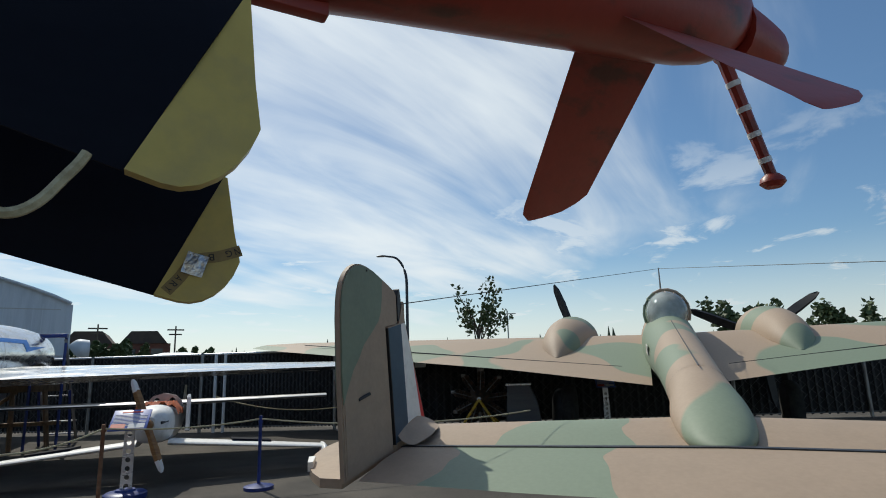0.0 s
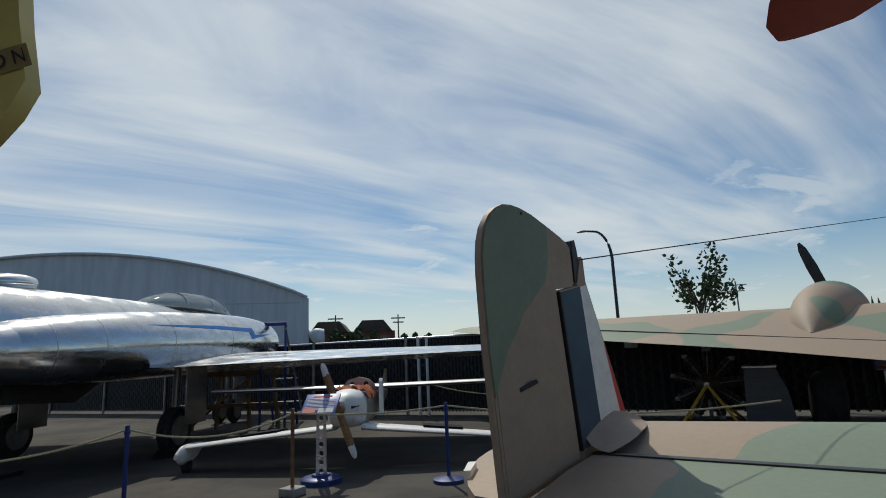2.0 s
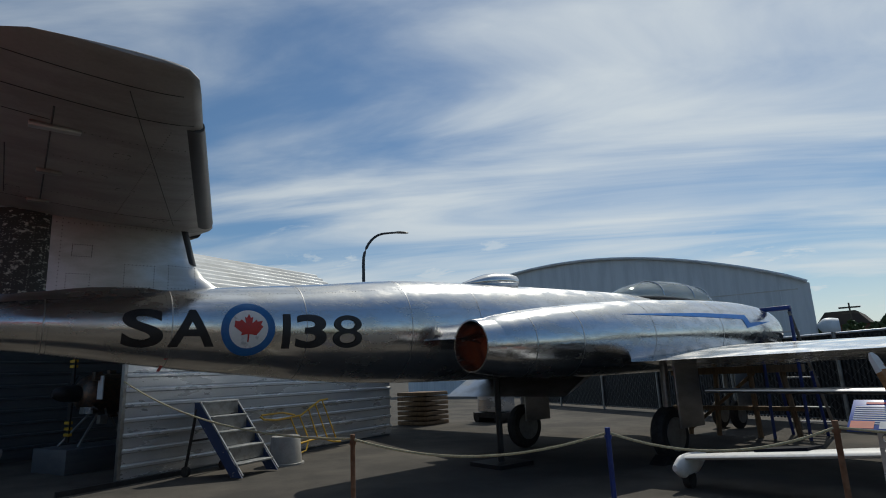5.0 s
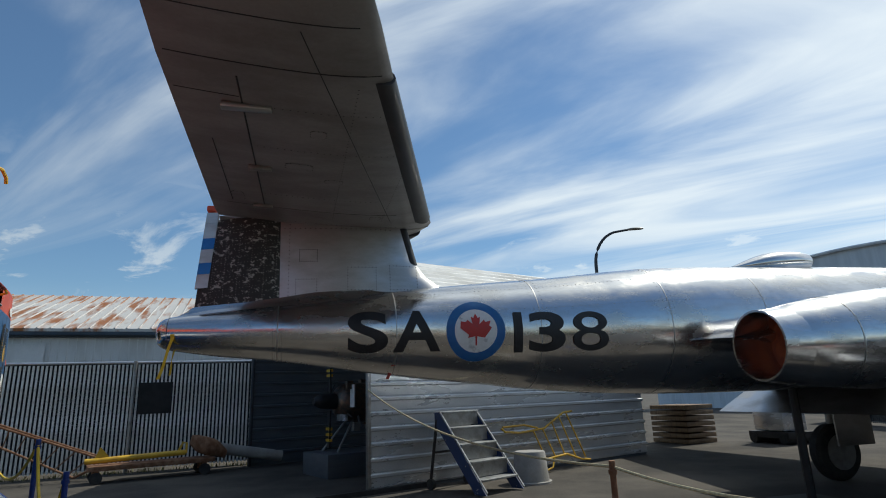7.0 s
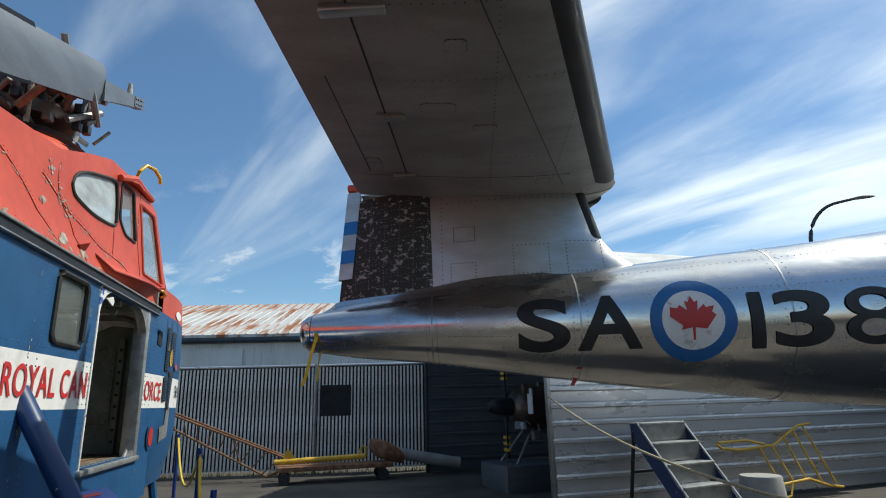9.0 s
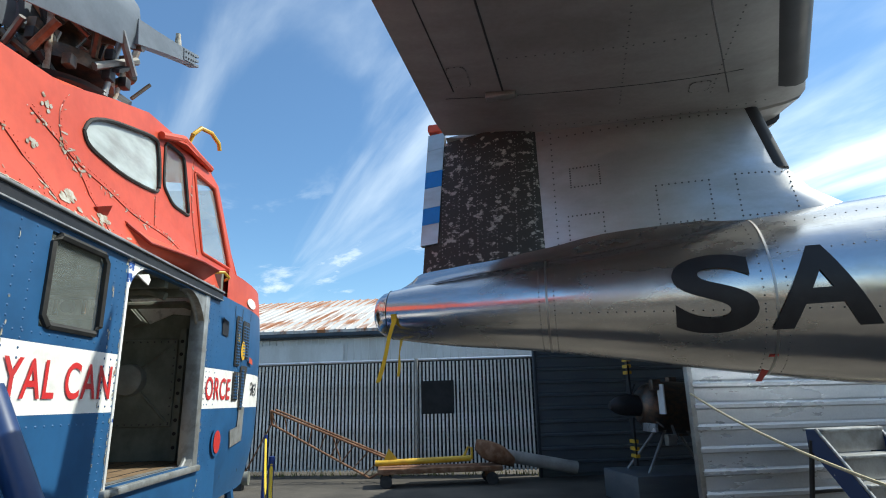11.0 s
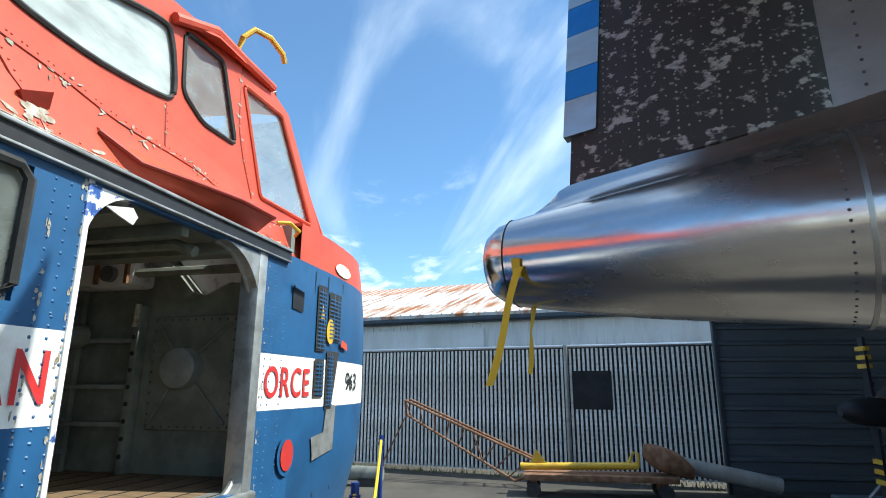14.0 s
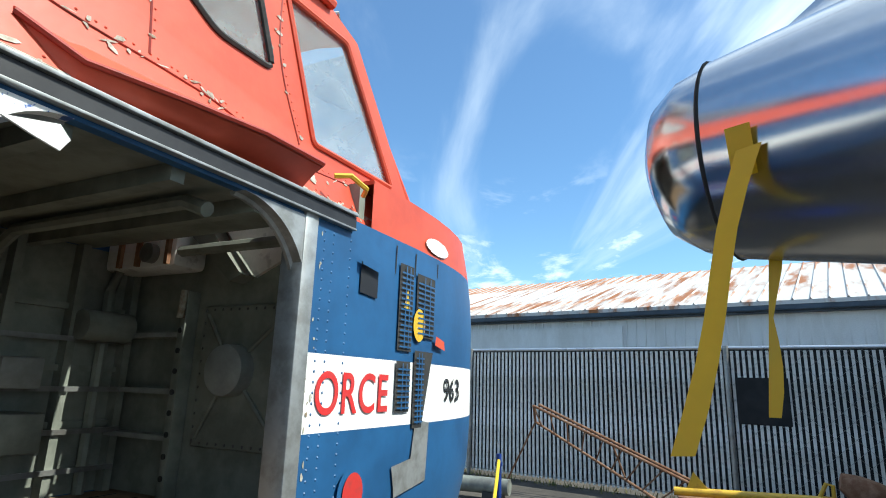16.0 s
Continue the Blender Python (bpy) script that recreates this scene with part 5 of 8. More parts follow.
part("belly_pan", bridge(bmesh.new(), [nose_row(0.80), [(2.35 + (x - 2.35) * 0.7, y * 0.7, 0.66) for x, y, z in nose_row(0.8)]], False, (False, True)), "blue", heli)


def nose_lat(s, z):
    row = nose_row(z, 80)
    best = min(row[:41], key=lambda p: abs(p[0] - s))
    return -best[1]


def nose_plate(name, pts, mat, off=0.008, lab="", step=0.04):
    bm = bmesh.new()
    bm.faces.new([bm.verts.new((s, 0, z)) for s, z in pts])
    bmesh.ops.triangulate(bm, faces=bm.faces)
    for k in range(60):
        x = 1.9 + k * 0.05
        bmesh.ops.bisect_plane(bm, geom=bm.verts[:] + bm.edges[:] + bm.faces[:], plane_co=(x, 0, 0), plane_no=(1, 0, 0))
    for v in bm.verts:
        v.co.y = -((nose_lat(v.co.x, v.co.z) if v.co.x > 2.36 else W) + off)
    return part(name, bm, mat, heli, lab)


nose_plate("grille", [(2.62, 1.85), (2.76, 1.85), (2.76, 2.28), (2.62, 2.28)], "rubber", lab="dark perforated cooling grille")
nose_plate("grille", [(2.80, 1.93), (3.02, 1.93), (3.02, 2.26), (2.80, 2.26)], "rubber")
nose_plate("grille", [(2.62, 1.56), (2.76, 1.56), (2.76, 1.80), (2.62, 1.80)], "rubber")
nose_plate("grille", [(2.80, 1.48), (2.90, 1.48), (3.02, 1.86), (2.80, 1.86)], "rubber", lab="grille torn into a slanting edge")
for a0, a1, z0, z1 in ((2.63, 2.75, 1.86, 2.27), (2.81, 3.01, 1.94, 2.25), (2.63, 2.75, 1.57, 1.79), (2.81, 2.90, 1.50, 1.85)):
    for k in range(int((z1 - z0) / 0.026)):
        z = z0 + 0.006 + k * 0.026
        nose_plate("louvre", [(a0, z), (a1, z), (a1, z + 0.008), (a0, z + 0.008)], "blue", 0.016)
    for s in (a0 + (a1 - a0) * 0.33, a0 + (a1 - a0) * 0.67):
        nose_plate("louvre_bar", [(s - 0.004, z0), (s + 0.004, z0), (s + 0.004, z1), (s - 0.004, z1)], "blue", 0.018)
nose_plate("repair_patch", [(2.66, 1.18), (2.98, 1.22), (3.0, 1.50), (2.84, 1.52), (2.8, 1.34), (2.62, 1.32)], "galv_dull", lab="bare metal repair patch")
nose_plate("intake_slot", [(2.28, 2.08), (2.42, 2.07), (2.42, 2.20), (2.28, 2.22)], "black", lab="small black vent slot")
nose_plate("vent_flap", [(2.26, 2.20), (2.43, 2.18), (2.43, 2.22), (2.26, 2.25)], "blue", off=0.03)
nose_plate("warning_triangle", [(2.66, 2.06), (2.73, 2.06), (2.695, 2.16)], "yellow", off=0.012)
c = (2.83, 1.99)
nose_plate("yellow_disc", [(c[0] + 0.065 * math.cos(2 * math.pi * k / 20), c[1] + 0.085 * math.sin(2 * math.pi * k / 20)) for k in range(20)], "yellow", off=0.014, lab="round yellow cap")
nose_plate("latch", [(3.02, 1.90), (3.16, 1.88), (3.15, 1.93), (3.03, 1.95)], "red", off=0.02)
c = (2.30, 1.25)
nose_plate("port_ring", [(c[0] + 0.10 * math.cos(2 * math.pi * k / 20), c[1] + 0.11 * math.sin(2 * math.pi * k / 20)) for k in range(20)], "blue", off=0.016)
nose_plate("port_cover", [(c[0] + 0.072 * math.cos(2 * math.pi * k / 20), c[1] + 0.085 * math.sin(2 * math.pi * k / 20)) for k in range(20)], "leaf_red", off=0.022, lab="faded red round cover")
nose_plate("white_oval", [(3.05 + 0.16 * math.cos(2 * math.pi * k / 20), 2.45 + 0.045 * math.sin(2 * math.pi * k / 20)) for k in range(20)], "white", off=0.008)
for s in (2.58, 2.78, 3.06):
    nose_plate("panel_joint", [(s, 0.95), (s + 0.012, 0.95), (s + 0.012, 2.36), (s, 2.36)], "black", off=0.003)


# lettering on the white band
def band_text(text, s_left, width, z, h, mat, lab):
    """The side is read from the camera's side: forward is to the right there."""
    bm = fit_width(letters(text, 0.3, 1.1, 0.004), width, h)
    for v in bm.verts:
        s = s_left + v.co.x
        v.co = ((s, -((nose_lat(s, z + 0.1) if s > 2.36 else W) + 0.006), z + v.co.z))
    part("lettering", bm, mat, heli, lab)


band_text("ROYAL CAN", -0.33, 1.05, 1.565, 0.17, "lettering_red", "red letters ROYAL CAN")
band_text("ORCE", 2.03, 0.53, 1.565, 0.17, "lettering_red", "red letters ORCE")
band_text("963", 3.20, 0.26, 1.60, 0.13, "black", "black numbers 963")


# cockpit: sloping sides with window openings
def lean(z):
    return W - 0.03 - min(max(0.0, z - 2.40), 0.22) * 0.40 - max(0.0, z - 2.62) * 0.03


def holed(outline, holes, lat_of, th, sgn):
    bm = bmesh.new()
    for loop in (outline, *holes):
        vs = [bm.verts.new((s, 0, z)) for s, z in loop]
        for a, b in zip(vs, vs[1:] + vs[:1]):
            bm.edges.new((a, b))
    bmesh.ops.triangle_fill(bm, edges=bm.edges[:], use_beauty=True, normal=(0, 1, 0))
    bmesh.ops.bisect_plane(bm, geom=bm.verts[:] + bm.edges[:] + bm.faces[:], plane_co=(0, 0, 2.62), plane_no=(0, 0, 1))
    ext = bmesh.ops.extrude_face_region(bm, geom=bm.faces[:])
    for v in bm.verts:
        v.co.y = -sgn * lat_of(v.co.z)
    for v in (g for g in ext["geom"] if isinstance(g, bmesh.types.BMVert)):
        v.co.y = -sgn * (lat_of(v.co.z) - th)
    return bm


def rounded(pts, r=0.06, n=4):
    out = []
    m = len(pts)
    for i in range(m):
        p0, p1, p2 = Vector(pts[i - 1]), Vector(pts[i]), Vector(pts[(i + 1) % m])
        a, b = p1 + (p0 - p1).normalized() * r, p1 + (p2 - p1).normalized() * r
        for k in range(n + 1):
            t = k / n
            out.append(tuple((1 - t) ** 2 * a + 2 * t * (1 - t) * p1 + t * t * b))
    return out


side_out = [(-2.6, 2.40), (3.06, 2.40), (2.88, 2.66), (2.33, 3.37), (1.98, 3.47), (1.05, 3.40), (0.62, 3.26), (0.2, 3.10), (-0.6, 3.0), (-2.6, 2.85)]
oval = [(0.40, 2.945), (0.45, 3.03), (0.62, 3.115), (0.90, 3.20), (1.14, 3.26), (1.215, 3.22), (1.262, 3.02), (1.25, 2.93), (1.16, 2.895), (0.85, 2.862), (0.60, 2.868), (0.45, 2.89)]
oval = [tuple(r) for r in smooth_rows(oval + [oval[0]], 3)[:-1]]
win2 = rounded([(1.30, 3.31), (1.61, 3.33), (1.765, 2.91), (1.48, 2.905), (1.32, 2.99)], 0.05)
shield = rounded([(1.81, 3.30), (2.24, 3.32), (2.69, 2.71), (2.04, 2.70)], 0.03)
for sgn in (1, -1):
    part("cockpit_side", holed(side_out, [oval, win2, shield], lean, 0.035, sgn), "red_worn", heli, "flaking orange-red cockpit side")
    for loop, mat, lab in ((oval, "glass_fog", "milky fogged oval window"), (win2, "glass", "cockpit side window"), (shield, "glass", "large side windscreen pane")):
        bm = bmesh.new()
        bm.faces.new([bm.verts.new((s, -sgn * (lean(z) - 0.012), z)) for s, z in loop])
        pane = part("cockpit_window", bm, mat, heli, lab)
        pane.visible_shadow = False
        part("frame", tube(bmesh.new(), [(s, -sgn * (lean(z) + 0.002), z) for s, z in loop + loop[:1]], 0.013, 6), "rubber" if mat != "glass" or loop is win2 else "red", pane)
    # raised lip over the door
    rows = [(0.86, 2.60, 2.585, 0.01), (1.00, 2.59, 2.50, 0.06), (1.25, 2.60, 2.50, 0.13), (1.55, 2.62, 2.515, 0.17), (1.86, 2.60, 2.52, 0.17), (1.90, 2.59, 2.52, 0.10)]
    lip = part("door_lip", bridge(bmesh.new(), [[(s, -sgn * (lean(z1) - 0.02), z1), (s, -sgn * (lean(z0) + d), z0), (s, -sgn * (lean(z0) + d - 0.01), z0 - 0.022), (s, -sgn * (lean(2.44) - 0.01), 2.425)] for s, z1, z0, d in rows]), "red_worn", heli, "dented red lip above the door")
    part("lip_edge", tube(bmesh.new(), [(s, -sgn * (lean(z0) + d + 0.002), z0 - 0.012) for s, z1, z0, d in rows], 0.010, 6), "red_tail", lip)
part("cockpit_roof", bridge(bmesh.new(), [[(s, -(lean(z) - 0.02), z), (s, -lean(z) * 0.6, z + 0.05), (s, 0, z + 0.07), (s, lean(z) * 0.6, z + 0.05), (s, lean(z) - 0.02, z)] for s, z in ((-2.6, 2.84), (-0.6, 2.99), (0.2, 3.09), (0.62, 3.25), (1.05, 3.39), (1.98, 3.46), (2.33, 3.36))], False, (False, False)), "red", heli, "red cockpit roof")
wind = part("windscreen", bridge(bmesh.new(), [[(2.36, y, 3.35), (2.88, y * 1.15, 2.68)] for y in (-0.56, -0.2, 0.2, 0.56)], False, (False, False)), "glass", heli, "sloping front windscreen")
wind.visible_shadow = False
for y in (-0.57, 0.0, 0.57):
    part("frame", rod((2.37, y, 3.35), (2.90, y * 1.14, 2.66), r=0.022), "red", wind)
SEAMS = [[(0.0, 2.86), (0.25, 2.785), (0.43, 2.742), (0.67, 2.713), (0.97, 2.665), (1.31, 2.655), (1.54, 2.637), (1.87, 2.56)], [(0.22, 3.02), (0.20, 2.94), (0.22, 2.85), (0.27, 2.77)], [(0.27, 2.77), (0.42, 2.70), (0.53, 2.60), (0.60, 2.50), (0.63, 2.42)],
         [(-0.9, 2.47), (0.0, 2.455), (1.0, 2.45), (2.0, 2.45), (2.9, 2.45)], [(1.22, 2.88), (1.23, 2.78), (1.24, 2.68)], [(1.79, 3.40), (1.80, 3.0), (1.95, 2.66)], [(1.93, 2.56), (2.4, 2.60), (2.86, 2.62)], [(-0.9, 2.90), (-0.4, 2.80), (0.0, 2.62), (0.2, 2.46)]]


def skin_point(s, z, off):
    return Vector((s, -(lean(z) + off), z))


rs = random.Random(31)
spots, chip_bm = [], bmesh.new()
for i, line in enumerate(SEAMS):
    fine_line = smooth_rows(line, 12)
    part("skin_seam", tube(bmesh.new(), [skin_point(s, z, 0.0) for s, z in fine_line], 0.0045, 5), "red_tail" if i != 3 else "chip", heli)
    length = sum(math.dist(a, b) for a, b in zip(fine_line, fine_line[1:]))
    for k in range(int(length / 0.035)):
        s, z = fine_line[min(int(k * 0.035 / length * (len(fine_line) - 1)), len(fine_line) - 1)]
        spots.append(skin_point(s + 0.012, z + 0.022, 0.001))
    for k in range(int(length * (34 if i in (0, 1, 2, 3) else 14))):
        s, z = fine_line[rs.randrange(len(fine_line))]
        s, z = s + rs.gauss(0, 0.02), z + rs.gauss(0.0, 0.016)
        w2, h2, turn = rs.uniform(0.004, 0.024) * rs.choice((0.6, 1, 1.6)), rs.uniform(0.003, 0.012), rs.uniform(-0.6, 0.6)
        ring = []
        for q2 in range(7):
            a, r2 = 2 * math.pi * q2 / 7, rs.uniform(0.5, 1.25)
            u, v = w2 * r2 * math.cos(a), h2 * r2 * math.sin(a)
            ring.append(chip_bm.verts.new(skin_point(s + u * math.cos(turn) - v * math.sin(turn), z + u * math.sin(turn) + v * math.cos(turn), 0.0035)))
        chip_bm.faces.new(ring)
for s0, z0, n2, r2 in ((0.60, 2.50, 12, 0.03), (0.30, 2.52, 14, 0.035), (1.45, 2.43, 8, 0.03), (0.05, 2.72, 8, 0.02), (1.72, 2.585, 5, 0.012), (2.02, 2.52, 6, 0.02), (0.1, 2.93, 8, 0.02)):
    for k in range(n2):
        s, z = s0 + rs.gauss(0, r2), z0 + rs.gauss(0, r2)
        ring = [chip_bm.verts.new(skin_point(s + rs.uniform(0.5, 1.2) * r2 * 0.7 * math.cos(2 * math.pi * q2 / 9), z + rs.uniform(0.5, 1.2) * r2 * 0.6 * math.sin(2 * math.pi * q2 / 9), 0.004 + 0.0001 * k)) for q2 in range(9)]
        chip_bm.faces.new(ring)
tagged(part("paint_chips", chip_bm, "chip", heli, "pale primer showing where red paint has flaked", smooth=False), kind="stuff")
tagged(part("cockpit_rivets", dots(spots, [(0, -1, 0)] * len(spots), 0.006), "red_worn", heli, smooth=False), kind="stuff")
part("step_bracket", slab([(0.52, -(lean(2.60) + 0.03), 2.56), (0.62, -(lean(2.60) + 0.05), 2.60), (0.64, -(lean(2.6) + 0.02), 2.55), (0.56, -(lean(2.6) + 0.01), 2.52)], 0.02, (0, 1, 0)), "red_tail", heli, "small dark red step bracket")
part("instrument_hood", body([(2.15, 0, 2.70, 0.3, 0.05), (2.4, 0, 2.72, 0.45, 0.12), (2.7, 0, 2.68, 0.4, 0.06)], n=20), "primer", heli, "grey instrument hood")
part("pilot_seat", cube(1.1, 1.5, -0.55, -0.15, 2.45, 3.0, 0.04), "primer", heli)
part("pilot_seat", cube(1.1, 1.5, 0.15, 0.55, 2.45, 3.0, 0.04), "primer", heli)
part("eyebrow", tube(bmesh.new(), [(1.20, -(lean(3.3) + 0.02), 3.31), (1.45, -(lean(3.4) + 0.06), 3.40), (1.75, -(lean(3.4) + 0.03), 3.42), (2.1, -(lean(3.4) + 0.01), 3.44)], 0.028, 8), "red", heli, "red eyebrow rail above the windows")
part("rain_deflector", slab([(1.20, -lean(3.3), 3.33), (1.45, -(lean(3.4) + 0.09), 3.36), (1.75, -(lean(3.4) + 0.05), 3.40), (1.75, -lean(3.42), 3.42), (1.2, -lean(3.3) + 0.05, 3.37)], 0.012, (0, 0, 1)), "red", heli)
part("pitot_hook", tube(bmesh.new(), [(1.80, -0.56, 3.44), (1.82, -0.60, 3.62), (1.87, -0.64, 3.70), (1.98, -0.68, 3.71), (2.10, -0.70, 3.67), (2.13, -0.70, 3.62)], 0.018, 8), "yellow", heli, "yellow hooked pitot tube")
part("grab_loop", tube(bmesh.new(), [(2.12, -0.60, 3.42), (2.18, -0.62, 3.46), (2.24, -0.60, 3.40)], 0.008, 6), "steel", heli)
part("hand_hold", tube(bmesh.new(), [(2.05, -W - 0.0, 2.54), (2.10, -W - 0.05, 2.55), (2.22, -W - 0.05, 2.53), (2.27, -W, 2.52)], 0.012, 6), "yellow", heli)
# rotor head
hub = part("rotor_mast", rod((1.05, 0, 3.2), (1.05, 0, 4.2), r=0.10, n=14), "oily", heli, "oily rotor mast")
part("swash_plate", bridge(bmesh.new(), [[(1.05 + r * math.cos(2 * math.pi * k / 20), r * math.sin(2 * math.pi * k / 20), z) for k in range(20)] for z, r in ((3.62, 0.2), (3.64, 0.34), (3.74, 0.34), (3.76, 0.18))]), "oily", hub)
part("hub_plate", bridge(bmesh.new(), [[(1.05 + r * math.cos(2 * math.pi * k / 20), r * math.sin(2 * math.pi * k / 20), z) for k in range(20)] for z, r in ((3.98, 0.2), (4.0, 0.30), (4.13, 0.30), (4.16, 0.2))]), "oily", hub)
part("gearbox_dome", body([(0.1, 0, 3.15, 0.1, 0.05), (0.5, 0, 3.24, 0.36, 0.18), (1.0, 0, 3.38, 0.42, 0.16), (1.5, 0, 3.42, 0.34, 0.12), (1.8, 0, 3.42, 0.1, 0.05)], n=20), "red_worn", heli)
rs = random.Random(4)
for k in range(60):
    a = rs.uniform(0, 6.28)
    r = rs.uniform(0.14, 0.55)
    z = rs.uniform(3.45, 4.05)
    b = a + rs.uniform(-0.7, 0.7)
    part("control_rod", rod((1.05 + r * math.cos(a), r * math.sin(a), z), (1.05 + (r + 0.1) * math.cos(b), (r + 0.1) * math.sin(b), z + rs.uniform(0.08, 0.3)), r=rs.uniform(0.010, 0.03), n=7), rs.choice(["oily", "oily", "steel", "rust", "black"]), hub)
for k in range(22):
    a = 2 * math.pi * k / 11
    x, y, z = 1.05 + (0.30 + 0.2 * rs.random()) * math.cos(a), 0.38 * math.sin(a), 3.48 + 0.55 * rs.random()
    part("linkage_block", cube(x - 0.035, x + 0.035, y - 0.03, y + 0.03, z - 0.035, z + 0.045, 0.010), rs.choice(["oily", "black", "oily", "steel"]), hub)


for a in range(6):
    t = 2 * math.pi * a / 6 + 0.4
    x, y = math.cos(t), math.sin(t)
    part("pitch_link", rod((1.05 + 0.30 * x, 0.34 * y, 3.40), (1.05 + 0.40 * x, 0.42 * y, 3.92), r=0.020, n=10), "chip" if a % 2 else "steel", hub, "slim pitch link with worn paint" if a == 0 else "")
    part("link_fork", cube(-0.030, 0.030, -0.022, 0.022, -0.07, 0.07, 0.008, Matrix.Translation((1.05 + 0.31 * x, 0.35 * y, 3.47))), "steel", hub)
    part("damper", rod((1.05 + 0.20 * x, 0.2 * y, 3.98), (1.05 + 0.52 * x - 0.1 * y, 0.52 * y + 0.1 * x, 3.93), r=0.045, n=12), "oily", hub)
    part("scissor_arm", slab([(1.05 + q2 * x - w2 * y, q2 * y + w2 * x, z) for q2, w2, z in ((0.18, -0.03, 3.74), (0.46, -0.02, 3.66), (0.50, 0.02, 3.70), (0.20, 0.03, 3.80))], 0.03, (0, 0, 1)), "black", hub)
part("boot_ring", bridge(bmesh.new(), [[(1.05 + r * math.cos(2 * math.pi * k / 24), r * math.sin(2 * math.pi * k / 24), z) for k in range(24)] for z, r in ((3.36, 0.44), (3.40, 0.46), (3.43, 0.40), (3.46, 0.43), (3.49, 0.36), (3.52, 0.38), (3.55, 0.28))]), "black", hub, "ribbed black rubber boot")


def rotor_blade(path, chord_dir, chord, slant, root_mat, blade_mat, label):
    """A folded main blade along a drooping path from its root fitting to its painted tip; the upper edge ends first."""
    pts = [Vector(r) for r in smooth_rows([tuple(p) for p in path], 4)]
    dist = [0.0]
    for a, b in zip(pts, pts[1:]):
        dist.append(dist[-1] + (b - a).length)
    L = dist[-1]

    def at(t):
        for a, b, u, v in zip(pts, pts[1:], dist, dist[1:]):
            if t <= v or v == L:
                return a + (b - a) * ((t - u) / (v - u))

    d = (pts[-1] - pts[-2]).normalized()
    c = Vector(chord_dir)
    c = (c - d * c.dot(d)).normalized()
    n = d.cross(c)
    th = 0.05

    def section(t, lo, hi, k=1.0):
        p = at(t)
        return [p + c * chord * (lo + (hi - lo) * u) + n * th * 0.5 * w * k for u, w in ((0, 0.1), (0.12, 0.75), (0.35, 1.0), (0.7, 0.7), (1, 0.12), (1, -0.12), (0.7, -0.7), (0.35, -1.0), (0.12, -0.75), (0, -0.1))]

    def sheared(t, k=1.0):
        """A section whose lower edge lies further from the tip by the slant of the paint."""
        out = []
        for u, w in ((0, 0.1), (0.12, 0.75), (0.35, 1.0), (0.7, 0.7), (1, 0.12), (1, -0.12), (0.7, -0.7), (0.35, -1.0), (0.12, -0.75), (0, -0.1)):
            out.append(at(max(0, t - slant * u)) + c * chord * (u - 0.5) + n * th * 0.5 * w * k)
        return out

    mid = part("rotor_blade", bridge(bmesh.new(), [section(t, -0.5, 0.5) for t in (1.4, L * 0.4, L * 0.6, L * 0.8)] + [sheared(L - 0.12)]), blade_mat, heli, label)
    tip = [(L - 0.11, -0.5), (L - 0.04, -0.1), (L, 0.1)] + [(L - 0.12 + 0.12 * math.cos(radians(a)), 0.1 + 0.40 * math.sin(radians(a))) for a in (15, 30, 45, 60, 75, 90)] + [(L - 0.12 - slant, 0.5), (L - 0.12, -0.5)]
    part("blade_tip", slab([at(min(max(t, 0), L)) + c * chord * q2 for t, q2 in tip], th * 0.62, n), "yellow_tip", mid, "chipped yellow painted blade tip")
    part("root_sleeve", bridge(bmesh.new(), [section(0.27, -0.40, 0.40, 1.3), section(0.30, -0.42, 0.42, 1.7), section(1.45, -0.45, 0.45, 1.7), section(2.6, -0.5, 0.5, 1.3)]), root_mat, mid, "slate grey blade root sleeve")
    d0 = (pts[1] - pts[0]).normalized()
    arm = part("root_spar", bridge(bmesh.new(), [[at(0) + d0 * t + c * (o + a * w) + n * b * 0.045 for a, b in ((-1, -1), (1, -1), (1, 1), (-1, 1))] for t, o, w in ((-0.62, 0.035, 0.048), (-0.30, 0.04, 0.055), (0.0, 0.045, 0.066), (0.32, 0.05, 0.085))]), root_mat, mid, "tapered root arm with a bolted plate")
    part("bolt_plate", bridge(bmesh.new(), [[at(0) + d0 * t + c * (0.037 + a * 0.045) + n * b * 0.052 for a, b in ((-1, -1), (1, -1), (1, 1), (-1, 1))] for t in (-0.60, -0.40)]), root_mat, arm)
    for t in (-0.57, -0.53, -0.48, -0.43):
        for o in (0.015, 0.06):
            p = at(0) + d0 * t + c * o
            part("bolt", rod(p - n * 0.058, p + n * 0.058, r=0.008, n=8), "black", arm)
    for o in (-0.005, 0.035, 0.075):
        part("root_lug", bridge(bmesh.new(), [[at(0) + d0 * t + c * (o + a * 0.011) + n * b * 0.04 for a, b in ((-1, -1), (1, -1), (1, 1), (-1, 1))] for t in (-0.72, -0.60)]), root_mat, arm)
    p = at(0) - d0 * 0.40 - c * 0.02
    part("grease_cap", rod(p, p - c * 0.05, p - c * 0.055, p - c * 0.10, r=0.026, n=10, r_end=0.018), "chip", arm, "pale filler cap")
    return mid, at, c, n, L


b1, at1, c1, n1, L1 = rotor_blade([(1.26, -0.50, 4.13), (-1.5, -0.50, 3.07), (-3.8, -0.38, 2.36), (-5.51, -0.26, 1.865)], (0.0, 0.06, -1.0), 0.385, 0.06, "grey_blade", "blade", "folded dark rotor blade drooping over the tail boom")
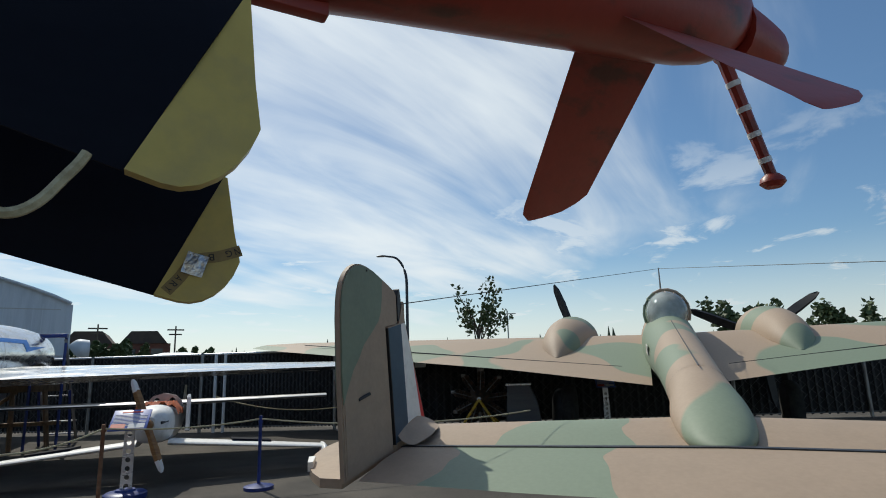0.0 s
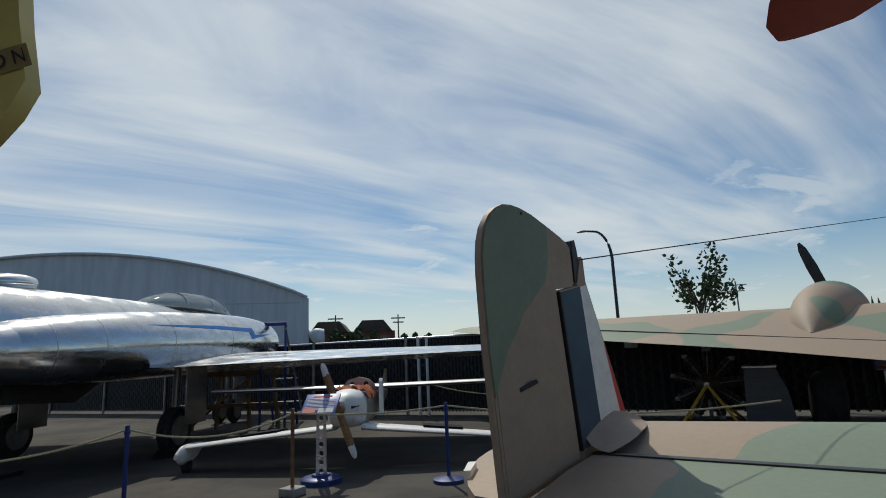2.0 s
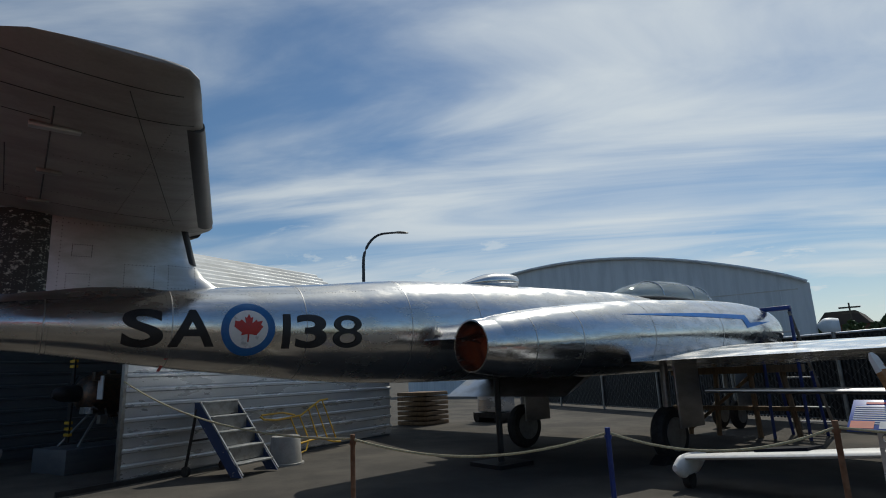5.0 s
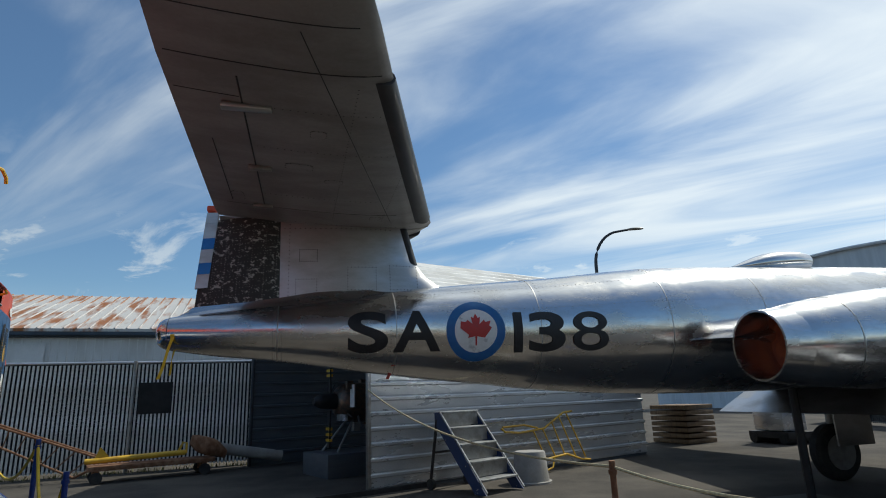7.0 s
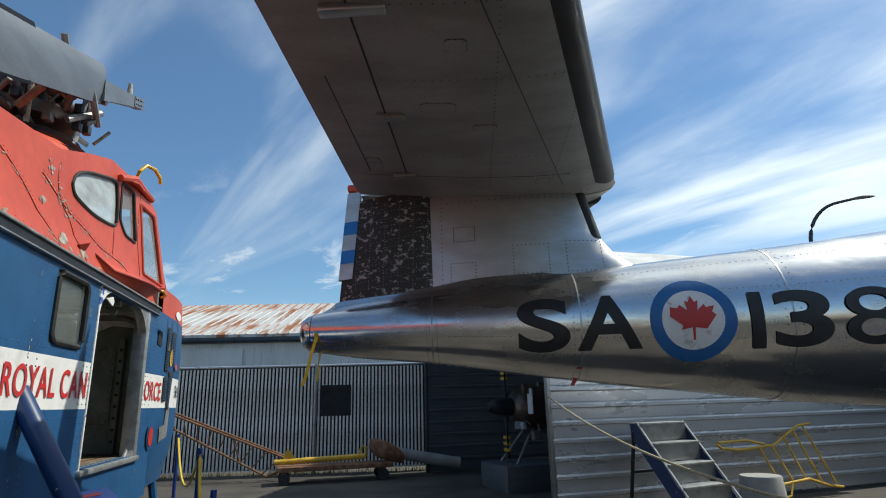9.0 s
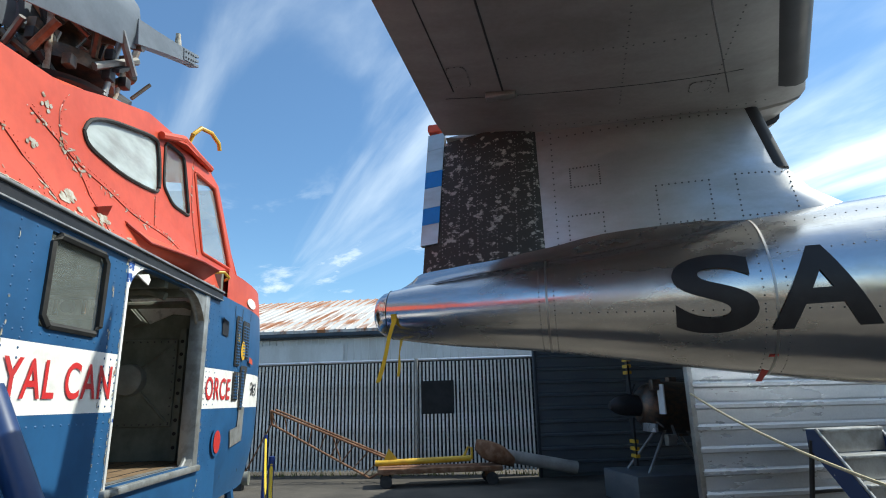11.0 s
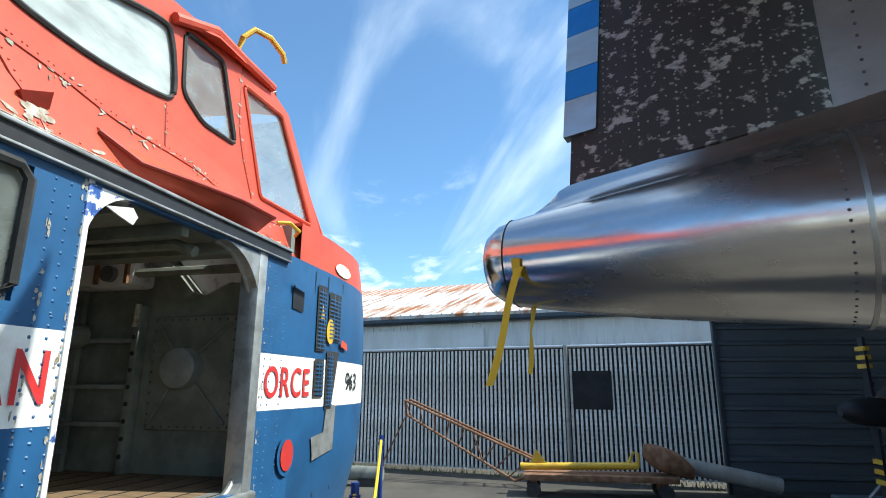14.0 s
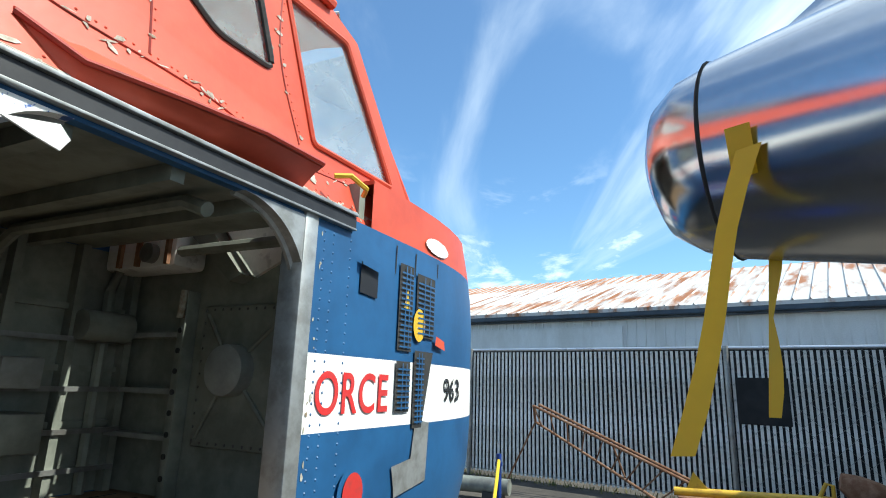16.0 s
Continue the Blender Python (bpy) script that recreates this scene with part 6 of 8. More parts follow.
b2, at2, c2, n2, L2 = rotor_blade([(0.95, 0.05, 4.05), (-1.8, 0.20, 3.22), (-4.0, 0.30, 2.48), (-5.44, 0.36, 2.02)], (0.0, 0.02, -1.0), 0.43, 0.06, "grey_blade", "blade", "folded dark rotor blade with a yellow tip")
# tape with letters and a foil patch on the lower blade's tip
TAPE = smooth_rows([(0.008, 0.015, 0), (0.06, 0.11, 0), (0.114, 0.19, 0), (0.135, 0.34, 0), (0.155, 0.46, 0)], 6)


def on_tape(u, side, lift):
    """A point u along the tape (0 to 1), side metres across it."""
    k = min(int(u * (len(TAPE) - 1)), len(TAPE) - 2)
    w = u * (len(TAPE) - 1) - k
    p, q2 = Vector(TAPE[k]), Vector(TAPE[k + 1])
    m = p + (q2 - p) * w
    e = Vector((q2.x - p.x, (q2.y - p.y) * 0.385, 0)).normalized()
    return at1(L1 - m.x - -e.y * side) + c1 * (0.385 * m.y + e.x * side) - n1 * lift


part("tape_band", bridge(bmesh.new(), [[on_tape(u / 16, -0.016, 0.0175), on_tape(u / 16, 0.016, 0.0175)] for u in range(17)], False, (False, False)), "tape_tan", b1, "yellow boundary tape with dark letters")
for k, ch in enumerate("NG BOUNDARY"):
    if ch != " " and k not in (6, 7):
        bm = fit_width(letters(ch, 0.03), 0.013, 0.019)
        for v in bm.verts:
            v.co = on_tape(0.03 + k * 0.088 + v.co.x * 4.4, v.co.z - 0.0095, 0.0195)
        part("tape_letter", bm, "black", b1, smooth=False)
part("foil_patch", bridge(bmesh.new(), [[at1(L1 - a) + c1 * 0.385 * q2 - n1 * (0.0225 + 0.004 * ((a * 90 + q2 * 31) % 1)) for q2 in (0.14, 0.19, 0.24, 0.30)] for a in (0.138, 0.12, 0.10, 0.082)], False, (False, False)), "foil", b1, "crumpled silver foil patch")
rp = [Vector(p) for p in ((-5.15, 0.40, 1.88), (-5.14, 0.40, 1.86), (-5.12, 0.40, 1.83), (-5.10, 0.40, 1.80), (-5.08, 0.40, 1.78), (-5.06, 0.40, 1.77), (-5.04, 0.40, 1.77), (-5.01, 0.40, 1.78))]
part("tie_rope", tube(bmesh.new(), [tuple(r) for r in smooth_rows([tuple(p) for p in rp], 4)], 0.009, 6), "rope", b2, "yellow and green tie rope")
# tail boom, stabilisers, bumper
# boom and stabilisers take a darker, more stained red than the cockpit
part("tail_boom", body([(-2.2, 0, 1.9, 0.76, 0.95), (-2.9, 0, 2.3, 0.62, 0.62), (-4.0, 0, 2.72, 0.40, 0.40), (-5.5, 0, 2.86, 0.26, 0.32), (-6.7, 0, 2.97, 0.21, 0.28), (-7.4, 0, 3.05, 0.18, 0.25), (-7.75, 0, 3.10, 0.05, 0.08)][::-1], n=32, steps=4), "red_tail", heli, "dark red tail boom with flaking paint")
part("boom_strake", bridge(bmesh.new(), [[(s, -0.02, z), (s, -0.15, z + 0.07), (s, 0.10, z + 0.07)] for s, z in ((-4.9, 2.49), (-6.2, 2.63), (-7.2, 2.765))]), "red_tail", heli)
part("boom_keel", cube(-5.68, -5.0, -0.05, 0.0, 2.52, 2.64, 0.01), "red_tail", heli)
for k in range(7):
    part("boom_seam", bridge(bmesh.new(), [hull_ring(-4.6 - k * 0.42 + o, 0, 2.775 + k * 0.043, 0.335 - k * 0.024 + 0.003, 0.363 - k * 0.019 + 0.003, n=28) for o in (-0.01, 0.01)], caps=(False, False)), "rust", heli)
part("tail_pylon", wing([((-6.6, 0, 3.1), 0.95, 0.2, (-1, 0, 0), (0, 1, 0)), ((-7.3, 0, 4.1), 0.6, 0.14, (-1, 0, 0), (0, 1, 0))]), "red_tail", heli)
part("tail_light", body([(-7.98, 0, 2.98, 0.03, 0.05), (-7.90, 0, 2.98, 0.09, 0.12), (-7.6, 0, 3.0, 0.13, 0.16)], n=16), "red_tail", heli)
for sgn in (1, -1):
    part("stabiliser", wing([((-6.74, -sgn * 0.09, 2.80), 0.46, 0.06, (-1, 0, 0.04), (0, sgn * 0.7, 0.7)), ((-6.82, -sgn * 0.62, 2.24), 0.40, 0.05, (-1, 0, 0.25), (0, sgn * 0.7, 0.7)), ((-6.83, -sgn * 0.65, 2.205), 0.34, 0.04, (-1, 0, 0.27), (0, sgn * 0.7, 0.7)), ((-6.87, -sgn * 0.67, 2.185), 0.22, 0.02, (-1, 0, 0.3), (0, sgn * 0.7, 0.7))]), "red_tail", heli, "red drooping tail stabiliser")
SK0, SK1 = Vector((-7.50, 0.0, 2.88)), Vector((-7.71, 0.03, 2.30))
skid = part("tail_bumper", rod(SK0, SK1, r=0.03, r_end=0.024), "red_tail", heli, "red and white striped tail bumper")
part("bumper_foot", bridge(bmesh.new(), [[(SK1.x + r * math.cos(2 * math.pi * k / 16), SK1.y + r * math.sin(2 * math.pi * k / 16), z) for k in range(16)] for z, r in ((2.31, 0.03), (2.29, 0.05), (2.27, 0.055), (2.25, 0.035))]), "red_tail", skid)
for t in (0.25, 0.45, 0.65, 0.85):
    p = SK0.lerp(SK1, t)
    part("white_stripe", rod(p, p + (SK1 - SK0) * 0.04, r=0.0335 - t * 0.006, n=12), "white", skid)
# undercarriage
def heli_wheel(s, lat, r):
    bm = bmesh.new()
    bridge(bm, [[(s + rr * math.cos(2 * math.pi * k / 24), -lat + yy, r + rr * math.sin(2 * math.pi * k / 24)) for k in range(24)] for yy, rr in ((-0.07, r * 0.6), (-0.055, r * 0.92), (0, r), (0.055, r * 0.92), (0.07, r * 0.6))])
    w = part("wheel", bm, "rubber", heli, "small black tyre")
    part("rim", bridge(bmesh.new(), [[(s + rr * math.cos(2 * math.pi * k / 16), -lat + yy, r + rr * math.sin(2 * math.pi * k / 16)) for k in range(16)] for yy, rr in ((-0.075, 0.03), (-0.075, r * 0.55), (0.075, r * 0.55), (0.075, 0.03))]), "steel", w)


for sgn in (1, -1):
    heli_wheel(3.2, sgn * 0.75, 0.20)
    part("gear_strut", rod((3.2, -sgn * 0.72, 0.22), (3.1, -sgn * 0.62, 0.95), r=0.04), "blue", heli)
    heli_wheel(-0.35, sgn * 1.65, 0.30)
    part("gear_leg", rod((-0.05, -sgn * 0.72, 1.62), (-0.35, -sgn * 1.55, 0.42), r=0.055, n=12), "leg_blue", heli, "blue oleo strut with chipped paint")
    part("oleo_piston", rod((-0.30, -sgn * 1.42, 0.60), (-0.36, -sgn * 1.60, 0.33), r=0.035, n=10), "steel", heli)
    part("gear_brace", rod((0.4, -sgn * 0.74, 0.85), (-0.33, -sgn * 1.5, 0.38), r=0.04, n=10), "leg_blue", heli)
chip_bm = bmesh.new()
rs = random.Random(77)
for s0, n2 in ((0.64, 26), (D0 - 0.02, 46), (D1 + 0.03, 30), (2.0, 16), (-0.1, 10)):
    for k in range(n2):
        s, z = s0 + rs.gauss(0, 0.008), rs.uniform(0.9, 2.36)
        w2, h2 = rs.uniform(0.003, 0.009), rs.uniform(0.004, 0.022)
        chip_bm.faces.new([chip_bm.verts.new((s + rs.uniform(0.5, 1.2) * w2 * math.cos(2 * math.pi * q2 / 7), -W - 0.0025, z + rs.uniform(0.5, 1.2) * h2 * math.sin(2 * math.pi * q2 / 7))) for q2 in range(7)])
tagged(part("panel_wear", chip_bm, "chip", heli, smooth=False), kind="stuff")
pts, nor = [], []
for s in [-1.4, -1.2, -0.6, -0.1, 0.0, 0.64, 0.70, 0.76, 2.02, 2.08, 2.2]:
    for k in range(38):
        z = 0.85 + k * 0.04
        pts.append((s, -W - 0.001, z))
        nor.append((0, -1, 0))
for z in (0.95, 1.45, 1.84, 2.34):
    for k in range(40):
        s = -1.5 + k * 0.058
        pts.append((s, -W - 0.001, z))
        nor.append((0, -1, 0))
tagged(part("rivets", dots(pts, nor, 0.007), "blue", heli, smooth=False), kind="stuff")


# ---- fences ----
def post_fence(name, label, x0, x1, height, pitch, slat_w, slat_mat, posts, m, joined, cloth=True):
    f = thing(name, label, "fence", m, kind="structure")
    part("top_rail", rod((x0, 0, height), (x1, 0, height), r=0.028), "galv", f, "galvanised top rail")
    part("bottom_wire", rod((x0, 0, 0.12), (x1, 0, 0.12), r=0.008), "steel", f)
    for x in posts:
        part("post", rod((x, -0.05, 0.0), (x, -0.05, height + 0.03), r=0.042, n=12), "steel", f, "grey steel post")
    n = int((x1 - x0) / pitch)
    if joined:
        bm = bmesh.new()
        for k in range(n):
            x = x0 + (k + 0.5) * pitch
            box(bm, x - slat_w / 2, x + slat_w / 2, -0.006, 0.006, 0.08, height - 0.04)
        tagged(part("slats", bm, slat_mat, f, smooth=False), kind="stuff")
    else:
        first = None
        for k in range(n):
            x = x0 + (k + 0.5) * pitch
            if first is None:
                first = part("slat", cube(-slat_w / 2, slat_w / 2, -0.006, 0.006, 0.08, height - 0.045), slat_mat, f, smooth=False)
                first.location.x = x
            else:
                o = new("slat", first.data)
                o.parent, o.location.x = f, x
    bm = bmesh.new()
    for k in range(int((x1 - x0) / 0.25)):
        x = x0 + k * 0.25
        tube(bm, [(x, -0.014, 0.08), (min(x + height, x1), -0.014, 0.08 + min(height, x1 - x) - 0.1)], 0.0022, 3)
        tube(bm, [(x, -0.016, height - 0.02), (min(x + height, x1), -0.016, height - 0.02 - min(height, x1 - x) + 0.1)], 0.0022, 3)
    tagged(part("chain_link", bm, "steel", f, smooth=False), kind="stuff")
    # black sheet close behind the slats darkens the gaps between them
    if cloth:
        part("backing_sheet", cube(x0, x1, 0.03, 0.036, 0.1, height - 0.02), "shadecloth", f, "black backing sheet")
    return f


FENCE_W = pose(-14.0, -7.7, 0, 0, 0, 114.57)
post_fence("fence_west", "chain-link fence with pale upright privacy slats", -9.0, 5.95, 2.40, 0.083, 0.043, "slat", (-8.6, -6.2, -1.8, 3.0, 5.9), FENCE_W, False)
w = thing("window_far", "dark mesh-covered opening behind the fence slats", "window", FENCE_W, kind="structure")
part("pane", cube(3.10, 3.82, -0.022, -0.012, 1.24, 1.94), "shadecloth", w)
FENCE_N = pose(-25.0, 15.3, 0, 0, 0, 0)
post_fence("fence_north", "chain-link fence with dark slats", 0.0, 21.2, 1.95, 0.095, 0.05, "slat_dark", (2.5, 5.5, 8.5, 11.5, 14.5, 17.5, 21.0), FENCE_N, False, True)
post_fence("fence_north_screened", "chain-link fence hung with black cloth", 21.2, 60.0, 1.95, 0.19, 0.05, "slat_dark", [21.6 + 3.05 * k for k in range(13)], FENCE_N, True, True)
for x in (17.9, 18.15):
    part("gate_post", rod((x, -0.12, 0), (x, -0.12, 1.95), r=0.04), "white", bpy.data.objects["fence_north"], "white gate post")
for x, mat in ((15.3, "paper"), (23.2, "paper"), (25.4, "paper"), (27.2, "paper")):
    tagged(part("notice", cube(x - 0.14, x + 0.14, -0.1, -0.09, 1.45, 1.75), mat, bpy.data.objects["fence_north"]), "small white notice")
bm = bmesh.new()
rs = random.Random(2)
for k in range(900):
    x, y = rs.uniform(-8.5, 5.8), rs.gauss(-0.08, 0.10)
    h = rs.uniform(0.04, 0.13)
    a = rs.uniform(0, 3.14)
    v = [bm.verts.new((x + 0.012 * math.cos(a), y + 0.012 * math.sin(a), 0)), bm.verts.new((x - 0.012 * math.cos(a), y - 0.012 * math.sin(a), 0)), bm.verts.new((x + rs.uniform(-0.05, 0.05), y + rs.uniform(-0.05, 0.05), h))]
    bm.faces.new(v)
g = link("weeds", bm, "grass", False)
g.matrix_world = FENCE_W
tagged(g, "dry weeds along the foot of the fence", "weeds", kind="stuff")

# ---- white shed with a rusting roof beyond the west fence ----
shed = thing("white_shed", "long white metal shed with a rust-streaked ribbed roof", "building", FENCE_W, kind="structure")
part("wall", cube(-22, 9.5, 3.0, 3.1, 0, 3.3), "shed_wall", shed)
for k in range(150):
    x = -22 + k * 0.21
    part("siding_rib", cube(x, x + 0.03, 2.975, 3.0, 0, 3.28), "shed_wall", shed, smooth=False) if k == 0 else None
rib = next(o for o in shed.children if o.name.startswith("siding_rib"))
for k in range(1, 150):
    o = new("siding_rib", rib.data)
    o.parent, o.location.x = shed, k * 0.21
part("wall_panel", cube(-9.0, 0.4, 2.93, 2.972, 1.0, 3.12), "shed_wall", shed, "sliding door panel")
part("gutter", cube(-22.2, 9.7, 2.72, 2.86, 3.32, 3.48, 0.02), "roof_trim", shed, "dark blue gutter")
part("fascia", cube(-22.2, 9.7, 2.862, 2.98, 3.28, 3.42), "roof_trim", shed)
part("roof", bridge(bmesh.new(), [[(-22.3, 2.70, 3.50), (-22.3, 8.5, 5.35), (-22.3, 8.5, 5.27), (-22.3, 2.70, 3.42)], [(9.8, 2.70, 3.50), (9.8, 8.5, 5.35), (9.8, 8.5, 5.27), (9.8, 2.70, 3.42)]]), "rust_roof", shed, "white metal roof with rust streaks", smooth=False)
rr = part("roof_rib", bridge(bmesh.new(), [[(-22.3 + o, 2.69, 3.50 + h), (-22.3 + o, 8.5, 5.35 + h)] for o, h in ((0, 0.0), (0.015, 0.03), (0.03, 0.03), (0.045, 0.0))], False, (False, False)), "rust_roof", shed, smooth=False)
for k in range(1, 106):
    o = new("roof_rib", rr.data)
    o.parent, o.location.x = shed, k * 0.3
part("back_wall", cube(-22, 9.5, 8.4, 8.5, 0, 5.2), "shed_wall", shed)
part("gable", slab([(9.5, 3.0, 0), (9.5, 8.4, 0), (9.5, 8.4, 5.2), (9.5, 3.0, 3.3)], 0.1, (1, 0, 0)), "shed_wall", shed)

# ---- galvanised lean-to beside the jet ----
LEAN = pose(-11.6, 1.25, 0, 0, 0, 129.5)
lean_to = thing("galvanised_store", "open-ended store clad in ribbed galvanised sheet", "building", LEAN, kind="structure")
LL, DEEP = 6.85, 5.6


def ribbed(x0, x1, z0, z1, y, mat, parent, label, pitch=0.23):
    """Sheet with horizontal ribs, built as one cladding panel per course."""
    k = 0
    z = z0
    while z < z1 - 0.02:
        zz = min(z + pitch, z1)
        prof = [(y, z), (y - 0.006, z + 0.02), (y - 0.006, zz - 0.075), (y - 0.045, zz - 0.058), (y - 0.045, zz - 0.022), (y, zz)]
        part("cladding", bridge(bmesh.new(), [[(x, a, b) for a, b in prof] for x in (x0, x1)], False, (False, False)), mat, parent, label if k == 0 else "", smooth=False)
        z, k = zz, k + 1


ribbed(0.0, LL, 0.05, 2.55, 0.0, "galv", lean_to, "horizontal ribbed galvanised sheet")
# inner faces in dark sheet, unlike the galvanised front
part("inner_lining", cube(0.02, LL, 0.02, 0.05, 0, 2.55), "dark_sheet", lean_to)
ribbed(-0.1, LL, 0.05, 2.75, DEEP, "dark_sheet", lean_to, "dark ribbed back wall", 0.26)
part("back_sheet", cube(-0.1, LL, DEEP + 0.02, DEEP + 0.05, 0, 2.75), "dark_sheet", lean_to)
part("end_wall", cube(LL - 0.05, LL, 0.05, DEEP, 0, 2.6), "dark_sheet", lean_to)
part("corner_post", cube(-0.04, 0.02, -0.03, 0.05, 0, 2.6, 0.005), "steel", lean_to)
part("corner_post", cube(-0.16, -0.1, DEEP - 0.05, DEEP + 0.05, 0, 2.85, 0.005), "lamp_black", lean_to)
for sgn, y0, z0, y1, z1 in ((1, -0.25, 2.55, DEEP / 2, 4.45), (-1, DEEP + 0.2, 2.75, DEEP / 2, 4.45)):
    n = 14
    prof = []
    for k in range(n):
        for t, h in ((0.0, 0.0), (0.55, 0.0), (0.68, 0.05), (0.88, 0.05)):
            q = (k + t) / n
            prof.append((y0 + (y1 - y0) * q, z0 + (z1 - z0) * q + h))
    prof.append((y1, z1))
    part("roof", bridge(bmesh.new(), [[(x, a, b) for a, b in prof] for x in (-0.4, LL + 0.2)], False, (False, False)), "roof_grey", lean_to, "grey ribbed roof", smooth=False)
part("step_board", cube(-0.9, 1.0, -0.14, -0.06, 0, 0.07), "black", lean_to)

# ---- arched hangar ----
hangar = thing("arched_hangar", "large pale blue metal hangar with a shallow arched roof", "building", pose(-24.7, 32.8, 0, 0, 0, 221.0))
prof = [(x, 5.65 + 2.9 * math.sin(math.pi * min(max(x / 27.0, 0), 1)) ** 0.85) for x in [27.0 * k / 28 for k in range(29)]]
part("front_wall", slab([(0, 0, 0)] + [(x, 0, z) for x, z in prof] + [(27.0, 0, 0)], 0.2, (0, 1, 0)), "white_wall", hangar, "ribbed pale blue gable wall", smooth=False)
r0 = part("siding_rib", cube(0, 0.05, 0.1, 0.125, 0, 5.6), "white_wall", hangar, smooth=False)
for k in range(1, 60):
    o = new("siding_rib", r0.data)
    o.parent, o.location.x = hangar, k * 0.45
part("roof", bridge(bmesh.new(), [[(x, y, z + 0.06) for x, z in prof] for y in (0.35, -24)], False, (False, False)), "roof_grey", hangar, "grey arched roof")
part("roof_edge", tube(bmesh.new(), [(x, 0.3, z + 0.04) for x, z in prof], 0.09, 6), "white_wall", hangar)
part("side_wall", cube(-0.1, 0.1, -24, 0.0, 0, 5.65), "white_wall", hangar)
part("side_wall", cube(26.9, 27.1, -24, 0.0, 0, 5.65), "white_wall", hangar)
part("joint_line", cube(0.5, 26.5, 0.11, 0.13, 5.3, 5.36), "roof_grey", hangar)
part("vent_hood", body([(-0.1, 0, 3.2, 0.1, 0.1), (-0.5, 0, 3.1, 0.5, 0.5), (-1.1, 0, 3.0, 0.55, 0.55)][::-1], n=16), "white_wall", hangar)

# ---- far buildings, treeline ----
def flat_block(name, label, cx, cy, rz, lx, ly, storeys, sh, wall, roof_mat):
    b = thing(name, label, "building", pose(cx, cy, 0, 0, 0, rz))
    h = storeys * sh
    part("wall", cube(-lx / 2, lx / 2, -ly / 2, ly / 2, 0, h), wall, b, smooth=False)
    n = max(2, int(lx / 7))
    for k in range(n):
        x = -lx / 2 + lx * (k + 0.5) / n
        w2 = lx / n * 0.44
        gab = part("roof", bridge(bmesh.new(), [[(x - w2, y, h), (x - w2 * 0.55, y, h + 1.9), (x + w2 * 0.55, y, h + 1.9), (x + w2, y, h)] for y in (-ly / 2 - 0.4, ly / 2 + 0.4)]), roof_mat, b, smooth=False)
    for f in range(storeys):
        for k in range(n * 2):
            x = -lx / 2 + lx * (k + 0.5) / (n * 2)
            wd = part("window", cube(x - 0.8, x + 0.8, -ly / 2 - 0.06, -ly / 2 + 0.02, f * sh + 0.8, f * sh + 2.2), "window_dark", b, smooth=False)
            if (k + f) % 3 == 0:
                part("balcony", cube(x - 1.3, x + 1.3, -ly / 2 - 0.9, -ly / 2 - 0.06, f * sh + 0.1, f * sh + 0.9), "cream", b, smooth=False)
    return b


flat_block("apartment_building", "brown-roofed four-storey apartment building with cream balconies", -66, 86, 30, 30, 12, 2, 3.0, "brick_red", "roof_brown")
low = thing("low_building", "low white building with a hipped roof", "building", pose(-27.5, 50, 0, 0, 0, 15))
part("wall", cube(-4.5, 4.5, -4, 4, 0, 2.2), "cream", low, smooth=False)
part("roof", bridge(bmesh.new(), [[(-5, -4.6, 2.2), (5, -4.6, 2.2), (5, 4.6, 2.2), (-5, 4.6, 2.2)], [(-1, -0.6, 3.2), (1, -0.6, 3.2), (1, 0.6, 3.2), (-1, 0.6, 3.2)]]), "white_wall", low, smooth=False)
low2 = thing("long_roof_building", "long low building with a pale blue metal roof", "building", pose(-14, 54, 0, 0, 0, 5))
part("wall", cube(-14, 16, -5, 5, 0, 1.7), "cream", low2, smooth=False)
part("roof", bridge(bmesh.new(), [[(-14.5, -5.5, 1.7), (-14.5, 0, 2.7), (-14.5, 5.5, 1.7)], [(16.5, -5.5, 1.7), (16.5, 0, 2.7), (16.5, 5.5, 1.7)]]), "white_wall", low2, smooth=False)


def crown(bm, c, r, n, rs, leaf=0.16, squash=1.0):
    for _ in range(n):
        u = Vector((rs.gauss(0, 1), rs.gauss(0, 1), rs.gauss(0, 1)))
        u = u.normalized() * r * (rs.random() ** 0.45)
        p = Vector(c) + Vector((u.x, u.y, u.z * squash))
        q = Euler((rs.uniform(0, 6.3), rs.uniform(0, 6.3), rs.uniform(0, 6.3))).to_matrix()
        l2 = leaf * rs.uniform(0.6, 1.3)
        vs = [bm.verts.new(p + q @ Vector(o)) for o in ((-l2 * 0.35, 0, 0), (0, -l2 * 0.5, 0), (l2 * 0.35, 0, 0), (0, l2 * 0.6, 0))]
        bm.faces.new(vs)


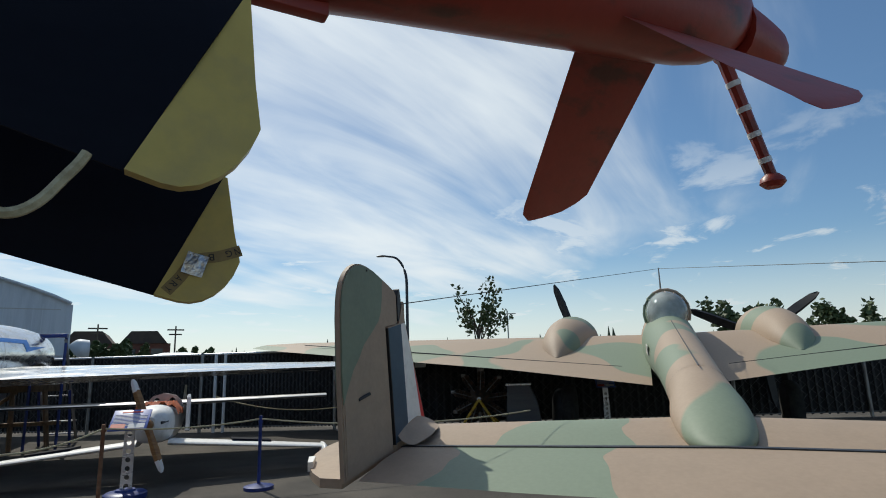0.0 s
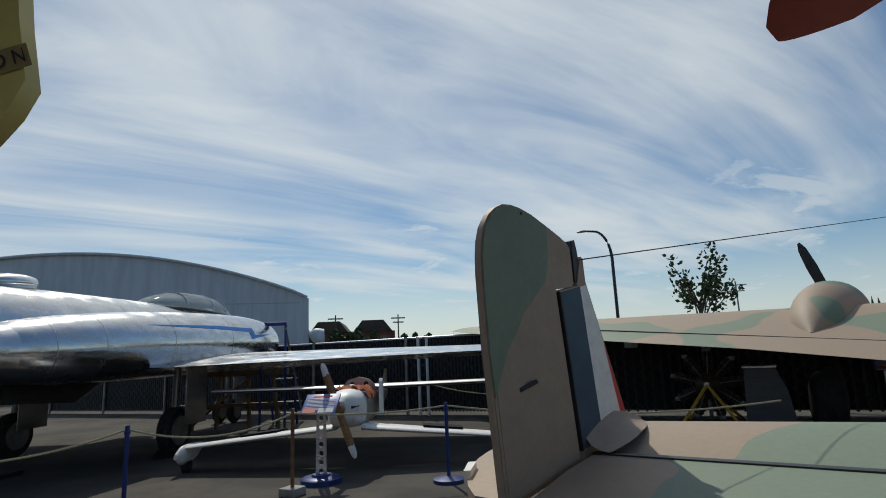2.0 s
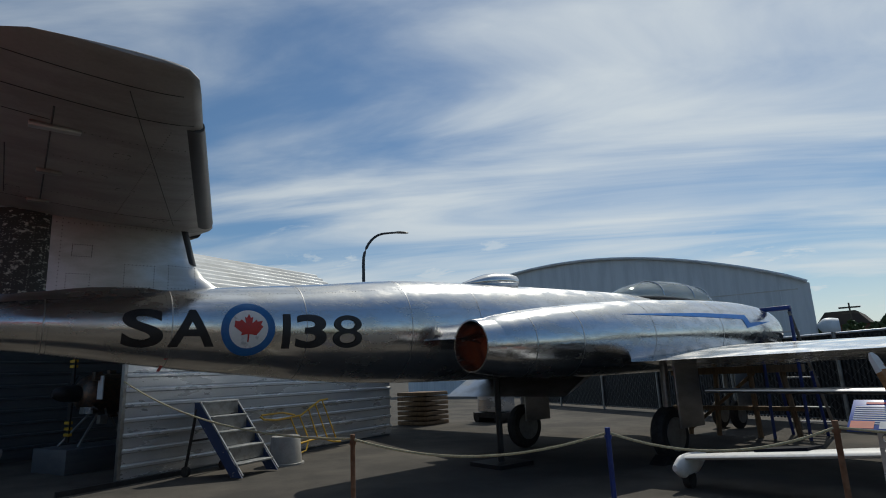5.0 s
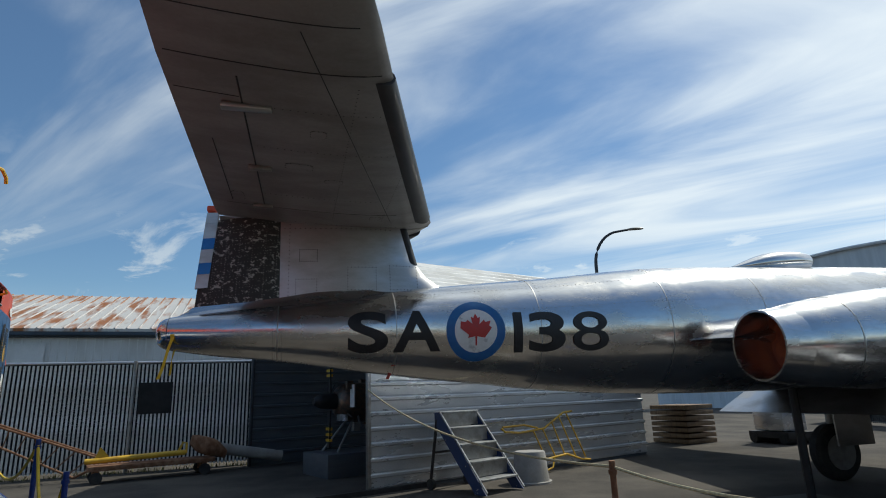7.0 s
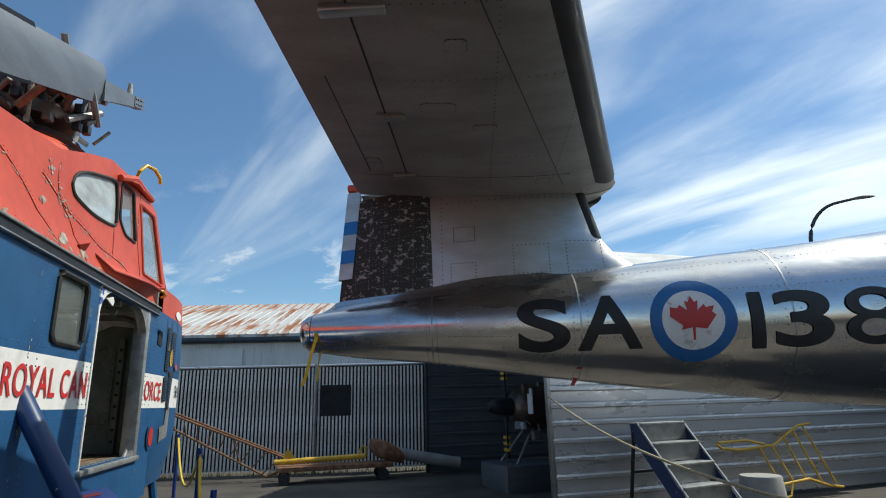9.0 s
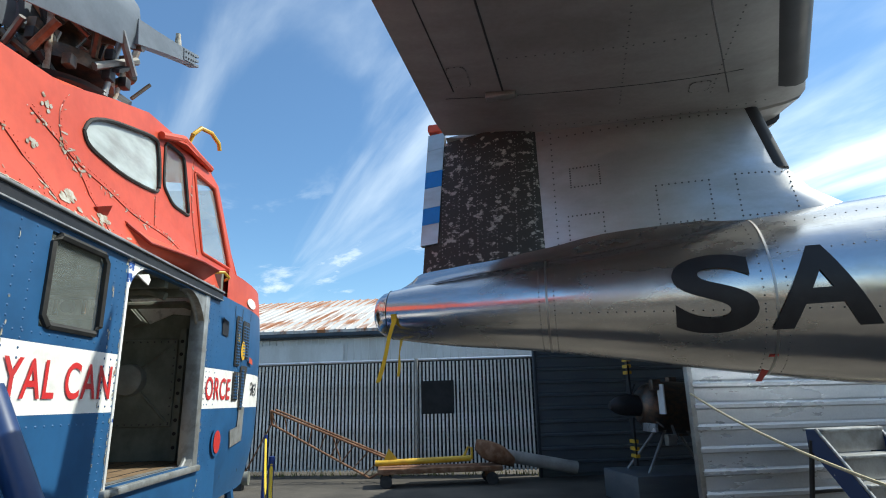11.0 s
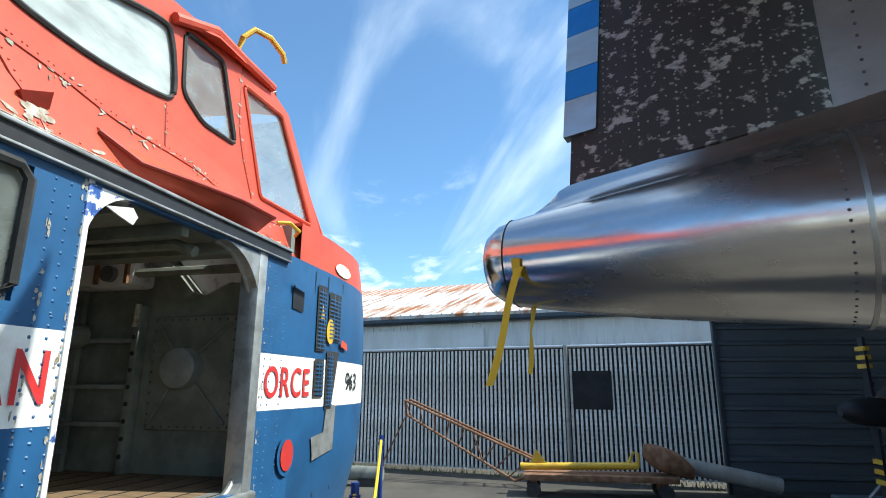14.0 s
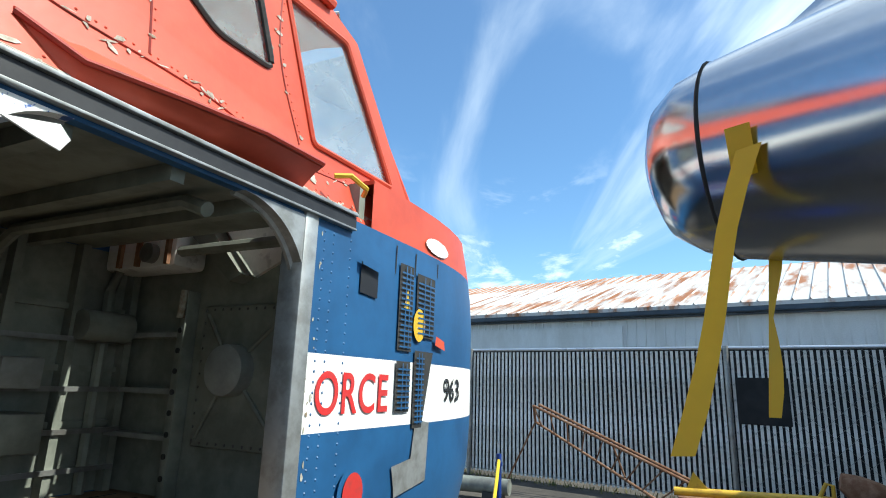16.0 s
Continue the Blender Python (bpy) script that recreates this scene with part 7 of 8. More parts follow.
def leafy_tree(name, label, x, y, h, limbs, seed, leaf=0.15, spread=1.3, count=130):
    rs = random.Random(seed)
    t = thing(name, label, "tree", pose(x, y, 0))
    part("trunk", tube(bmesh.new(), [(0, 0, 0), (0.03, 0.02, h * 0.35), (0, 0, h * 0.6)], 0.09, 8, 0.05), "bark", t)
    cr = bmesh.new()
    for k in range(limbs):
        a = rs.uniform(0, 6.28)
        z0 = h * rs.uniform(0.3, 0.6)
        end = Vector((spread * math.cos(a) * rs.uniform(0.3, 1), spread * math.sin(a) * rs.uniform(0.3, 1), h * rs.uniform(0.55, 1.0)))
        mid = Vector((end.x * 0.4, end.y * 0.4, (z0 + end.z) / 2 + 0.1))
        part("limb", tube(bmesh.new(), [(0, 0, z0), mid, end], 0.035, 6, 0.01), "bark", t)
        for q in (0.55, 0.8, 1.0):
            p = Vector((0, 0, z0)).lerp(end, q)
            crown(cr, p, 0.26 + 0.12 * rs.random(), count // 4, rs, leaf, 1.3)
    part("crown", cr, "leaf", t, smooth=False)
    return t


leafy_tree("street_tree", "young leafy street tree with an open crown", -0.45, 23.3, 4.75, 14, 5, 0.17, 1.2, 70)
leafy_tree("street_tree", "broad green tree beyond the fence", 10.2, 24.0, 3.9, 16, 8, 0.24, 1.9, 240)
leafy_tree("street_tree", "broad green tree beyond the fence", 15.5, 25.5, 3.35, 16, 11, 0.24, 2.2, 240)
for i, (x, y, h) in enumerate(((-48, 70, 5.5), (-42, 66, 4.6), (-38, 72, 4.2), (-54, 74, 5.0))):
    leafy_tree("distant_tree", "dense green tree before the apartments", x, y, h, 14, 20 + i, 0.6, 3.0, 240)
bm = bmesh.new()
rs = random.Random(9)
for k in range(420):
    a = radians(rs.uniform(62, 150))
    d = rs.uniform(170, 260)
    x, y = d * math.cos(a), d * math.sin(a)
    h = rs.uniform(3.5, 7.5) * (1.35 if rs.random() < 0.15 else 1)
    w2 = rs.uniform(1.0, 2.2)
    for q in range(4):
        z0, z1 = h * q / 4, h * (q + 1.35) / 4
        tube(bm, [(x, y, z0), (x + rs.uniform(-0.3, 0.3), y, z1)], w2 * (1.1 - q * 0.24) * rs.uniform(0.8, 1.2), 5, 0.05)
tagged(link("far_treeline", bm, "leaf_dark", False), "distant line of dark conifers", "trees", kind="stuff")


def lamp(x, y, h, reach, rz, label):
    t = thing("street_lamp", label, "street lamp", pose(x, y, 0, 0, 0, rz))
    pts = [(0, 0, 0), (0, 0, h * 0.6), (0, 0, h - 1.6)] + [(reach * 0.6 * (1 - math.cos(radians(a))), 0, h - 1.6 + 1.5 * math.sin(radians(a))) for a in range(10, 91, 10)] + [(reach * 0.85, 0, h - 0.06)]
    part("pole", tube(bmesh.new(), pts, 0.085, 10, 0.05), "lamp_black", t)
    part("lamp_head", body([(reach * 0.8, 0, h - 0.06, 0.06, 0.04), (reach * 0.95, 0, h - 0.05, 0.13, 0.06), (reach * 1.12, 0, h - 0.07, 0.11, 0.05), (reach * 1.2, 0, h - 0.08, 0.03, 0.02)], n=14), "steel", t, "grey lamp head")
    return t


lamp(-28.7, 8.4, 8.62, 1.9, 80, "dark curved street lamp behind the store")
lamp(-4.3, 31.0, 7.4, 1.35, 190, "dark curved street lamp beyond the fence")
for x, y in ((-55, 78), (-48, 86), (-70, 60)):
    t = thing("utility_pole", "distant wooden utility pole with crossarms", "utility pole", pose(x, y, 0, 0, 0, 40))
    part("pole", rod((0, 0, 0), (0, 0, 8.5), r=0.15, r_end=0.1), "bark", t)
    part("crossarm", cube(-1.2, 1.2, -0.08, 0.08, 7.8, 8.0), "bark", t)
    part("crossarm", cube(-0.9, 0.9, -0.08, 0.08, 7.1, 7.3), "bark", t)
aer = thing("roof_aerial", "small television aerial on a far roof", "aerial", pose(0.9, 28, 0))
part("mast", rod((0, 0, 0), (0, 0, 3.9), r=0.03), "steel", aer)
part("element", rod((-0.4, 0, 3.75), (0.4, 0, 3.75), r=0.02), "steel", aer)
part("element", rod((-0.3, 0, 3.5), (0.3, 0, 3.5), r=0.02), "steel", aer)


# ---- yard things ----
def stanchion(x, y, h, mat, label, base=True):
    t = thing("rope_stanchion", label, "stanchion", pose(x, y, 0), "rope barrier posts")
    part("post", rod((0, 0, 0.02), (0, 0, h), r=0.022, n=12), mat, t)
    part("collar", rod((0, 0, h - 0.09), (0, 0, h - 0.06), r=0.03, n=12), mat, t)
    if base:
        part("base", bridge(bmesh.new(), [[(r * math.cos(2 * math.pi * k / 20), r * math.sin(2 * math.pi * k / 20), z) for k in range(20)] for z, r in ((0, 0.19), (0.04, 0.19), (0.07, 0.06))]), mat, t)
    else:
        part("base", cube(-0.11, 0.11, -0.11, 0.11, 0, 0.09, 0.01), "concrete", t, "concrete foot")
    return t


BLUE, BROWN = "blue-painted steel rope post", "rust-brown steel rope post in a concrete foot"
stanchion(-6.72, 3.98, 0.92, "rust", BROWN, False)
stanchion(-5.56, 5.91, 0.93, "post_blue", BLUE)
stanchion(-4.62, 7.30, 0.95, "rust", BROWN, False)
stanchion(-3.15, 8.35, 0.92, "post_blue", BLUE)
stanchion(-2.0, 12.5, 1.0, "yellow", "yellow steel rope post by the engine")
stanchion(-9.49, -3.17, 1.17, "post_blue", "tall blue steel post hung with yellow rope")
stanchion(-7.78, -1.15, 1.14, "post_blue", "tall blue steel post hung with yellow rope")
stanchion(-7.02, -0.27, 0.92, "post_blue", "square-topped blue post by the helicopter")


def rope(a, b, sag, label, r=0.011, mat="rope"):
    a, b = Vector(a), Vector(b)
    pts = [a.lerp(b, k / 16) - Vector((0, 0, 4 * sag * (k / 16) * (1 - k / 16))) for k in range(17)]
    tagged(link("rope", tube(bmesh.new(), pts, r, 6), mat), label, "rope", "barrier ropes")


rope((-11.62, 1.21, 1.55), (-6.72, 3.98, 0.88), 0.22, "pale rope from the store to a post")
rope((-6.72, 3.98, 0.88), (-5.56, 5.91, 0.89), 0.17, "pale sagging barrier rope")
rope((-5.56, 5.91, 0.89), (-4.62, 7.30, 0.90), 0.16, "pale sagging barrier rope")
rope((-4.62, 7.30, 0.90), (-3.15, 8.35, 0.88), 0.05, "pale sagging barrier rope")
rope((-3.15, 8.35, 0.88), (0.5, 9.6, 0.8), 0.12, "pale sagging barrier rope")
rope((-6.3, 13.6, 0.95), (-2.0, 12.5, 0.95), 0.3, "pale barrier rope behind the light aircraft")
rope((-9.49, -3.17, 1.13), (-7.78, -1.15, 1.10), 0.42, "yellow rope sagging between blue posts", 0.014, "tape")
rope((-7.78, -1.15, 1.10), (-7.02, -0.27, 0.88), 0.50, "yellow rope sagging between blue posts", 0.014, "tape")


def info_board(x, y, rz, h, w, d, post, label):
    t = thing("information_board", label, "sign", pose(x, y, 0, 0, 0, rz))
    tilt = pose(0, 0, h, 35)
    b = part("panel", cube(-w / 2, w / 2, -d / 2, d / 2, -0.012, 0.012, 0.004, tilt), "sign", t, "printed blue panel")
    part("photo", cube(-w / 2 + 0.02, -w * 0.08, -d / 2 + 0.02, -d * 0.22, 0.012, 0.015, 0, tilt), "red", b)
    part("photo", cube(0.0, w / 2 - 0.03, -d / 2 + 0.02, -d * 0.22, 0.012, 0.015, 0, tilt), "paper", b)
    part("heading", cube(-w / 2 + 0.1, w / 2 - 0.1, d / 2 - 0.06, d / 2 - 0.035, 0.012, 0.015, 0, tilt), "lettering_red", b)
    for k in range(9):
        part("text_line", cube(-w / 2 + 0.03, w / 2 - (0.03 if k % 4 else 0.12), d / 2 - 0.10 - k * 0.026, d / 2 - 0.09 - k * 0.026, 0.012, 0.0145, 0, tilt), "paper", b)
    if post:
        holes = [[(0.032 * math.cos(2 * math.pi * k / 14), 0.14 + i * 0.105 + 0.032 * math.sin(2 * math.pi * k / 14)) for k in range(14)] for i in range(7)]
        part("post", holed([(-0.07, 0.06), (0.07, 0.06), (0.055, h - 0.02), (-0.055, h - 0.02)], holes, lambda z: 0.0, 0.03, 1), "galv", t, "aluminium post with round lightening holes", smooth=False)
        part("base", bridge(bmesh.new(), [[(r * math.cos(2 * math.pi * k / 28), r * math.sin(2 * math.pi * k / 28), z) for k in range(28)] for z, r in ((0, 0.25), (0.06, 0.25), (0.08, 0.22), (0.085, 0.12), (0.11, 0.11))]), "post_blue", t, "round blue base")
    else:
        part("post", rod((0, 0.05, 0), (0, 0.05, h), r=0.03), "post_blue", t)
    return t


info_board(-4.69, 7.92, 20, 0.94, 0.44, 0.38, True, "blue information board on a holed metal post")
info_board(-6.14, -0.30, 190, 0.91, 0.44, 0.38, False, "blue information board before the helicopter")
info_board(2.44, 13.8, 0, 1.0, 0.4, 0.3, True, "grey information board by the fence")

# rolling steps: sloping sides with four treads
st = thing("boarding_steps", "bare metal boarding steps with dark blue stringers", "steps", pose(-11.79, 2.77, 0, 0, 0, -43))
for x in (-0.40, 0.40):
    part("stringer", slab([(x, 0.74, 0.02), (x, 0.52, 0.02), (x, -0.30, 0.98), (x, -0.30, 1.15), (x, -0.20, 1.15)], 0.025, (1, 0, 0)), "leg_blue", st, "scraped dark blue stringer")
    part("edge_strip", rod((x, 0.75, 0.05), (x, -0.19, 1.16), r=0.016), "galv_dull", st)
    part("rear_leg", rod((x, -0.26, 1.05), (x, -0.46, 0.05), r=0.024), "black", st)
    part("wheel", rod((x - 0.03, -0.44, 0.08), (x + 0.03, -0.44, 0.08), r=0.08, n=14), "rubber", st)
for k in range(5):
    z, y = 0.19 + 0.235 * k, 0.64 - 0.195 * k
    part("tread", cube(-0.385, 0.385, y - 0.22, y + 0.02, z, z + 0.03, 0.006), "galv_dull", st, "worn metal tread")
    if k:
        part("riser", cube(-0.385, 0.385, y - 0.005, y + 0.004, z - 0.19, z - 0.002), "steel", st)
part("cross_brace", rod((-0.40, -0.36, 0.55), (0.40, -0.36, 0.55), r=0.018), "black", st)
bk = thing("plastic_tub", "upturned grey plastic tub", "tub", pose(-12.3, 3.75, 0))
part("shell", bridge(bmesh.new(), [[(r * math.cos(2 * math.pi * k / 24), r * math.sin(2 * math.pi * k / 24), z) for k in range(24)] for z, r in ((0, 0.33), (0.03, 0.33), (0.035, 0.29), (0.46, 0.25), (0.48, 0.24))]), "concrete", bk)
# yellow ladder frame leaning on its side
yl = thing("yellow_ladder", "yellow tubular hook-on ladder lying against the store wall", "ladder", pose(-13.42, 3.48, 0, 0, 0, 129.5))
top = [(-0.35, -0.18, 0.80), (-0.30, -0.22, 0.74), (0.1, -0.16, 0.70), (0.75, -0.14, 0.74), (1.0, -0.13, 0.86), (1.3, -0.12, 1.0), (1.55, -0.12, 1.02)]
bot = [(0.25, -0.40, 0.20), (0.7, -0.38, 0.24), (1.05, -0.38, 0.27), (1.45, -0.36, 0.15), (1.7, -0.36, 0.12)]
part("rail", tube(bmesh.new(), top, 0.02, 8), "yellow", yl)
part("rail", tube(bmesh.new(), bot, 0.02, 8), "yellow", yl)
part("rail", tube(bmesh.new(), [(-0.33, -0.2, 0.82), (0.2, -0.18, 0.83), (0.55, -0.16, 0.76)], 0.018, 8), "yellow", yl)
part("hook", tube(bmesh.new(), [(0.7, -0.40, 0.24), (0.6, -0.44, 0.08), (0.35, -0.46, 0.03), (0.25, -0.46, 0.03)], 0.016, 8), "yellow", yl)
for k, (a, b) in enumerate(((0.45, 0.5), (0.7, 0.75), (0.95, 1.0), (1.15, 1.3), (1.35, 1.55))):
    za = 0.72 if k < 2 else 0.84 if k == 2 else 0.93 if k == 3 else 1.0
    part("rung", rod((a, -0.15, za), (b, -0.38, 0.24 if k < 3 else 0.18), r=0.015), "yellow", yl)

# rusty lattice jib lying by the fence
jib = thing("lattice_jib", "rusty steel lattice jib leaning on the ground by the fence", "lattice", FENCE_W @ pose(0, -1.2, 0))
A, B = Vector((0.19, 0, 1.39)), Vector((2.83, 0, 0.36))
C2, D2 = Vector((0.10, 0.25, 1.12)), Vector((2.2, 0.25, 0.06))
for p, q in ((A, B), (A + Vector((0.02, 0.16, 0.02)), B + Vector((0, 0.1, 0.02))), (C2, D2), (D2, B), (A, C2)):
    part("chord", rod(p, q, r=0.022), "rust", jib)
for k in range(9):
    p, q = A.lerp(B, k / 9), C2.lerp(D2, min(1, (k + 0.5) / 9))
    part("lacing", rod(p, q, r=0.012, n=6), "rust", jib)
part("stay", rod(A.lerp(B, 0.5), (1.6, 0.25, 0.40), r=0.014), "rust", jib)
part("stay", rod(C2, (-0.5, 0.35, 0.1), r=0.016), "rust", jib)
# low trolley with a yellow bar, a log and a rusty block
tr = thing("flat_trolley", "rusty flat trolley on small wheels", "trolley", pose(-14.2, -3.75, 0, 0, 0, 128))
part("deck", cube(-1.15, 1.15, -0.3, 0.3, 0.24, 0.33, 0.01), "rust", tr)
for x in (-1.0, 0.95):
    for y in (-0.26, 0.26):
        part("wheel", rod((x, y - 0.04, 0.11), (x, y + 0.04, 0.11), r=0.11, n=16), "rubber", tr)
    part("axle", cube(x - 0.05, x + 0.05, -0.25, 0.25, 0.1, 0.24), "rust", tr)
tb = thing("yellow_tow_bar", "yellow steel tow bar resting on the trolley", "tow bar", pose(-14.2, -3.75, 0.33, 0, 0, 128))
part("bar", rod((-1.2, 0, 0.08), (0.6, 0, 0.12), r=0.055, n=12), "yellow", tb)
part("eye_plate", slab([(-1.05, 0, 0.1), (-0.75, 0, 0.1), (-0.95, 0, 0.34)], 0.03, (0, 1, 0)), "yellow", tb)
part("clamp", tube(bmesh.new(), [(0.45, 0, 0.12), (0.55, 0, 0.32), (0.62, 0, 0.3), (0.62, 0, 0.1)], 0.025, 8), "yellow", tb)
bl = thing("rusted_block", "heavily rusted iron casting on the trolley", "casting", pose(-14.85, -2.92, 0.33, 0, 12, 128))
part("casting", body([(-0.42, 0, 0.28, 0.06, 0.10), (-0.2, 0, 0.22, 0.2, 0.18), (0.1, 0, 0.18, 0.22, 0.17), (0.35, 0, 0.10, 0.1, 0.09)], n=14), "rust", bl)
lg = thing("timber_log", "grey weathered log propped on the ground", "log", pose(-15.3, -2.35, 0, 0, 0, 128))
part("log", rod((-0.9, 0.1, 0.55), (0.9, 0.1, 0.2), r=0.12, n=14), "concrete", lg)
cyl = thing("gas_cylinder", "green cylinder lying on a wheeled cradle", "cylinder", pose(-11.9, -7.2, 0.2, 0, 0, 127))
part("cylinder", rod((-1.2, 0, 0), (0.6, 0, 0), r=0.12, n=16), "primer", cyl)
part("cradle", cube(0.2, 0.5, -0.12, 0.12, -0.2, -0.08), "black", cyl)

# propeller engine on a stand in the store
eng = thing("aero_engine", "dark aircraft engine with striped propeller blades on a stand", "engine", LEAN @ pose(1.1, 2.6, 0, 0, 0, 0))
part("plinth", cube(-0.9, 0.9, -0.6, 0.6, 0, 0.42, 0.01), "dark_sheet", eng)
part("crankcase", body([(-0.5, 0, 1.35, 0.2, 0.2), (-0.3, 0, 1.35, 0.36, 0.36), (0.4, 0, 1.32, 0.36, 0.38), (0.7, 0, 1.3, 0.2, 0.2)], n=20), "oily", eng)
part("propeller_hub", body([(-0.95, 0, 1.38, 0.06, 0.06), (-0.8, 0, 1.38, 0.14, 0.14), (-0.5, 0, 1.37, 0.16, 0.16)], n=18), "black", eng)
rs = random.Random(12)
for k in range(30):
    p = Vector((rs.uniform(-0.4, 0.6), rs.uniform(-0.45, 0.45), rs.uniform(0.85, 1.75)))
    if k % 2:
        part("pipe", rod(p, p + Vector((rs.uniform(-0.2, 0.2), rs.uniform(-0.2, 0.2), rs.uniform(-0.35, 0.2))), r=rs.uniform(0.012, 0.03), n=7), rs.choice(["steel", "oily", "black"]), eng)
    else:
        part("engine_block", cube(p.x - 0.07, p.x + 0.07, p.y - 0.06, p.y + 0.06, p.z - 0.08, p.z + 0.08, 0.012), rs.choice(["steel", "oily", "oily", "black"]), eng)
for a, z0, z1 in ((-0.62, 1.2, 0.5), (-0.62, 1.55, 2.2)):
    bd = part("propeller_blade", slab([(a, -0.08, z0), (a, 0.06, z0), (a + 0.05, 0.12, (z0 + z1) / 2), (a, 0.04, z1), (a, -0.06, z1), (a - 0.03, -0.12, (z0 + z1) / 2)], 0.03, (1, 0, 0)), "black", eng)
    for q in (0.5, 0.65, 0.8):
        z = z0 + (z1 - z0) * q
        part("yellow_band", cube(a - 0.022, a + 0.03, -0.1, 0.1, z - 0.025, z + 0.025, 0, None), "yellow", bd)
for y in (-0.35, 0.35):
    part("stand_leg", rod((-0.1, y * 0.3, 1.1), (-0.6, y, 0.42), r=0.022), "steel", eng)
    part("stand_leg", rod((0.1, y * 0.3, 1.1), (0.6, y, 0.42), r=0.022), "steel", eng)
part("label_card", cube(-0.35, -0.33, -0.56, -0.38, 1.25, 1.68), "paper", eng, "white printed card")
part("bracket", cube(-0.5, -0.46, -0.5, -0.1, 1.0, 1.12), "galv", eng)

# ---- small canard aircraft ----
q = thing("light_aircraft", "small white canard aircraft with a wooden propeller and orange cover", "aircraft", pose(-4.71, 8.36, 0, 0, 0, -69) @ Matrix.Diagonal((1, 1, 1.16, 1)))
part("cowling", body([(0.04, 0, 0.72, 0.09, 0.09), (-0.08, 0, 0.71, 0.19, 0.17), (-0.25, 0, 0.70, 0.24, 0.21), (-0.50, 0, 0.70, 0.255, 0.225)][::-1], n=28, p=2.8), "white", q, "white moulded engine cowling")
part("fuselage", body([(-0.505, 0, 0.69, 0.25, 0.22), (-0.8, 0, 0.67, 0.25, 0.21), (-1.25, 0, 0.66, 0.24, 0.20), (-2.2, 0, 0.68, 0.16, 0.16), (-3.2, 0, 0.70, 0.06, 0.08), (-3.6, 0, 0.72, 0.02, 0.04)][::-1], n=24, p=3.0), "skin_dull", q, "grey unpainted fuselage")
part("spinner", body([(0.02, 0, 0.72, 0.075, 0.066), (0.09, 0, 0.72, 0.07, 0.06), (0.11, 0, 0.72, 0.05, 0.045)][::-1], n=16), "propwood", q, "round wooden propeller hub")
for o in (0.15, -0.15):
    part("cowl_opening", body([(-0.16, o, 0.74, 0.075, 0.035), (-0.02, o * 0.8, 0.735, 0.05, 0.022)][::-1], n=12), "black", q)
pa = Vector((0, 0.38, -0.92)).normalized()
pc = pa.cross(Vector((1, 0, 0)))
for sgn in (1, -1):
    b = part("propeller_blade", bridge(bmesh.new(), [[Vector((0.08, 0, 0.72)) + pa * sgn * t + pc * w * u + Vector((v, 0, 0)) for u, v in ((-1, -0.015), (0, 0.02), (1, 0.015), (0, -0.015))] for t, w in ((0.0, 0.045), (0.12, 0.04), (0.3, 0.05), (0.46, 0.042))]), "propwood", q, "varnished wooden propeller blade")
    part("painted_tip", bridge(bmesh.new(), [[Vector((0.08, 0, 0.72)) + pa * sgn * t + pc * w * u + Vector((v, 0, 0)) for u, v in ((-1, -0.016), (0, 0.021), (1, 0.016), (0, -0.016))] for t, w in ((0.42, 0.045), (0.53, 0.034), (0.57, 0.012))]), "white", b)
for sgn in (1, -1):
    part("front_wing", wing([((-0.32, sgn * 0.2, 0.475), 0.62, 0.075, (-1, 0, 0), (0, 0, 1)), ((-0.42, sgn * 2.35, 0.30), 0.45, 0.05, (-1, 0, 0), (0, 0, 1))]), "white", q, "low white front wing")
    # dark blue-black patch laid over the white top of each wing
    part("dark_patch", slab([(-0.50, sgn * 1.05, 0.452), (-0.82, sgn * 1.0, 0.448), (-0.84, sgn * 1.55, 0.402), (-0.55, sgn * 1.6, 0.402)], 0.026, (0, 0, 1)), "blade", q, "dark blue-black patch on the wing")
    pod = part("wheel_fairing", body([(-0.25, sgn * 2.38, 0.22, 0.03, 0.03), (-0.42, sgn * 2.38, 0.22, 0.06, 0.11), (-0.75, sgn * 2.38, 0.23, 0.05, 0.10), (-1.0, sgn * 2.38, 0.28, 0.02, 0.03)][::-1], n=16), "white", q, "white wheel fairing")
    part("wheel", rod((-0.55, -sgn * 2.34, 0.09), (-0.55, -sgn * 2.42, 0.09), r=0.09, n=16), "rubber", pod)
    part("rear_wing", wing([((-1.35, sgn * 0.15, 0.90), 0.62, 0.07, (-1, 0, 0), (0, 0, 1)), ((-1.45, sgn * 2.5, 0.915), 0.45, 0.05, (-1, 0, 0), (0, 0, 1))]), "skin_dull", q, "grey rear wing")
part("tail_fin", wing([((-3.1, 0, 0.70), 0.45, 0.05, (-1, 0, 0), (0, 1, 0)), ((-3.4, 0, 1.1), 0.26, 0.03, (-1, 0, 0), (0, 1, 0))]), "white", q)
part("side_fin", slab([(-1.0, 0.36, 0.56), (-1.12, 0.36, 0.54), (-1.13, 0.36, 0.95), (-1.08, 0.36, 1.02), (-1.03, 0.36, 0.98)], 0.05, (0, 1, 0)), "white", q, "upright white end fin")
cloth = []
for k in range(13):
    y = -0.30 + 0.05 * k
    cloth.append([(-0.50 - 0.07 * j + 0.03 * math.sin(k * 1.7 + j), y, 0.925 + 0.028 * math.sin(k * 1.9 + j * 2.3) - 1.1 * max(0, abs(y) - 0.21) + 0.02 * math.sin(j * 4.1 + k)) for j in range(8)])
part("orange_cover", bridge(bmesh.new(), cloth, False, (False, False)), "orange_cloth", q, "crumpled orange engine cover")
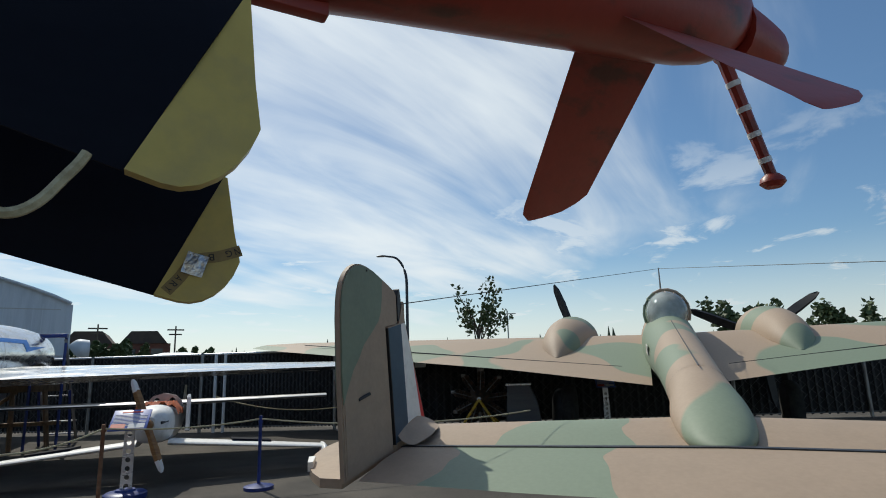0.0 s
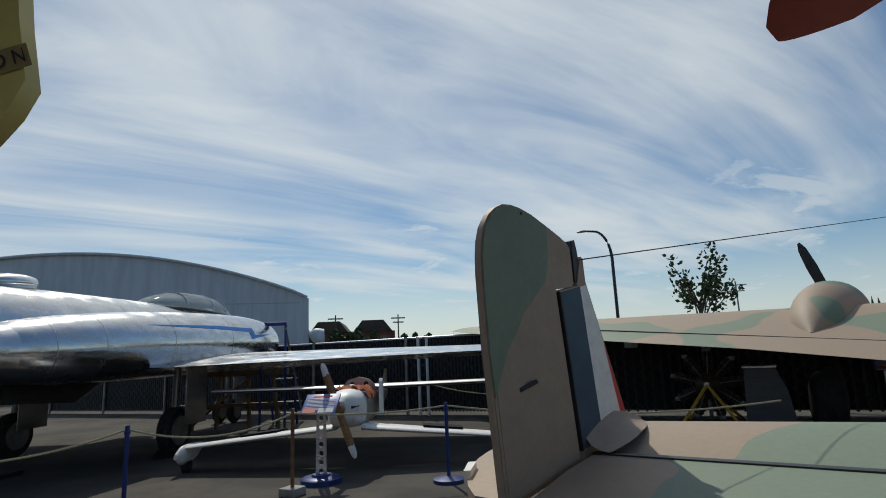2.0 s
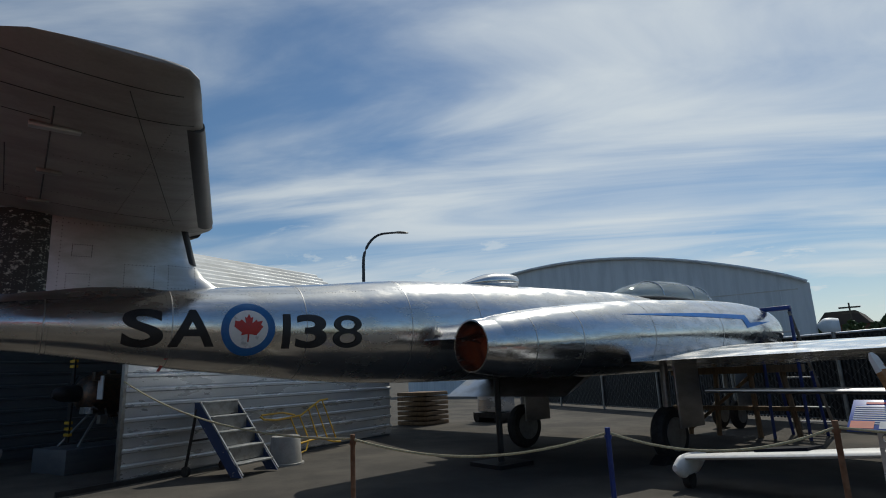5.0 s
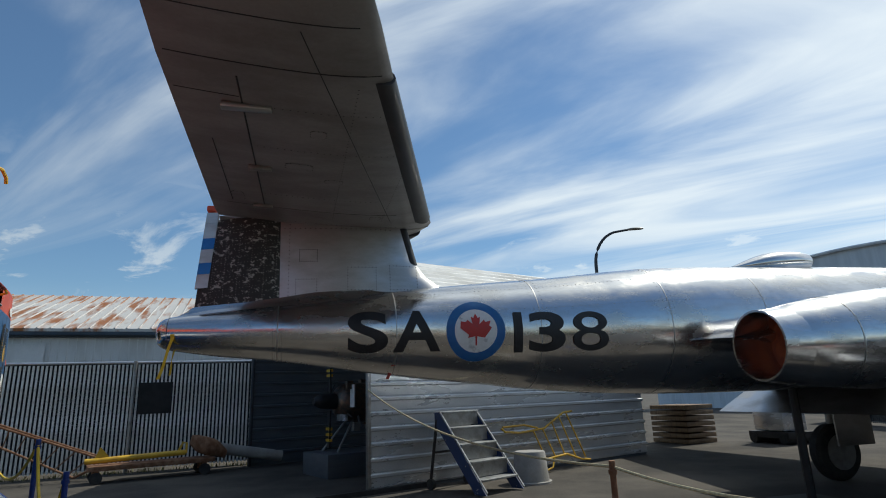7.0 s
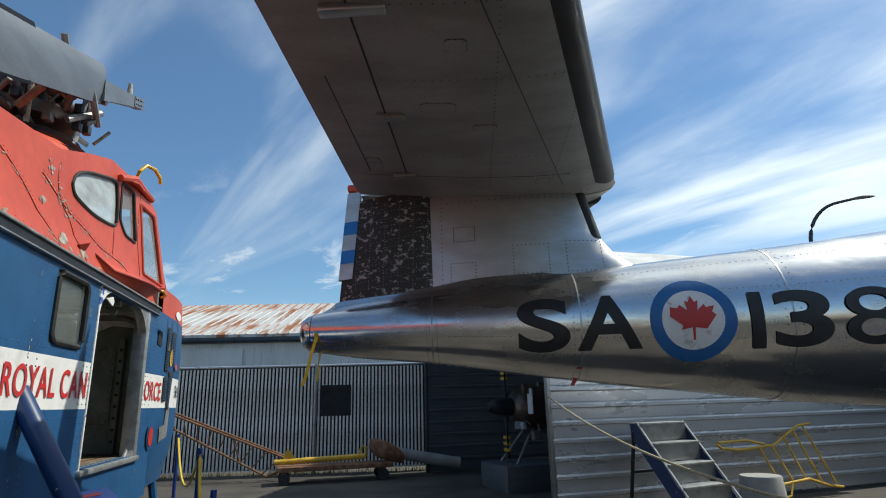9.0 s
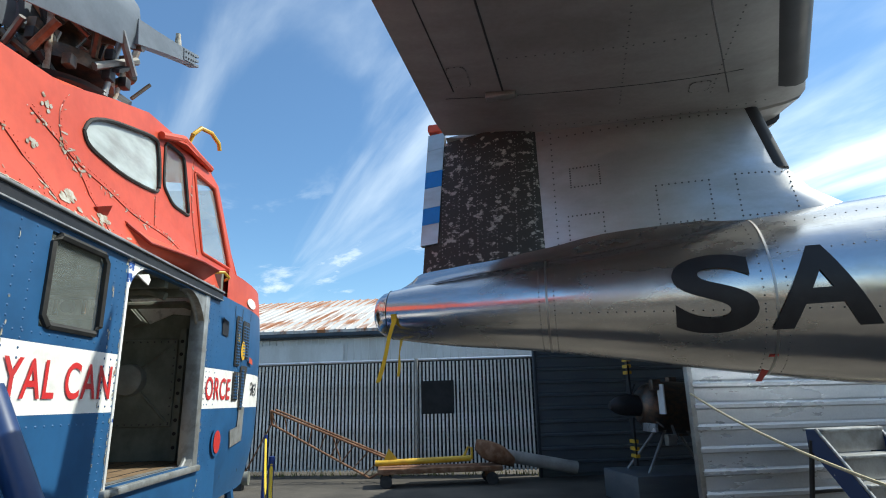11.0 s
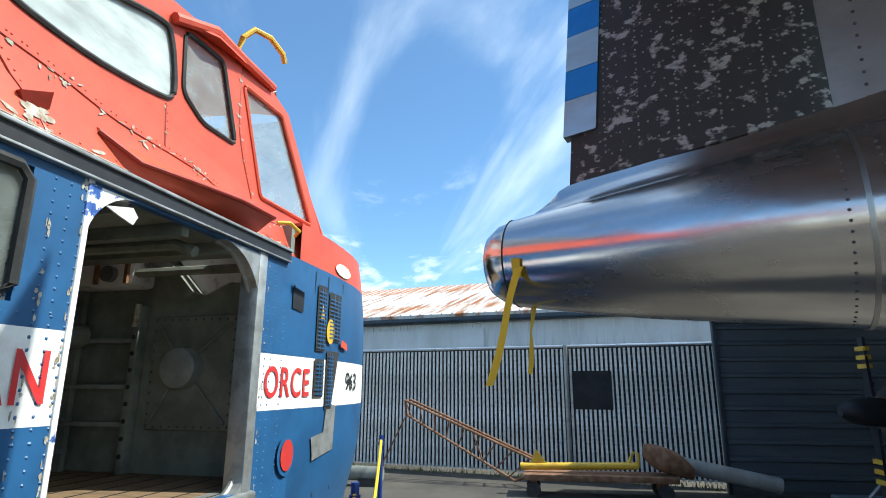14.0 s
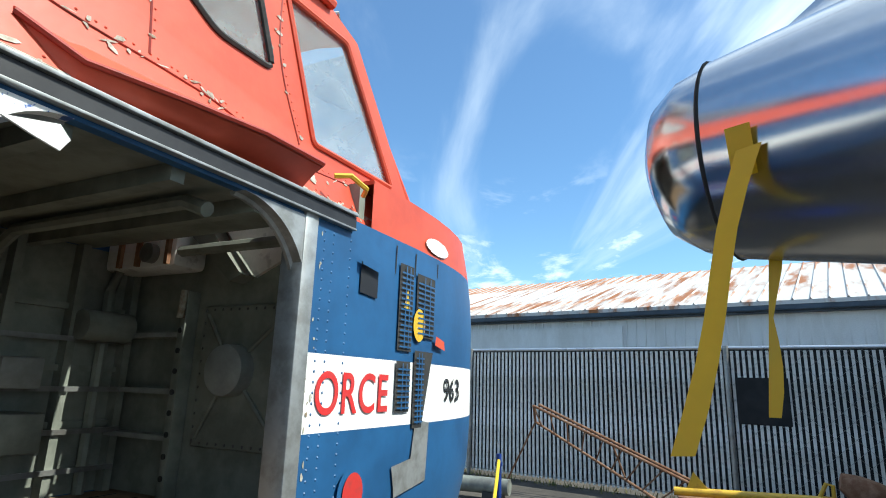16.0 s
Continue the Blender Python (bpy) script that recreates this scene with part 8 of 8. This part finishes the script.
part("roll_arch", holed([(-0.27, 0.82), (0.27, 0.82), (0.25, 0.93), (0.16, 1.01), (0.0, 1.045), (-0.16, 1.01), (-0.25, 0.93)], [[(x + 0.045 * math.cos(2 * math.pi * k / 12), 0.945 + 0.04 * math.sin(2 * math.pi * k / 12)) for k in range(12)] for x in (-0.11, 0.11)], lambda z: 0.0, 0.05, 1), "skin_dull", q, "grey arch with two round holes", smooth=False)
arch = [o for o in q.children if o.name.startswith("roll_arch")][0]
arch.matrix_parent_inverse = Matrix()
arch.matrix_basis = pose(-1.15, 0, 0, 0, 0, 90)

# ---- things beyond the jet's wing and by the north fence ----
sd = thing("access_stand", "blue steel access stand with open treads", "steps", pose(-9.6, 12.6, 0, 0, 0, 20))
for x in (-0.3, 0.3):
    for y in (-0.1, 0.75):
        part("leg", rod((x, y, 0), (x, y * 0.6, 2.38 if y < 0 else 1.2), r=0.03), "post_blue", sd)
    part("stringer", rod((x, 1.2, 0.05), (x, -0.1, 2.3), r=0.03), "steel", sd)
part("top_bar", cube(-0.33, 0.33, -0.14, -0.02, 2.34, 2.42, 0.01), "post_blue", sd)
for k in range(7):
    part("tread", cube(-0.3, 0.3, 1.1 - k * 0.17, 1.28 - k * 0.17, 0.2 + 0.29 * k, 0.225 + 0.29 * k), "galv", sd)
ts = thing("wooden_trestle", "dark timber trestle under the jet's wing", "trestle", pose(-10.6, 12.2, 0, 0, 0, 20))
for x in (-0.9, -0.3, 0.5, 1.2):
    part("leg", rod((x, 0, 0), (x * 0.85, 0.1, 1.25), r=0.05, n=6), "wood", ts)
part("beam", cube(-1.2, 1.4, 0.02, 0.16, 1.2, 1.34), "wood", ts)
part("beam", cube(-1.2, 1.4, -0.06, 0.06, 0.5, 0.58), "wood", ts)
part("brace", rod((-0.9, 0, 0.1), (0.5, 0.1, 1.2), r=0.035), "wood", ts)
ct = thing("tool_cart", "grey metal cart on small wheels behind the jet", "cart", pose(-17.6, 10.2, 0, 0, 0, 20))
part("body", cube(-0.45, 0.45, -0.35, 0.35, 0.3, 1.1, 0.03), "galv", ct)
part("chassis", cube(-0.6, 0.6, -0.4, 0.4, 0.14, 0.28), "black", ct)
for x in (-0.45, 0.45):
    part("wheel", rod((x, -0.42, 0.12), (x, 0.42, 0.12), r=0.12, n=14), "rubber", ct)
pl = thing("pallet_stack", "stack of dark wooden pallets", "pallets", pose(-18.6, 8.2, 0, 0, 0, 30))
for k in range(7):
    part("pallet", cube(-0.6, 0.6, -0.5, 0.5, 0.14 * k + 0.01, 0.14 * k + 0.11, 0.01), "wood", pl)
jk = thing("tail_jack", "thin dark jack stand under the jet", "jack", JET @ pose(7.2, 0.3, 0))
part("post", rod((0, 0, 0), (0, 0, 1.4), r=0.05), "black", jk)
part("foot", cube(-0.35, 0.35, -0.35, 0.35, 0, 0.06), "black", jk)
wc = thing("wheel_chock", "black rubber wheel chock by the tyre", "chock", JET @ pose(8.55, -1.55, 0))
part("wedge", slab([(0, 0, 0), (0.2, 0, 0), (0.2, 0, 0.12)], 0.25, (0, 1, 0)), "black", wc)

# radial engine on a yellow stand
re = thing("radial_engine", "dark radial engine on a yellow A-frame stand", "engine", pose(-0.31, 14.1, 0, 0, 0, -95))
part("crankcase", bridge(bmesh.new(), [[(x, r * math.cos(2 * math.pi * k / 24), 0.72 + r * math.sin(2 * math.pi * k / 24)) for k in range(24)] for x, r in ((-0.2, 0.26), (0.0, 0.28), (0.12, 0.22), (0.24, 0.08), (0.3, 0.04))]), "oily", re)
part("shaft_cap", rod((0.28, 0, 0.72), (0.36, 0, 0.72), r=0.05, n=12), "galv", re)
for k in range(9):
    a = 2 * math.pi * k / 9 + 0.1
    d = Vector((0, math.cos(a), math.sin(a)))
    c = Vector((0, 0, 0.72))
    cy = part("cylinder", bridge(bmesh.new(), [[c + d * t + (Vector((1, 0, 0)) * math.cos(2 * math.pi * j / 12) + d.cross(Vector((1, 0, 0))) * math.sin(2 * math.pi * j / 12)) * r for j in range(12)] for t, r in [(0.26 + 0.03 * i, 0.075 if i % 2 else 0.10) for i in range(11)] + [(0.62, 0.06)]]), "oily", re)
    part("rocker_cover", cube(-0.06, 0.06, -0.05, 0.05, -0.04, 0.04, 0.01, Matrix.Translation(c + d * 0.64)), "steel", cy)
    part("push_rod", rod(c + d * 0.2 + Vector((0.14, 0, 0)), c + d * 0.62 + Vector((0.08, 0, 0)), r=0.012, n=6), "steel", re)
for y in (-0.5, 0.5):
    part("stand_leg", rod((0.34, 0, 0.72), (0.45, y, 0.0), r=0.03), "yellow", re)
    part("stand_leg", rod((-0.2, 0, 0.5), (-0.6, y, 0.0), r=0.03), "yellow", re)
pn = thing("grey_display_case", "dark grey sloping display case", "display case", pose(0.62, 14.1, 0, 0, 0, -5))
part("case", slab([(-0.35, 0, 0), (0.45, 0, 0), (0.36, 0, 0.6), (0.2, 0, 1.0), (-0.3, 0, 1.02)], 0.5, (0, 1, 0)), "dark_sheet", pn)
part("lid", cube(-0.33, 0.23, -0.28, 0.28, 1.0, 1.03), "galv", pn)
bo = thing("covered_drum", "black covered drum on the ground", "drum", pose(1.54, 14.2, 0))
part("cover", body([(0.0, 0, 0.0, 0.2, 0.25), (0.5, 0, 0.0, 0.22, 0.24), (0.8, 0, 0.0, 0.17, 0.18), (0.9, 0, 0, 0.05, 0.05)], n=18), "black", bo)
bo.rotation_euler = (0, radians(-90), 0)
gk = thing("green_canopy_frame", "bright green painted panel near the bomber", "panel", pose(5.9, 8.4, 0, 0, 0, 15))
part("panel", slab([(0, 0, 0.3), (1.2, 0, 0.3), (1.2, 0, 1.3), (0.9, 0, 1.3), (0.1, 0, 0.55)], 0.05, (0, 1, 0)), "green_kit", gk)
part("leg", rod((0.3, 0, 0), (0.3, 0, 0.4), r=0.03), "green_kit", gk)
part("leg", rod((1.0, 0, 0), (1.0, 0, 0.4), r=0.03), "green_kit", gk)


def parked_car(x, y, rz, mat, label):
    c = thing("parked_car", label, "car", pose(x, y, 0, 0, 0, rz), "cars beyond the fence")
    part("body", body([(-2.1, 0, 0.62, 0.6, 0.2), (-2.0, 0, 0.62, 0.8, 0.34), (0, 0, 0.65, 0.86, 0.38), (1.9, 0, 0.58, 0.8, 0.30), (2.15, 0, 0.55, 0.6, 0.18)], n=20, p=3.5), mat, c)
    part("cabin", body([(-1.5, 0, 0.95, 0.66, 0.1), (-1.0, 0, 1.1, 0.66, 0.34), (0.2, 0, 1.12, 0.66, 0.36), (1.0, 0, 0.95, 0.66, 0.08)], n=18, p=3), "window_dark", c)
    for s in (-1.3, 1.35):
        for yy in (-0.82, 0.82):
            part("wheel", rod((s, yy - 0.08, 0.32), (s, yy + 0.08, 0.32), r=0.32, n=16), "rubber", c)


parked_car(-7.3, 18.6, 10, "car", "silver car parked beyond the fence")
parked_car(-13.5, 19.0, 5, "white", "white car parked beyond the fence")
# neighbouring closing wall behind the start, out of the walk's view
cl = thing("yard_wall", "plain white boundary wall", "wall", pose(0, -14, 0), kind="structure")
part("wall", cube(-10, 26, -0.1, 0.1, 0, 3.0), "shed_wall", cl)
